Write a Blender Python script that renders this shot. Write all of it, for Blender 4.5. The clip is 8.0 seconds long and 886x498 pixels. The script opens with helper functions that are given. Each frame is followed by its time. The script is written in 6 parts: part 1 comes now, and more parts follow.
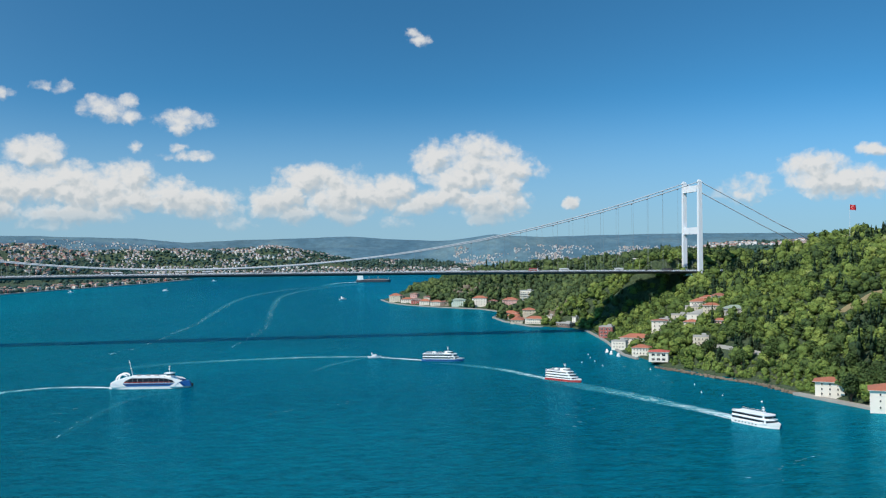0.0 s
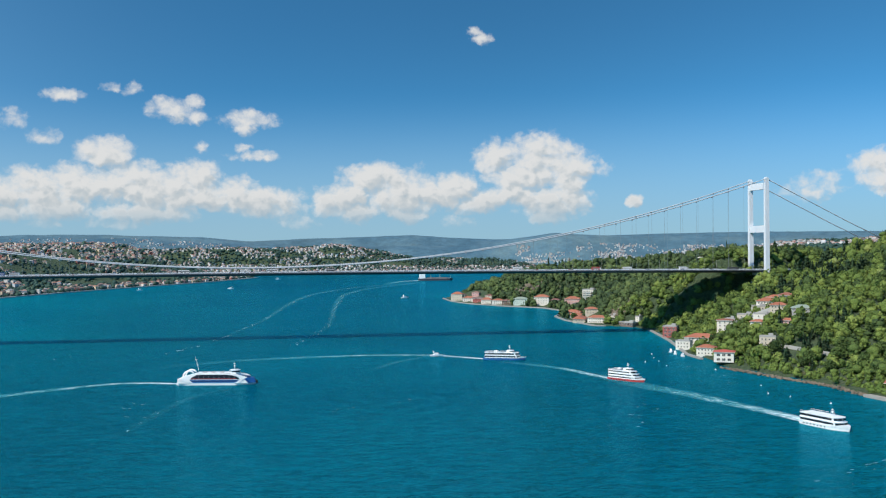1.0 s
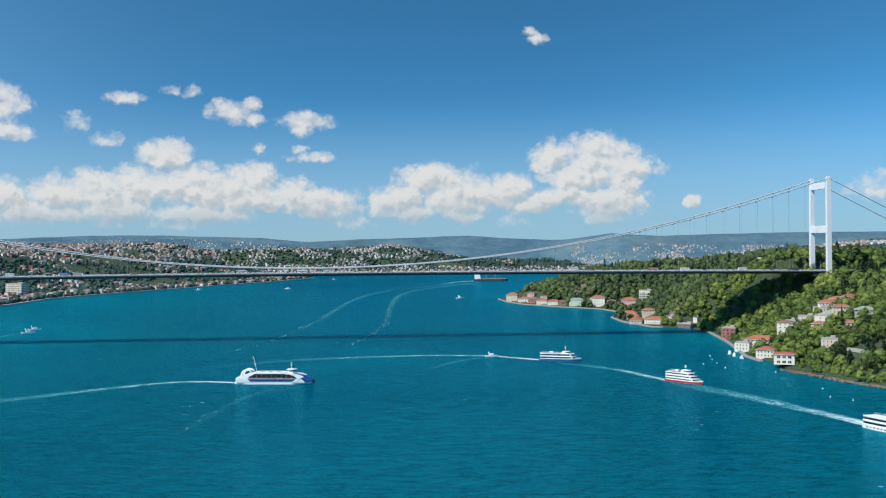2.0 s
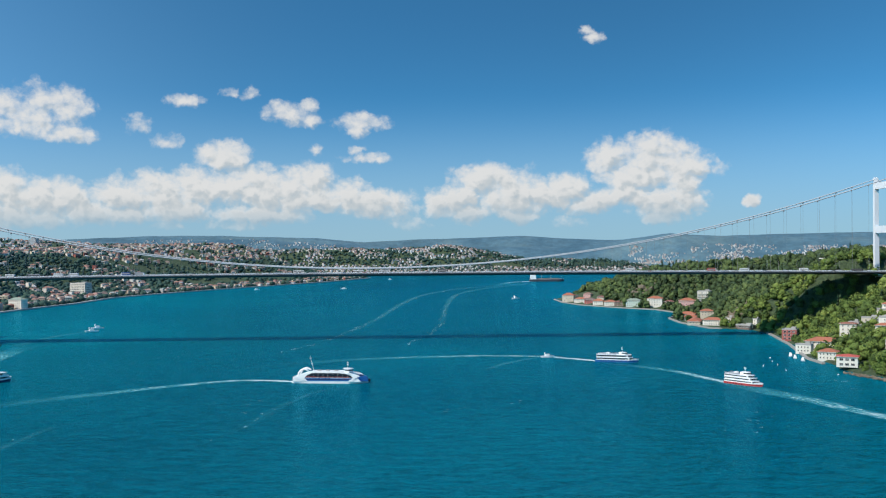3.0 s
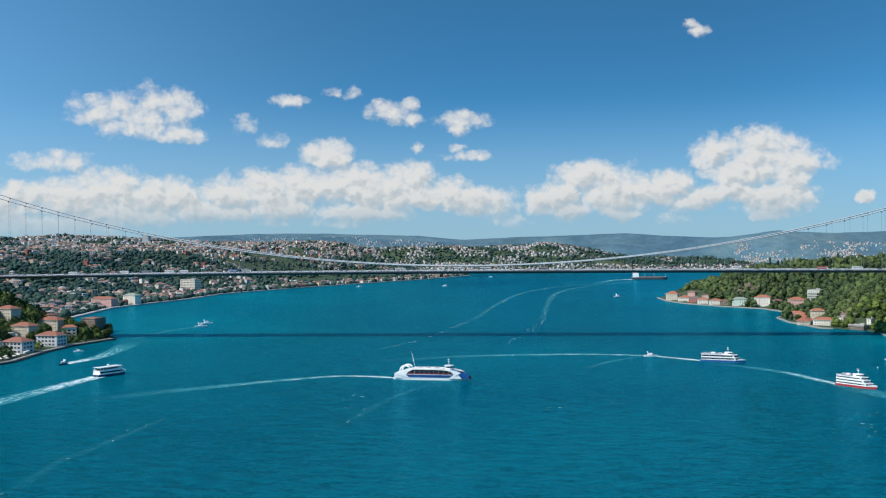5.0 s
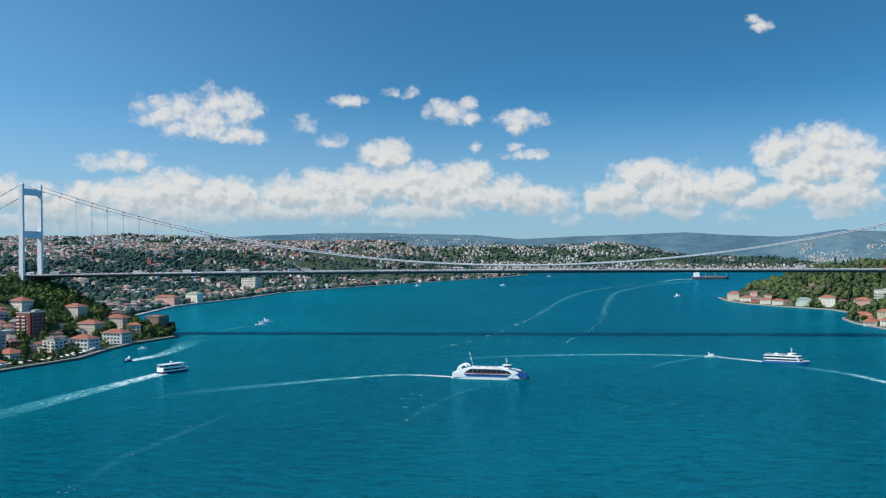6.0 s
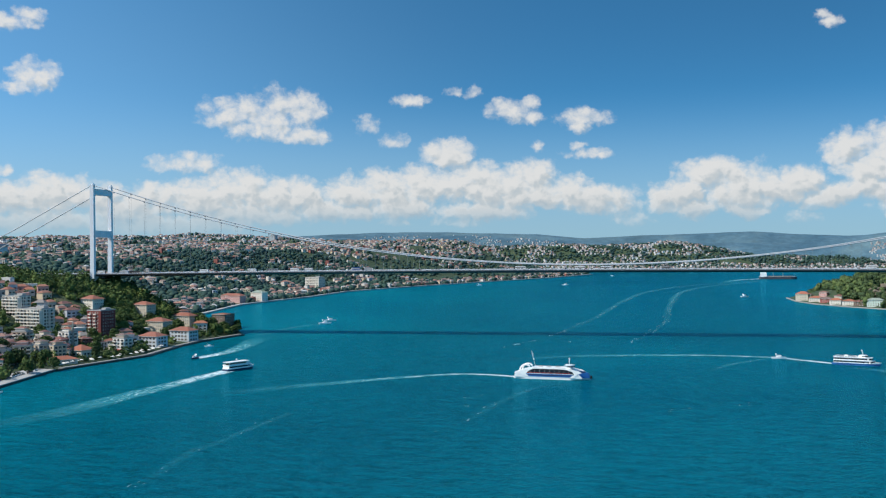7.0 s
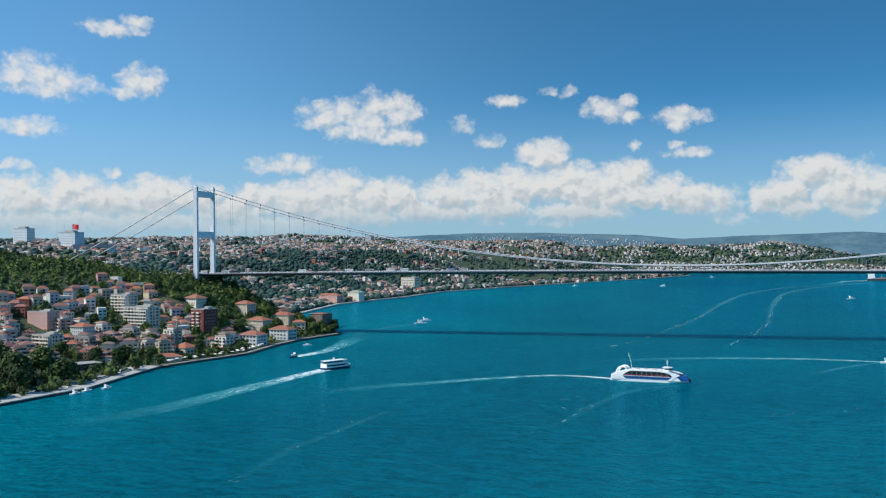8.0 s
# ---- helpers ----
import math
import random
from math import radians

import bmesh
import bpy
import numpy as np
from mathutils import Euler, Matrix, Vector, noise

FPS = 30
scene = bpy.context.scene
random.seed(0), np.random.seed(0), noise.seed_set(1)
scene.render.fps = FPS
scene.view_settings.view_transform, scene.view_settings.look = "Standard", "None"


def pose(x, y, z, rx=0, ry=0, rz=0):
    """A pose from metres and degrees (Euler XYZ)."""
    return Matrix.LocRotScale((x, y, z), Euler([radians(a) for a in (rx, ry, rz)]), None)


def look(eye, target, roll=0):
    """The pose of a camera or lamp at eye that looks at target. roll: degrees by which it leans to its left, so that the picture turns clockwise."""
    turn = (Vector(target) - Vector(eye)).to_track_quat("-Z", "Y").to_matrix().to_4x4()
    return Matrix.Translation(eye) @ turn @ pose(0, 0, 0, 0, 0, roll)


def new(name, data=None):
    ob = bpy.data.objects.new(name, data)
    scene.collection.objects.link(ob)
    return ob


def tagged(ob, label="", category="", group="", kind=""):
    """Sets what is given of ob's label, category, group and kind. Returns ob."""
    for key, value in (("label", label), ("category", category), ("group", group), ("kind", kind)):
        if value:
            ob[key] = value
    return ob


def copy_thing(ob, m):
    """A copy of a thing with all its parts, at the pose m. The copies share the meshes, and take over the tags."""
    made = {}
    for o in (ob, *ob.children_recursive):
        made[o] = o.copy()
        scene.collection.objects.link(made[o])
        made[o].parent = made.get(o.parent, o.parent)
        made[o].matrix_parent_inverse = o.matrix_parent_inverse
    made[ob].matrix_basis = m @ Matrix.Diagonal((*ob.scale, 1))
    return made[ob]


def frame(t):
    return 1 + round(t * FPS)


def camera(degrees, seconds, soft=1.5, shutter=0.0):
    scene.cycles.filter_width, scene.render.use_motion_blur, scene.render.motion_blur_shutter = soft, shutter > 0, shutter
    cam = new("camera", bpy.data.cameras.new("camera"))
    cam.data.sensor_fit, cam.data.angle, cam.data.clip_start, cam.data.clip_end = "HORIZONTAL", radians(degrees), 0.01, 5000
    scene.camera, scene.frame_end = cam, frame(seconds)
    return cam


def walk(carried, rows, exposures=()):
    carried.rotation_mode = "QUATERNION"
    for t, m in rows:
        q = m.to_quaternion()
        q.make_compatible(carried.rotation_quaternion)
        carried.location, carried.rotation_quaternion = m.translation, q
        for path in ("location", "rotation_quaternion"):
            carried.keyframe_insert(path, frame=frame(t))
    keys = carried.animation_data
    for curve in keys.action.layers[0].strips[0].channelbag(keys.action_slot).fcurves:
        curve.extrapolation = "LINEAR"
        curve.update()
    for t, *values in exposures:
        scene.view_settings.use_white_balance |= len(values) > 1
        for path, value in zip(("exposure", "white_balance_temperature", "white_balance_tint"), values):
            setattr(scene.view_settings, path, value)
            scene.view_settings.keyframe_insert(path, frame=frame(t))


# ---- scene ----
# ======== camera: a hovering drone that pans to its left ========
cam = camera(47.11, 8.0, 1.2)
EYE_X, EYE_Y, EYE_Z = 39.3, -1057.1, 93.3
LEAN, TURN = 0.47, -11.79
ROWS = [
    (0.0, 0.0, 0.0), (0.5, 1.74, -0.08), (1.0, 3.48, -0.08), (1.5, 5.02, -0.08),
    (3.0, 9.72, -0.04), (3.5, 11.12, -0.15), (4.0, 12.50, -0.19), (4.5, 13.90, -0.18),
    (6.0, 18.66, -0.22), (6.5, 20.36, -0.24), (7.0, 22.16, -0.26), (7.5, 24.75, -0.21), (8.0, 27.52, -0.23),
]
walk(cam, [(t, pose(EYE_X, EYE_Y, EYE_Z, 0, LEAN, TURN) @ pose(0, 0, 0, 90 + pitch, 0, yaw)) for t, yaw, pitch in ROWS])
scene.view_settings.exposure = 0.0

# ======== node helpers ========
def sock(tree, to, value):
    if isinstance(value, (int, float)):
        to.default_value = value
    elif isinstance(value, tuple):
        to.default_value = (*value, 1.0) if len(value) == 3 and len(to.default_value) == 4 else value
    else:
        tree.links.new(value, to)


def math_node(tree, op, a, b=None, c=None, clamp=False):
    n = tree.nodes.new("ShaderNodeMath")
    n.operation, n.use_clamp = op, clamp
    for i, v in enumerate((a, b, c)):
        if v is not None:
            sock(tree, n.inputs[i], v)
    return n.outputs[0]


def step_node(tree, value, lo, hi, out_lo=0.0, out_hi=1.0):
    n = tree.nodes.new("ShaderNodeMapRange")
    n.interpolation_type = "SMOOTHSTEP"
    for i, v in enumerate((value, lo, hi, out_lo, out_hi)):
        sock(tree, n.inputs[i], v)
    return n.outputs[0]


def noise_node(tree, vector, scale, detail=4.0, rough=0.55, distortion=0.0, dims="3D"):
    n = tree.nodes.new("ShaderNodeTexNoise")
    n.noise_dimensions = dims
    sock(tree, n.inputs["Vector"], vector)
    for k, v in (("Scale", scale), ("Detail", detail), ("Roughness", rough), ("Distortion", distortion)):
        n.inputs[k].default_value = v
    return n.outputs[0]


def mix_node(tree, fac, a, b, blend="MIX"):
    n = tree.nodes.new("ShaderNodeMix")
    n.data_type, n.blend_type = "RGBA", blend
    sock(tree, n.inputs[0], fac)
    sock(tree, n.inputs[6], a)
    sock(tree, n.inputs[7], b)
    return n.outputs[2]


def ramp_node(tree, fac, stops, mode="LINEAR"):
    n = tree.nodes.new("ShaderNodeValToRGB")
    n.color_ramp.interpolation = mode
    while len(n.color_ramp.elements) < len(stops):
        n.color_ramp.elements.new(0.5)
    for e, (at, colour) in zip(n.color_ramp.elements, stops):
        e.position, e.color = at, (*colour, 1.0)
    sock(tree, n.inputs[0], fac)
    return n.outputs[0]


# ======== world: clear morning sky with a bank of fair-weather clouds ========
SUN_TO = Vector((-0.84, -0.50, 1.0)).normalized()
world = bpy.data.worlds.new("sky")
scene.world = world
world.use_nodes = True
wt = world.node_tree
wt.nodes.clear()
coord = wt.nodes.new("ShaderNodeTexCoord").outputs["Generated"]
norm = wt.nodes.new("ShaderNodeVectorMath")
norm.operation = "NORMALIZE"
wt.links.new(coord, norm.inputs[0])
split = wt.nodes.new("ShaderNodeSeparateXYZ")
wt.links.new(norm.outputs[0], split.inputs[0])
azim = math_node(wt, "MULTIPLY", math_node(wt, "ARCTAN2", split.outputs[0], split.outputs[1]), 57.29578)
elev = math_node(wt, "MULTIPLY", math_node(wt, "ARCSINE", split.outputs[2]), 57.29578)
# the blue deepens quickly with height
lift = wt.nodes.new("ShaderNodeCombineXYZ")
wt.links.new(split.outputs[0], lift.inputs[0])
wt.links.new(split.outputs[1], lift.inputs[1])
sock(wt, lift.inputs[2], math_node(wt, "MULTIPLY_ADD", split.outputs[2], 2.6, 0.05))
sky = wt.nodes.new("ShaderNodeTexSky")
sky.sky_type, sky.sun_disc = "NISHITA", False
sky.sun_elevation, sky.sun_rotation = math.asin(SUN_TO.z), math.atan2(SUN_TO.x, SUN_TO.y)
sky.air_density, sky.dust_density, sky.ozone_density, sky.altitude = 1.0, 0.5, 4.0, 50
wt.links.new(lift.outputs[0], sky.inputs["Vector"])
# clouds: bearing, height above the horizon, half width, half height, in degrees
CLOUDS_HIGH = [
    (10.2, 11.95, 0.34, 0.22), (10.6, 11.6, 0.5, 0.3), (-7.0, 7.82, 0.85, 0.38), (-6.1, 7.45, 1.15, 0.48), (-5.3, 7.2, 0.6, 0.38), (-5.4, 8.03, 0.4, 0.32),
    (-2.5, 7.09, 1.2, 0.45), (-2.7, 6.6, 0.6, 0.3), (-2.1, 5.11, 1.1, 0.29), (-2.8, 5.53, 0.5, 0.29), (-12.1, 8.2, 0.8, 0.32)]
CLOUDS_LEFT = [
    (-21.6, 7.43, 1.7, 0.76), (-22.3, 7.02, 1.1, 0.45), (-19.4, 7.81, 1.1, 0.89), (-18.2, 7.7, 1.1, 0.83), (-20.0, 6.68, 2.1, 0.64), (-18.0, 6.2, 1.2, 0.41),
    (-33.6, 11.74, 1.3, 0.45), (-32.6, 12.12, 0.9, 0.29), (-37.9, 9.18, 1.4, 0.89), (-36.8, 8.78, 1.9, 0.76), (-32.1, 9.05, 1.0, 0.76), (-33.0, 8.51, 0.8, 0.32),
    (-38.0, 6.46, 1.3, 0.45), (-24.2, 4.66, 1.2, 0.54)]
CLOUDS_BANK = [
    (-10.0, 5.1, 1.4, 0.89), (-11.2, 3.44, 1.9, 1.14), (-8.9, 3.47, 2.5, 1.27), (-6.8, 3.05, 2.5, 1.34), (-5.4, 4.06, 1.4, 0.76), (-3.1, 3.07, 1.3, 0.83),
    (-1.8, 2.56, 2.2, 0.89), (2.2, 2.56, 1.3, 0.89), (3.5, 1.99, 1.0, 0.64), (4.6, 3.81, 1.9, 1.02), (6.1, 2.93, 2.1, 1.34), (6.3, 1.79, 1.0, 0.45),
    (9.1, 3.23, 1.3, 0.95), (10.2, 2.4, 1.2, 0.57), (11.3, 4.93, 1.1, 1.02), (13.9, 5.03, 2.1, 1.21), (15.7, 4.44, 1.1, 0.76), (12.3, 3.02, 1.5, 0.83),
    (14.5, 2.49, 2.0, 1.02), (14.1, 1.67, 1.0, 0.38), (19.0, 2.41, 0.42, 0.36), (13.0, 3.8, 2.1, 0.9)]
CLOUDS_EDGE = [
    (31.9, 4.05, 1.6, 0.83), (33.3, 3.35, 2.7, 0.95), (34.9, 4.93, 0.8, 0.38), (-21.9, 3.3, 1.7, 1.05), (-24.0, 2.56, 2.5, 1.14), (-19.6, 2.78, 2.4, 1.14), (-17.2, 2.08, 1.9, 0.76),
    (-15.0, 1.96, 1.0, 0.45), (-21.5, 1.77, 3.8, 0.7), (-38.2, 2.77, 2.1, 1.14), (-35.8, 3.0, 2.0, 1.08), (-33.8, 2.57, 1.6, 1.02), (-31.7, 2.83, 1.8, 1.14),
    (-30.2, 3.02, 1.1, 0.89), (-37.7, 1.5, 4.1, 0.7), (-32.3, 1.51, 4.1, 0.7), (-27.8, 2.13, 1.9, 1.08), (-26.1, 2.91, 1.3, 0.7), (-25.6, 1.35, 4.8, 0.57)]
CLOUDS_FILL = [
    (3.2, 2.9, 1.2, 0.7), (-4.6, 2.9, 1.6, 0.9), (7.8, 2.8, 1.5, 0.8), (11.0, 2.7, 1.2, 0.6), (-13.6, 3.2, 1.9, 1.1), (-15.6, 3.0, 1.8, 1.0), (-12.6, 2.2, 2.2, 0.7),
    (-8.0, 2.0, 2.6, 0.6), (-18.2, 2.9, 1.6, 0.9), (-28.9, 2.7, 1.3, 0.8), (15.3, 3.6, 1.1, 0.8)]
# wisps that let the blue through
WISPS = [
    (-4.9, 5.61, 0.4, 0.29), (-9.8, 8.67, 0.5, 0.25), (-8.6, 8.65, 0.5, 0.3), (-14.6, 6.84, 0.7, 0.5), (-13.1, 5.88, 0.8, 0.4), (-26.1, 4.57, 0.8, 0.36), (-38.6, 4.52, 1.1, 0.3),
    (-33.8, 4.2, 0.5, 0.3), (-9.0, 1.48, 1.9, 0.35), (-12.9, 1.52, 1.0, 0.4), (28.4, 2.89, 1.7, 0.6), (29.1, 3.47, 0.9, 0.4), (17.1, 4.4, 0.6, 0.5), (0.2, 1.5, 1.4, 0.4), (9.0, 1.5, 0.9, 0.4)]


def cloud_field(du, dv):
    """How deep a direction, shifted by degrees, lies inside the clouds: heaped bodies with round billows on them."""
    flat = wt.nodes.new("ShaderNodeCombineXYZ")
    sock(wt, flat.inputs[0], math_node(wt, "ADD", azim, du))
    sock(wt, flat.inputs[1], math_node(wt, "MULTIPLY_ADD", elev, 1.15, dv))
    warp = wt.nodes.new("ShaderNodeTexNoise")
    warp.noise_dimensions = "2D"
    wt.links.new(flat.outputs[0], warp.inputs["Vector"])
    for k, v in (("Scale", 0.9), ("Detail", 3.0), ("Roughness", 0.55)):
        warp.inputs[k].default_value = v
    push = wt.nodes.new("ShaderNodeVectorMath")
    push.operation = "MULTIPLY_ADD"
    wt.links.new(warp.outputs["Color"], push.inputs[0])
    push.inputs[1].default_value = (1.0, 0.7, 0.0)
    moved = wt.nodes.new("ShaderNodeVectorMath")
    moved.operation = "ADD"
    moved.inputs[1].default_value = (-0.5, -0.35, 0.0)
    wt.links.new(flat.outputs[0], moved.inputs[0])
    wt.links.new(moved.outputs[0], push.inputs[2])
    at = wt.nodes.new("ShaderNodeSeparateXYZ")
    wt.links.new(push.outputs[0], at.inputs[0])
    body = None
    for a, e, ra, re, most in [(*q, 0.62) for q in CLOUDS_HIGH + CLOUDS_LEFT] + [(*q, 1.15) for q in CLOUDS_BANK + CLOUDS_EDGE + CLOUDS_FILL] + [(a, e, ra * 0.6, re * 0.7, 0.26) for a, e, ra, re in WISPS]:
        e, re = e * 1.15, re * 1.15 * 1.05
        dx = math_node(wt, "MULTIPLY_ADD", at.outputs[0], 1 / ra, -a / ra)
        dy = math_node(wt, "MULTIPLY_ADD", at.outputs[1], 1 / re, -e / re)
        dy = math_node(wt, "MAXIMUM", dy, math_node(wt, "MULTIPLY", dy, -1.25))
        v = math_node(wt, "MULTIPLY_ADD", math_node(wt, "MULTIPLY_ADD", dx, dx, math_node(wt, "MULTIPLY", dy, dy)), -most, most)
        body = v if body is None else math_node(wt, "SMOOTH_MAX", body, v, 0.25)
    total = math_node(wt, "MAXIMUM", body, -2.0)
    for scale, amount in ((1.0, 1.0), (2.3, 0.6)):
        heap = wt.nodes.new("ShaderNodeTexVoronoi")
        heap.voronoi_dimensions, heap.feature = "2D", "SMOOTH_F1"
        wt.links.new(push.outputs[0], heap.inputs["Vector"])
        heap.inputs["Scale"].default_value = scale
        heap.inputs["Smoothness"].default_value = 0.35
        total = math_node(wt, "ADD", total, math_node(wt, "MULTIPLY_ADD", heap.outputs["Distance"], -amount, amount * 0.46))
    fine = noise_node(wt, flat.outputs[0], 4.5, 4.0, 0.6, 0.3, "2D")
    return total, math_node(wt, "ADD", total, math_node(wt, "MULTIPLY_ADD", fine, 0.8, -0.4))


mass, shape = cloud_field(0.0, 0.0)
sunward = cloud_field(-0.26, 0.40)[0]
cover = math_node(wt, "MULTIPLY", step_node(wt, shape, -0.75, 1.05), step_node(wt, elev, 0.7, 2.7, 0.35, 0.95))
# haze low over the horizon, thicker towards the sun
sunside = step_node(wt, azim, 0.0, -40.0)
veil = math_node(wt, "MULTIPLY", step_node(wt, elev, 9.0, 0.0), 0.88)
glare = math_node(wt, "MULTIPLY", step_node(wt, elev, 24.0, 2.0), math_node(wt, "MULTIPLY", sunside, 0.27))
lit = step_node(wt, math_node(wt, "SUBTRACT", mass, sunward), -1.25, 0.5)
edge_glow = step_node(wt, shape, 1.2, 0.2, 0.0, 0.35)
low_dim = step_node(wt, elev, 0.8, 3.6, 0.38, 0.0)
tone = math_node(wt, "SUBTRACT", math_node(wt, "ADD", lit, edge_glow), low_dim, clamp=True)
cloud_colour = ramp_node(wt, tone, [(0.0, (4.0, 4.8, 5.4)), (0.35, (4.9, 5.5, 5.9)), (0.65, (5.6, 6.0, 6.2)), (1.0, (7.5, 7.5, 7.4))])
bright = math_node(wt, "ADD", step_node(wt, azim, -8.0, -40.0, 0.88, 1.2), step_node(wt, azim, 8.0, 36.0, 0.0, 0.22))
sky_tint = mix_node(wt, 1.0, mix_node(wt, 1.0, sky.outputs[0], (0.60, 1.55, 1.72), "MULTIPLY"), bright, "MULTIPLY")
hazed = mix_node(wt, veil, sky_tint, (3.15, 4.75, 5.95))
hazed = mix_node(wt, glare, hazed, (4.2, 5.6, 6.4))
sky_all = mix_node(wt, cover, hazed, cloud_colour)
back = wt.nodes.new("ShaderNodeBackground")
back.inputs["Strength"].default_value = 0.10
wt.links.new(sky_all, back.inputs["Color"])
out = wt.nodes.new("ShaderNodeOutputWorld")
wt.links.new(back.outputs[0], out.inputs["Surface"])
sun = new("sun", bpy.data.lights.new("sun", "SUN"))
sun.data.energy, sun.data.angle, sun.data.color = 4.7, radians(0.53), (1.0, 0.94, 0.85)
sun.matrix_world = look(SUN_TO * 900, (0, 0, 0))

# ======== materials ========
def material(name, rough=0.8, metal=0.0):
    m = bpy.data.materials.new(name)
    m.use_nodes = True
    t = m.node_tree
    b = t.nodes["Principled BSDF"]
    b.inputs["Roughness"].default_value, b.inputs["Metallic"].default_value = rough, metal
    return m, t, b


def place(tree, which="Object"):
    if which == "Position":
        return tree.nodes.new("ShaderNodeNewGeometry").outputs["Position"]
    return tree.nodes.new("ShaderNodeTexCoord").outputs[which]


def bump(tree, bsdf, height, strength=0.3, distance=0.1):
    n = tree.nodes.new("ShaderNodeBump")
    n.inputs["Strength"].default_value, n.inputs["Distance"].default_value = strength, distance
    tree.links.new(height, n.inputs["Height"])
    tree.links.new(n.outputs[0], bsdf.inputs["Normal"])


def plain(name, colour, rough=0.7, metal=0.0, vary=0.12, grain=0.6, stains=0.06):
    """A surface of one colour with fine grain and broad stains."""
    m, t, b = material(name, rough, metal)
    p = place(t, "Position")
    fine, broad = noise_node(t, p, grain, 5.0), noise_node(t, p, stains, 3.0)
    k = math_node(t, "ADD", math_node(t, "MULTIPLY_ADD", fine, vary, 1 - vary), math_node(t, "MULTIPLY_ADD", broad, vary * 1.4, -vary * 0.7))
    c = mix_node(t, 1.0, colour, k, "MULTIPLY")
    t.links.new(c, b.inputs["Base Color"])
    return m


def varied(name, stops, rough=0.8, by_island=False, grain=0.5, amount=0.16):
    """Walls, roofs and paint that differ from piece to piece."""
    m, t, b = material(name, rough)
    if by_island:
        r = t.nodes.new("ShaderNodeNewGeometry").outputs["Random Per Island"]
    else:
        r = t.nodes.new("ShaderNodeObjectInfo").outputs["Random"]
    c = ramp_node(t, r, stops, "CONSTANT")
    p = place(t, "Position")
    fine, broad = noise_node(t, p, grain, 4.0), noise_node(t, p, 0.07, 3.0)
    k = math_node(t, "ADD", math_node(t, "MULTIPLY_ADD", fine, amount, 1 - amount), math_node(t, "MULTIPLY_ADD", broad, amount, -amount / 2))
    t.links.new(mix_node(t, 1.0, c, k, "MULTIPLY"), b.inputs["Base Color"])
    return m


WALL_STOPS = [(0.0, (0.64, 0.56, 0.46)), (0.20, (0.80, 0.75, 0.68)), (0.36, (0.52, 0.41, 0.31)), (0.46, (0.72, 0.66, 0.58)), (0.62, (0.62, 0.36, 0.31)), (0.72, (0.44, 0.38, 0.33)), (0.80, (0.52, 0.55, 0.58)), (0.86, (0.33, 0.11, 0.085)), (0.92, (0.70, 0.58, 0.40))]
ROOF_STOPS = [(0.0, (0.24, 0.100, 0.078)), (0.25, (0.29, 0.145, 0.112)), (0.45, (0.16, 0.078, 0.068)), (0.62, (0.30, 0.112, 0.072)), (0.75, (0.22, 0.155, 0.132)), (0.88, (0.34, 0.19, 0.15)), (0.95, (0.40, 0.14, 0.08))]
M_WALL = varied("house_wall", WALL_STOPS)
M_ROOF = varied("roof_tiles", ROOF_STOPS, 0.85, amount=0.3, grain=0.9)
M_WALL_FAR = varied("far_wall", WALL_STOPS, by_island=True)
M_ROOF_FAR = varied("far_roof", [(0.0, (0.32, 0.13, 0.085)), (0.3, (0.38, 0.17, 0.11)), (0.5, (0.23, 0.11, 0.085)), (0.7, (0.42, 0.16, 0.09)), (0.88, (0.30, 0.27, 0.24))], by_island=True, amount=0.25)
# far roof tiles, greyed in their colour to imitate haze
M_ROOF_HAZED = varied("hazed_roof", [(0.0, (0.36, 0.20, 0.155)), (0.28, (0.40, 0.27, 0.22)), (0.48, (0.27, 0.17, 0.145)), (0.64, (0.42, 0.21, 0.15)), (0.82, (0.42, 0.38, 0.36)), (0.93, (0.56, 0.54, 0.52))], by_island=True, amount=0.25)
M_WALL_PALE = varied("pale_town_wall", [(0.0, (0.72, 0.69, 0.65)), (0.35, (0.58, 0.53, 0.48)), (0.55, (0.78, 0.77, 0.75)), (0.78, (0.55, 0.44, 0.40)), (0.9, (0.42, 0.38, 0.36))], by_island=True)
M_WHITE = plain("white_render", (0.77, 0.72, 0.63), 0.75, vary=0.10)
M_CREAM = plain("cream_render", (0.64, 0.57, 0.45), 0.8, vary=0.2)
M_TERRA = plain("weathered_tiles", (0.35, 0.135, 0.088), 0.85, vary=0.35, grain=0.9)
M_RED = plain("red_paint", (0.40, 0.105, 0.09), 0.7)
M_PINK = plain("pink_render", (0.62, 0.36, 0.33), 0.8)
M_BROWN = plain("brown_render", (0.20, 0.14, 0.11), 0.8)
M_GREY = plain("grey_concrete", (0.40, 0.39, 0.37), 0.85)
M_DARK = plain("dark_paint", (0.045, 0.05, 0.055), 0.6)
M_QUAY = plain("quay_stone", (0.36, 0.34, 0.30), 0.85, vary=0.25, grain=0.25)
M_PAVE = plain("pale_paving", (0.46, 0.45, 0.42), 0.85, vary=0.22, grain=0.3)
M_DRY = plain("dry_grass", (0.27, 0.22, 0.11), 0.95, vary=0.35, grain=0.4)
M_DARKSTONE = plain("dark_stone", (0.035, 0.034, 0.032), 0.5, vary=0.4)
M_ROCK = plain("shore_rock", (0.23, 0.185, 0.13), 0.9, vary=0.5, grain=0.4)
M_STEEL = plain("bridge_white_paint", (0.76, 0.78, 0.80), 0.55, vary=0.07, grain=0.2)
M_DECK = plain("deck_grey_paint", (0.045, 0.048, 0.052), 0.6, vary=0.1)
M_ASPHALT = plain("asphalt", (0.06, 0.06, 0.062), 0.9, vary=0.2)
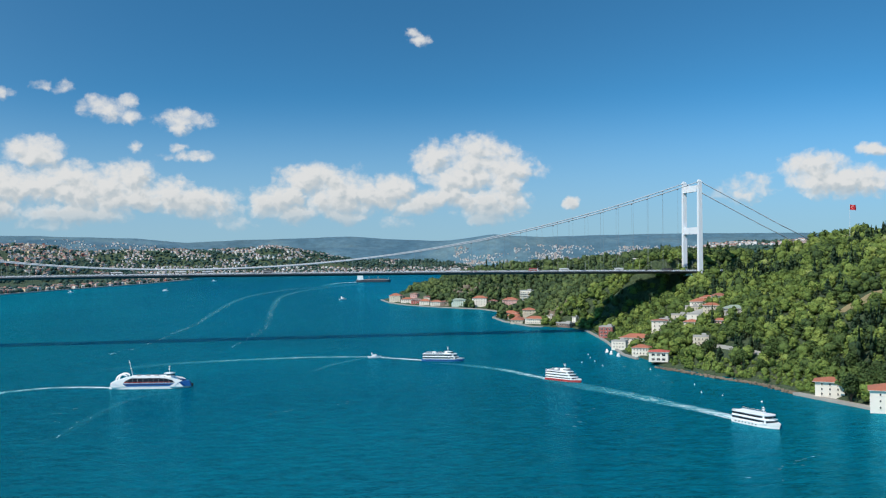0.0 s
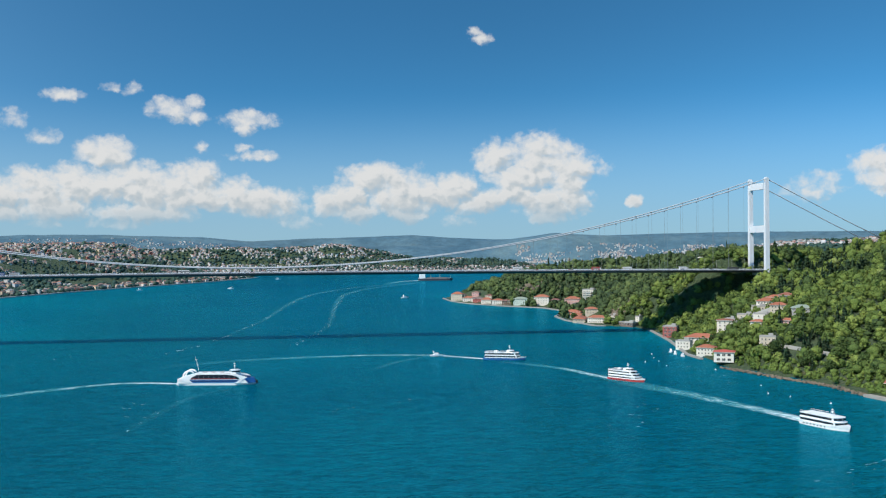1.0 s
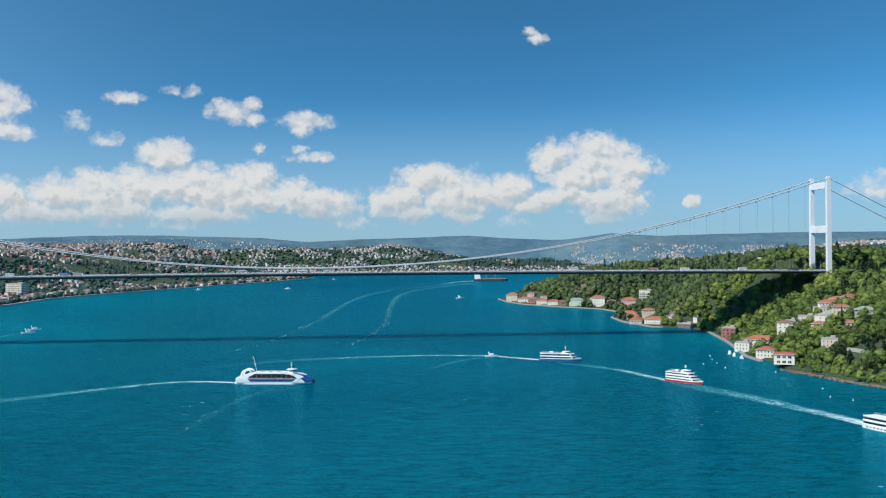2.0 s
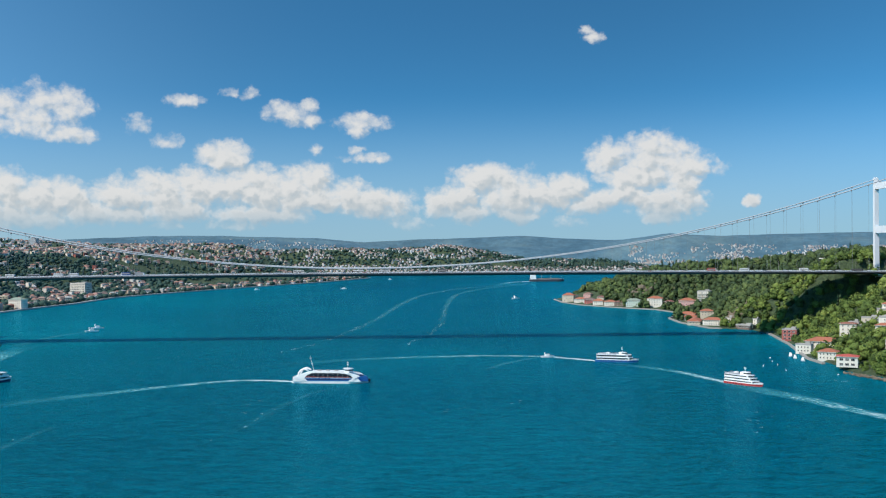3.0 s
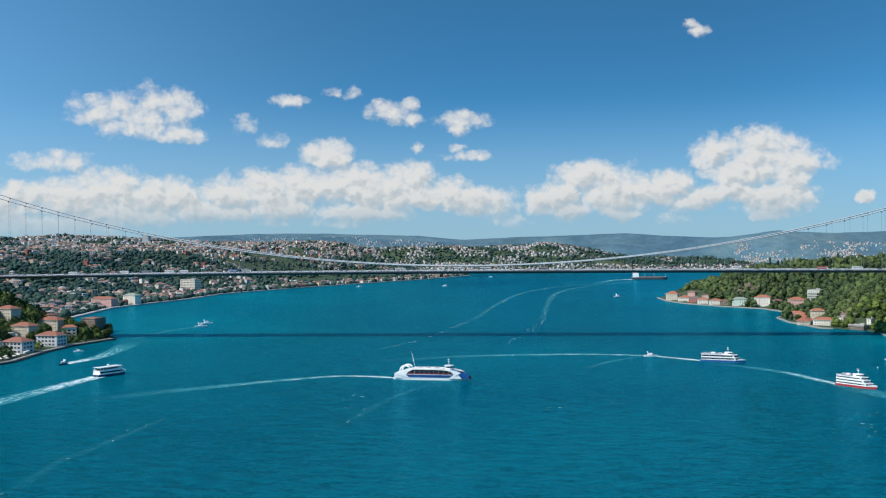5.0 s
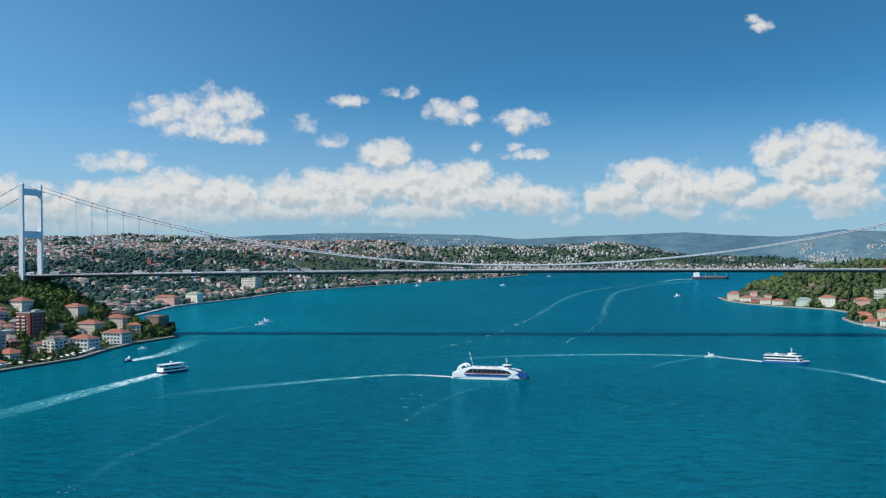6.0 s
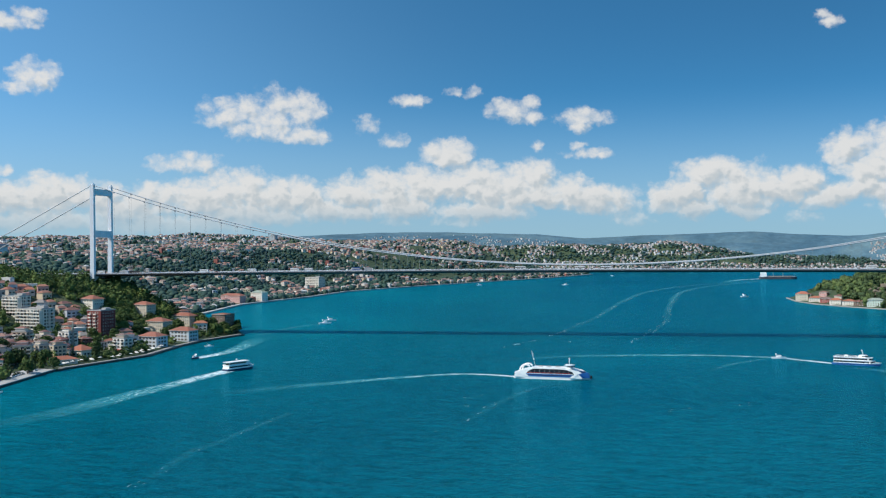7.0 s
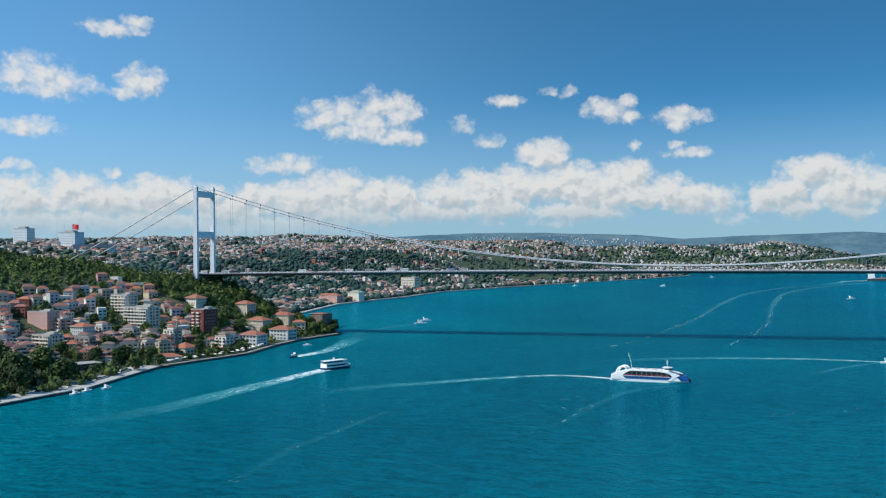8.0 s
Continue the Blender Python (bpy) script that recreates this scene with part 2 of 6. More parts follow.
M_HANGER = plain("hanger_wire", (0.20, 0.21, 0.22), 0.5, vary=0.05)
M_CABLE = plain("cable_paint", (0.50, 0.52, 0.54), 0.5, vary=0.05)
M_HULL_WHITE = plain("ship_white", (0.88, 0.88, 0.86), 0.4, vary=0.05)
M_HULL_BLUE = plain("ship_blue", (0.02, 0.13, 0.38), 0.4, vary=0.1)
M_HULL_NAVY = plain("ship_navy", (0.02, 0.04, 0.11), 0.4, vary=0.1)
M_HULL_RED = plain("ship_red", (0.50, 0.05, 0.05), 0.4, vary=0.1)
M_TEAL = plain("green_roof_sheet", (0.28, 0.33, 0.26), 0.7)
M_BARK = plain("bark", (0.10, 0.075, 0.05), 0.9, vary=0.3, grain=2.0)
M_FLAG = plain("flag_red", (0.75, 0.03, 0.04), 0.8, vary=0.05)
M_BENCH = plain("bench_slats", (0.34, 0.36, 0.38), 0.7)
M_SLATE = plain("slate_hull", (0.045, 0.05, 0.065), 0.6)
M_FLECK = plain("fleck_white", (0.34, 0.60, 0.64), 0.9)
M_BRICK = plain("dark_red_brick", (0.21, 0.045, 0.038), 0.85, vary=0.25)
M_BLUEROOF = plain("blue_roof_sheet", (0.10, 0.15, 0.20), 0.6)
M_TYRE = plain("tyre_rubber", (0.02, 0.02, 0.02), 0.9)

m, t, b = material("window_glass", 0.12)
t.links.new(ramp_node(t, t.nodes.new("ShaderNodeObjectInfo").outputs["Random"], [(0.0, (0.025, 0.03, 0.035)), (0.5, (0.045, 0.05, 0.055)), (0.85, (0.13, 0.12, 0.11))], "CONSTANT"), b.inputs["Base Color"])
b.inputs["Specular IOR Level"].default_value = 0.22
M_GLASS = m
M_NIGHT = plain("dark_ship_glass", (0.018, 0.022, 0.03), 0.15)
# pale base colour stands in for sky mirrored in the office windows
M_SKYGLASS = plain("pale_office_glass", (0.46, 0.56, 0.62), 0.25)
M_OFFICE = plain("office_cladding", (0.70, 0.73, 0.75), 0.6)
M_CAR = varied("car_paint", [(0.0, (0.75, 0.75, 0.75)), (0.45, (0.05, 0.05, 0.055)), (0.55, (0.35, 0.36, 0.38)), (0.66, (0.80, 0.80, 0.78)), (0.90, (0.40, 0.04, 0.03)), (0.95, (0.05, 0.10, 0.28))], 0.35, amount=0.04)


def foliage(name, stops, scale, rough=0.75, tone=True):
    """Leaves: one tone a tree, slight differences from clump to clump, fine mottling."""
    m, t, b = material(name, rough)
    p = place(t, "Position")
    g = t.nodes.new("ShaderNodeNewGeometry").outputs["Random Per Island"]
    if tone:
        own = t.nodes.new("ShaderNodeAttribute")
        own.attribute_name = "tone"
        own = own.outputs["Fac"]
    else:
        own = t.nodes.new("ShaderNodeObjectInfo").outputs["Random"]
    big, fine = noise_node(t, p, 0.016, 3.0), noise_node(t, p, scale, 5.0, 0.7)
    k = math_node(t, "ADD", math_node(t, "MULTIPLY_ADD", g, 0.14, -0.07), math_node(t, "ADD", math_node(t, "MULTIPLY_ADD", own, 0.62, 0.02), math_node(t, "MULTIPLY_ADD", big, 1.3, -0.52)), clamp=True)
    c = ramp_node(t, k, stops)
    c = mix_node(t, 1.0, c, math_node(t, "MULTIPLY_ADD", fine, 2.4, -0.2), "MULTIPLY")
    t.links.new(c, b.inputs["Base Color"])
    b.inputs["Specular IOR Level"].default_value = 0.2
    bump(t, b, fine, 0.9, 0.9)
    return m


LEAF_STOPS = [(0.0, (0.042, 0.070, 0.024)), (0.3, (0.088, 0.132, 0.032)), (0.6, (0.142, 0.196, 0.042)), (0.85, (0.212, 0.260, 0.062)), (1.0, (0.235, 0.250, 0.115))]
M_LEAF = foliage("broad_leaves", LEAF_STOPS, 0.8)
M_LEAF_NEAR = foliage("leaf_clumps", [(0.0, (0.032, 0.058, 0.020)), (0.5, (0.064, 0.104, 0.028)), (1.0, (0.120, 0.172, 0.044))], 1.1, tone=False)
M_LEAF_DEEP = foliage("deep_green_leaves", [(0.0, (0.034, 0.056, 0.026)), (0.4, (0.064, 0.098, 0.036)), (0.8, (0.112, 0.152, 0.048)), (1.0, (0.160, 0.190, 0.076))], 0.7)
M_LEAF_TOWN = foliage("village_leaves", [(0.0, (0.038, 0.064, 0.024)), (0.4, (0.078, 0.120, 0.034)), (0.8, (0.132, 0.186, 0.048)), (1.0, (0.180, 0.225, 0.070))], 0.8)
M_CONIFER = foliage("dark_conifer", [(0.0, (0.028, 0.054, 0.026)), (0.6, (0.048, 0.082, 0.036)), (1.0, (0.078, 0.118, 0.048))], 0.9)
# leaves of the far woods, with the haze of distance painted in as blue-green
M_LEAF_HAZED = foliage("far_wood", [(0.0, (0.022, 0.052, 0.050)), (0.4, (0.034, 0.074, 0.062)), (0.75, (0.052, 0.098, 0.070)), (1.0, (0.080, 0.124, 0.080))], 0.3)
M_BUSH = foliage("light_scrub", [(0.0, (0.085, 0.140, 0.030)), (1.0, (0.18, 0.24, 0.055))], 0.9)

# ground: scrub, dry grass and bare earth
m, t, b = material("hill_ground", 0.95)
p = place(t, "Position")
n1, n2, n3 = noise_node(t, p, 0.012, 4.0), noise_node(t, p, 0.30, 6.0, 0.75), noise_node(t, p, 0.05, 4.0)
c = ramp_node(t, n2, [(0.38, (0.030, 0.052, 0.024)), (0.52, (0.060, 0.092, 0.040)), (0.68, (0.095, 0.130, 0.058))])
c = mix_node(t, step_node(t, n3, 0.60, 0.72, 0.0, 0.5), c, (0.20, 0.17, 0.09))
t.links.new(c, b.inputs["Base Color"])
bump(t, b, n2, 1.0, 3.0)
M_GROUND = m

m, t, b = material("sea_water", 0.22)
p = place(t, "Position")
stretch = t.nodes.new("ShaderNodeMapping")
stretch.inputs["Rotation"].default_value = (0, 0, 0.5)
stretch.inputs["Scale"].default_value = (0.55, 1.3, 1.0)
t.links.new(p, stretch.inputs["Vector"])
w = stretch.outputs[0]
ripple, chop, swell, drift = noise_node(t, w, 0.55, 4.0, 0.6), noise_node(t, w, 0.13, 4.0, 0.6), noise_node(t, w, 0.03, 3.0), noise_node(t, p, 0.0035, 3.0, 0.5, 0.6)
c = ramp_node(t, drift, [(0.3, (0.0003, 0.080, 0.119)), (0.55, (0.0004, 0.099, 0.142)), (0.75, (0.0008, 0.126, 0.170))])
c = mix_node(t, 1.0, c, math_node(t, "ADD", math_node(t, "MULTIPLY_ADD", chop, 1.6, -0.3), math_node(t, "MULTIPLY_ADD", ripple, 2.2, -0.6), clamp=False), "MULTIPLY")
sp = t.nodes.new("ShaderNodeSeparateXYZ")
t.links.new(p, sp.inputs[0])
shallow = step_node(t, math_node(t, "ABSOLUTE", sp.outputs[0]), 150.0, 400.0, 0.97, 1.34)
c = mix_node(t, 1.0, c, shallow, "MULTIPLY")
c = mix_node(t, step_node(t, sp.outputs[0], 0.0, -330.0), c, mix_node(t, 1.0, c, (1.2, 1.16, 1.04), "MULTIPLY"))
h = math_node(t, "ADD", math_node(t, "MULTIPLY", ripple, 0.35), math_node(t, "MULTIPLY_ADD", chop, 1.0, math_node(t, "MULTIPLY", swell, 1.4)))
wave = t.nodes.new("ShaderNodeBump")
wave.inputs["Strength"].default_value, wave.inputs["Distance"].default_value = 1.0, 2.0
t.links.new(h, wave.inputs["Height"])
deep = t.nodes.new("ShaderNodeBsdfDiffuse")
gloss = t.nodes.new("ShaderNodeBsdfGlossy")
gloss.inputs["Color"].default_value = (0.10, 0.62, 0.77, 1)
gloss.inputs["Roughness"].default_value = 0.16
rim = t.nodes.new("ShaderNodeFresnel")
rim.inputs["IOR"].default_value = 1.175
t.links.new(c, deep.inputs["Color"])
for n in (deep, gloss, rim):
    t.links.new(wave.outputs[0], n.inputs["Normal"])
both = t.nodes.new("ShaderNodeMixShader")
sock(t, both.inputs[0], math_node(t, "MULTIPLY", rim.outputs[0], 1.0))
t.links.new(deep.outputs[0], both.inputs[1])
t.links.new(gloss.outputs[0], both.inputs[2])
t.links.new(both.outputs[0], t.nodes["Material Output"].inputs["Surface"])
t.nodes.remove(b)
M_SEA = m

# foam: broken white on the water, thinning to the sides and the tail into pale aerated water
def foam(name, start, fall, most):
    m, t, b = material(name, 0.9)
    su = t.nodes.new("ShaderNodeSeparateXYZ")
    t.links.new(t.nodes.new("ShaderNodeTexCoord").outputs["UV"], su.inputs[0])
    metres = t.nodes.new("ShaderNodeUVMap")
    metres.uv_map = "metres"
    long = t.nodes.new("ShaderNodeMapping")
    long.inputs["Scale"].default_value = (0.10, 0.55, 1.0)
    t.links.new(metres.outputs[0], long.inputs["Vector"])
    p = place(t, "Position")
    across = math_node(t, "ABSOLUTE", math_node(t, "MULTIPLY_ADD", su.outputs[1], 2.0, -1.0))
    n1, n2, n3 = noise_node(t, p, 0.45, 6.0, 0.75), noise_node(t, p, 0.05, 4.0, 0.6), noise_node(t, long.outputs[0], 1.0, 5.0, 0.65, 0.4)
    force = math_node(t, "SUBTRACT", start, math_node(t, "MULTIPLY", math_node(t, "POWER", su.outputs[0], 0.3), fall))
    rag = math_node(t, "ADD", math_node(t, "MULTIPLY_ADD", n1, 1.1, -0.55), math_node(t, "ADD", math_node(t, "MULTIPLY_ADD", n2, 1.2, -0.6), math_node(t, "MULTIPLY_ADD", n3, 3.4, -1.7)))
    k = math_node(t, "ADD", math_node(t, "SUBTRACT", force, math_node(t, "MULTIPLY", across, 0.3)), rag)
    white = step_node(t, k, 0.0, 1.0)
    pale = math_node(t, "MULTIPLY", step_node(t, k, -1.1, 0.5), 0.55)
    edge = math_node(t, "MULTIPLY", step_node(t, across, 1.0, 0.55), step_node(t, su.outputs[0], 1.0, 0.5))
    alpha = math_node(t, "MULTIPLY", math_node(t, "MULTIPLY", math_node(t, "MAXIMUM", white, pale), edge), most)
    t.links.new(alpha, b.inputs["Alpha"])
    t.links.new(mix_node(t, white, (0.08, 0.46, 0.52), (0.70, 0.86, 0.88)), b.inputs["Base Color"])
    b.inputs["Specular IOR Level"].default_value = 0.1
    return m


M_FOAM = foam("foam", 1.6, 1.9, 0.93)
M_FOAM_THIN = foam("thin_foam", 0.15, 0.2, 0.5)
M_FOAM_FAINT = foam("faint_foam", 0.0, 0.1, 0.2)

# ======== mesh helpers ========
class Build:
    """Collects the faces of one mesh."""

    def __init__(self):
        self.v, self.f, self.m = [], [], []

    def add(self, verts, faces, mat=0):
        k = len(self.v)
        self.v += [tuple(q) for q in verts]
        self.f += [tuple(i + k for i in f) for f in faces]
        self.m += [mat] * len(faces)
        return self

    def box(self, x, y, z, sx, sy, sz, mat=0, taper=1.0, turn=0.0):
        """A box on its base centre (x, y, z); taper narrows its top."""
        c, s = math.cos(turn), math.sin(turn)
        q = []
        for h, k in ((0, 1.0), (sz, taper)):
            for a, b in ((-1, -1), (1, -1), (1, 1), (-1, 1)):
                u, w = a * sx / 2 * k, b * sy / 2 * k
                q.append((x + u * c - w * s, y + u * s + w * c, z + h))
        return self.add(q, [(3, 2, 1, 0), (4, 5, 6, 7), (0, 1, 5, 4), (1, 2, 6, 5), (2, 3, 7, 6), (3, 0, 4, 7)], mat)

    def beam(self, a, b, w, d, mat=0):
        """A square bar from a to b."""
        a, b = Vector(a), Vector(b)
        t = (b - a).normalized()
        side = t.cross(Vector((0, 0, 1))) if abs(t.z) < 0.95 else Vector((1, 0, 0))
        side.normalize()
        up = side.cross(t)
        q = [e + side * (i * w / 2) + up * (j * d / 2) for e in (a, b) for i, j in ((-1, -1), (1, -1), (1, 1), (-1, 1))]
        return self.add(q, [(3, 2, 1, 0), (4, 5, 6, 7), (0, 1, 5, 4), (1, 2, 6, 5), (2, 3, 7, 6), (3, 0, 4, 7)], mat)

    def tube(self, points, radius, sides=8, mat=0, tip=1.0):
        """A round bar along points; its radius runs to radius * tip."""
        n = len(points)
        q = []
        for i, p in enumerate(points):
            p = Vector(p)
            t = (Vector(points[min(i + 1, n - 1)]) - Vector(points[max(i - 1, 0)])).normalized()
            side = t.cross(Vector((0, 0, 1))) if abs(t.z) < 0.95 else Vector((1, 0, 0))
            side.normalize()
            up = side.cross(t)
            r = radius * (1 + (tip - 1) * i / max(1, n - 1))
            q += [p + (side * math.cos(a) + up * math.sin(a)) * r for a in (2 * math.pi * k / sides for k in range(sides))]
        f = [(i * sides + k, i * sides + (k + 1) % sides, (i + 1) * sides + (k + 1) % sides, (i + 1) * sides + k) for i in range(n - 1) for k in range(sides)]
        f += [tuple(range(sides))[::-1], tuple((n - 1) * sides + k for k in range(sides))]
        return self.add(q, f, mat)

    def outline(self, pts, z0, z1, mat=0, top=1.0, shift=(0, 0)):
        """An upright body on a plan outline; top scales the upper rim about its middle."""
        n = len(pts)
        mx, my = sum(p[0] for p in pts) / n, sum(p[1] for p in pts) / n
        q = [(x, y, z0) for x, y in pts] + [(mx + (x - mx) * top + shift[0], my + (y - my) * top + shift[1], z1) for x, y in pts]
        f = [(i, (i + 1) % n, n + (i + 1) % n, n + i) for i in range(n)] + [tuple(range(n))[::-1], tuple(range(n, 2 * n))]
        return self.add(q, f, mat)

    def mesh(self, name, mats, smooth=False):
        me = bpy.data.meshes.new(name)
        me.from_pydata(self.v, [], self.f)
        for x in mats:
            me.materials.append(x)
        me.polygons.foreach_set("material_index", self.m)
        if smooth:
            me.polygons.foreach_set("use_smooth", [True] * len(self.f))
        me.update()
        return me

    def part(self, name, mats, parent=None, label="", smooth=False):
        ob = new(name, self.mesh(name, mats if isinstance(mats, (list, tuple)) else [mats], smooth))
        if parent is not None:
            ob.parent = parent
        return tagged(ob, label)


def thing(name, m, label, category, group=""):
    ob = new(name)
    ob.empty_display_size = 1.0
    ob.matrix_basis = m
    return tagged(ob, label, category, group)


def shared(name, mesh, parent, x, y, z, turn=0.0, scale=(1, 1, 1)):
    ob = new(name, mesh)
    ob.parent = parent
    ob.matrix_basis = Matrix.LocRotScale((x, y, z), Euler((0, 0, turn)), scale)
    return ob


# ======== the lie of the land ========
SHORE_R = np.array([(-3000, 900), (-900, 420), (-555, 396), (-475, 384), (-432, 389), (-329, 366), (-227, 370), (-102, 402), (12, 425), (81, 422), (101, 387), (192, 377),
                    (268, 383), (330, 415), (382, 424), (459, 413), (524, 365), (607, 324), (687, 308), (811, 309), (900, 350), (1100, 500), (1500, 840), (2000, 1150), (2750, 1500)], float)
SHORE_L = np.array([(-3000, -800), (-900, -420), (-536, -388), (-463, -380), (-342, -400), (-231, -376), (-147, -386), (-91, -387), (-11, -372), (18, -380), (60, -430), (180, -540),
                    (542, -594), (673, -580), (803, -558), (1029, -554), (1214, -499), (1430, -420), (1685, -314), (1989, -186), (2354, -78), (2450, -160), (2750, -500)], float)
# along the shore: height of the slope and the width over which it rises
RISE_R = np.array([(-900, 114, 320), (-500, 113, 320), (-300, 112, 315), (-150, 112, 305), (-32, 112, 300), (-14, 84, 290), (-4, 50, 270), (28, 78, 80), (60, 78, 90), (100, 74, 130), (160, 76, 190), (300, 74, 220), (500, 66, 220), (700, 62, 185), (811, 38, 150), (1100, 50, 300), (2750, 60, 600)], float)
RISE_L = np.array([(-900, 60, 380), (-500, 62, 370), (-300, 60, 330), (-100, 58, 230), (0, 58, 165), (100, 50, 200), (300, 34, 260), (600, 40, 350), (1000, 50, 420), (1700, 64, 480), (2354, 76, 480), (2750, 80, 480)], float)
# width of the level strip behind the right shore
STRIP = np.array([(-600, 7), (-285, 7), (-250, 24), (-70, 24), (-20, 9), (40, 12), (80, 26), (110, 30), (200, 22), (1000, 20)], float)
FAR_Y = 2780.0


def smooth01(t):
    t = np.clip(t, 0, 1)
    return t * t * (3 - 2 * t)


def convex(t):
    """Steep above the shore, easing towards the crest."""
    t = np.clip(t, 0, 1)
    return (1 - (1 - t) ** 1.35) * smooth01(t / 0.06 + 0.2)


def wavy(x, y, size, seed):
    """A cheap smooth field, about -1 to 1."""
    r = np.random.RandomState(seed)
    out = 0
    for k in range(7):
        a, ph = r.uniform(0, 2 * math.pi), r.uniform(0, 2 * math.pi)
        f = 2 * math.pi / size * r.uniform(0.6, 1.7)
        out = out + np.sin((x * math.cos(a) + y * math.sin(a)) * f + ph)
    return out / 4.2


def inland(x, y):
    """Metres inland from the right bank, the left bank and the far bank (minus: water)."""
    return x - np.interp(y, SHORE_R[:, 0], SHORE_R[:, 1]), np.interp(y, SHORE_L[:, 0], SHORE_L[:, 1]) - x, y - FAR_Y - 0.12 * np.abs(x - 300)


def ground_z(x, y):
    x, y = np.asarray(x, float), np.asarray(y, float)
    dr, dl, df = inland(x, y)
    hr = np.interp(y, RISE_R[:, 0], RISE_R[:, 1]) * convex((dr - np.interp(y, STRIP[:, 0], STRIP[:, 1])) / np.interp(y, RISE_R[:, 0], RISE_R[:, 2]))
    hr = hr + 26 * smooth01((dr - 350) / 900) + 40 * smooth01((y - 1100) / 1500) * smooth01((dr - 60) / 500)
    hl = np.interp(y, RISE_L[:, 0], RISE_L[:, 1]) * smooth01((dl - 14) / np.interp(y, RISE_L[:, 0], RISE_L[:, 2]))
    hl = hl + 30 * smooth01((dl - 180) / 260) + 26 * smooth01((dl - 450) / 1000)
    hf = (92 * smooth01((df - 10) / 270) + 14 * smooth01((df - 250) / 300)) * (1 - 0.5 * smooth01((x - 180) / 420))
    d = np.maximum(np.maximum(dr, dl), df)
    h = np.where((dr >= dl) & (dr >= df), hr, np.where(dl >= df, hl, hf))
    h = np.where(df > 0, np.maximum(h, hf), h)
    dist = np.hypot(x - EYE_X, y - EYE_Y)
    h = h + smooth01((d - 40) / 250) * (4.0 * wavy(x, y, 170, 3) + 9.0 * wavy(x, y, 700, 5))
    h = h + 24 * np.exp(-((x + 1300) / 150) ** 2 - ((y - 690) / 80) ** 2)
    h = h * (1 - 0.5 * smooth01((dist - 4230) / 250))
    return np.where(d < 0, -7.0 + np.maximum(d, -30) * 0.2, np.where(d < 3, -7.0 + 8.4 * d / 3, 1.4 + h))


def axis(parts):
    return np.unique(np.concatenate([np.arange(a, b + 0.1, s) for a, b, s in parts]))


gx = axis([(-6000, -3000, 300), (-3000, -1000, 50), (-1000, 1000, 10), (1000, 3400, 50), (3400, 6000, 300)])
gy = axis([(-3000, -900, 150), (-900, 900, 10), (900, 3900, 30), (3900, 6000, 150)])
GX, GY = np.meshgrid(gx, gy)
GZ = ground_z(GX, GY)
me = bpy.data.meshes.new("ground")
nx, ny = len(gx), len(gy)
ii = (np.arange(ny - 1)[:, None] * nx + np.arange(nx - 1)[None, :]).ravel()
me.from_pydata(np.stack([GX.ravel(), GY.ravel(), GZ.ravel()], 1).tolist(), [], np.stack([ii, ii + 1, ii + nx + 1, ii + nx], 1).tolist())
me.materials.append(M_GROUND)
me.polygons.foreach_set("use_smooth", [True] * len(me.polygons))
tagged(new("ground", me), "green hills and banks on both sides of the strait", "ground", kind="structure")

b = Build()
b.add([(-9000, -9000, 0), (9000, -9000, 0), (9000, 9000, 0), (-9000, 9000, 0)], [(0, 1, 2, 3)])
tagged(b.part("water", M_SEA), "deep turquoise sea water with fine ripples", "water", kind="structure")

# ======== hills on the horizon, aerial haze painted into their colour ===
m, t, b = material("hazed_hills", 0.95)
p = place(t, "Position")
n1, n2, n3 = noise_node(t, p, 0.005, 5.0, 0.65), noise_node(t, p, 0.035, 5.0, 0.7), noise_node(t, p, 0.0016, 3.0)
# blue of the haze is mixed into the slope colours here
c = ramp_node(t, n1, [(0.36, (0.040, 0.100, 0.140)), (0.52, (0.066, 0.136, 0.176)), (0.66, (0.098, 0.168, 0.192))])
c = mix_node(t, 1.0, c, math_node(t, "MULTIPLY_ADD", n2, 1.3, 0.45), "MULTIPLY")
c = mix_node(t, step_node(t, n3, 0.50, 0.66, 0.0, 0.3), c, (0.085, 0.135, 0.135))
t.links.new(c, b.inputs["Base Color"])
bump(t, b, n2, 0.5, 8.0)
M_HAZED_HILLS = m
# skylines: bearing and height above the horizon, in degrees
SKYLINE_FAR = np.array([(-80, 0.45), (-45, 0.50), (-21, 0.60), (-14, 0.85), (-10.5, 0.86), (-5, 0.68), (-2.4, 0.44), (0.7, 0.58), (6.5, 0.75), (9.2, 0.56), (11.5, 0.46), (16, 0.6), (20, 0.70), (26, 0.74), (40, 0.68), (80, 0.5)])
SKYLINE_NEAR = np.array([(-80, 0.1), (-30, 0.2), (-14, 0.62), (-9, 0.66), (-6.5, 0.52), (-3, 0.28), (0, 0.12), (9, 0.12), (11.6, 0.40), (14.6, 0.79), (17, 0.64), (19.3, 0.56), (24, 0.50), (36, 0.52), (80, 0.3)])
RIDGE_FOLDS = ((-330, 0.0), (-260, 0.34), (-180, 0.60), (-95, 0.84), (-40, 0.97), (0, 1.0), (60, 0.9))


def ridge_top(a, radius, skyline, seed):
    u = radians(a) * 3000
    el = float(np.interp(a, skyline[:, 0], skyline[:, 1])) + 0.02 * float(wavy(u, 0.0, 420, seed)) + 0.012 * float(wavy(u, 0.0, 110, seed + 1))
    return EYE_Z + radius * math.tan(radians(el))


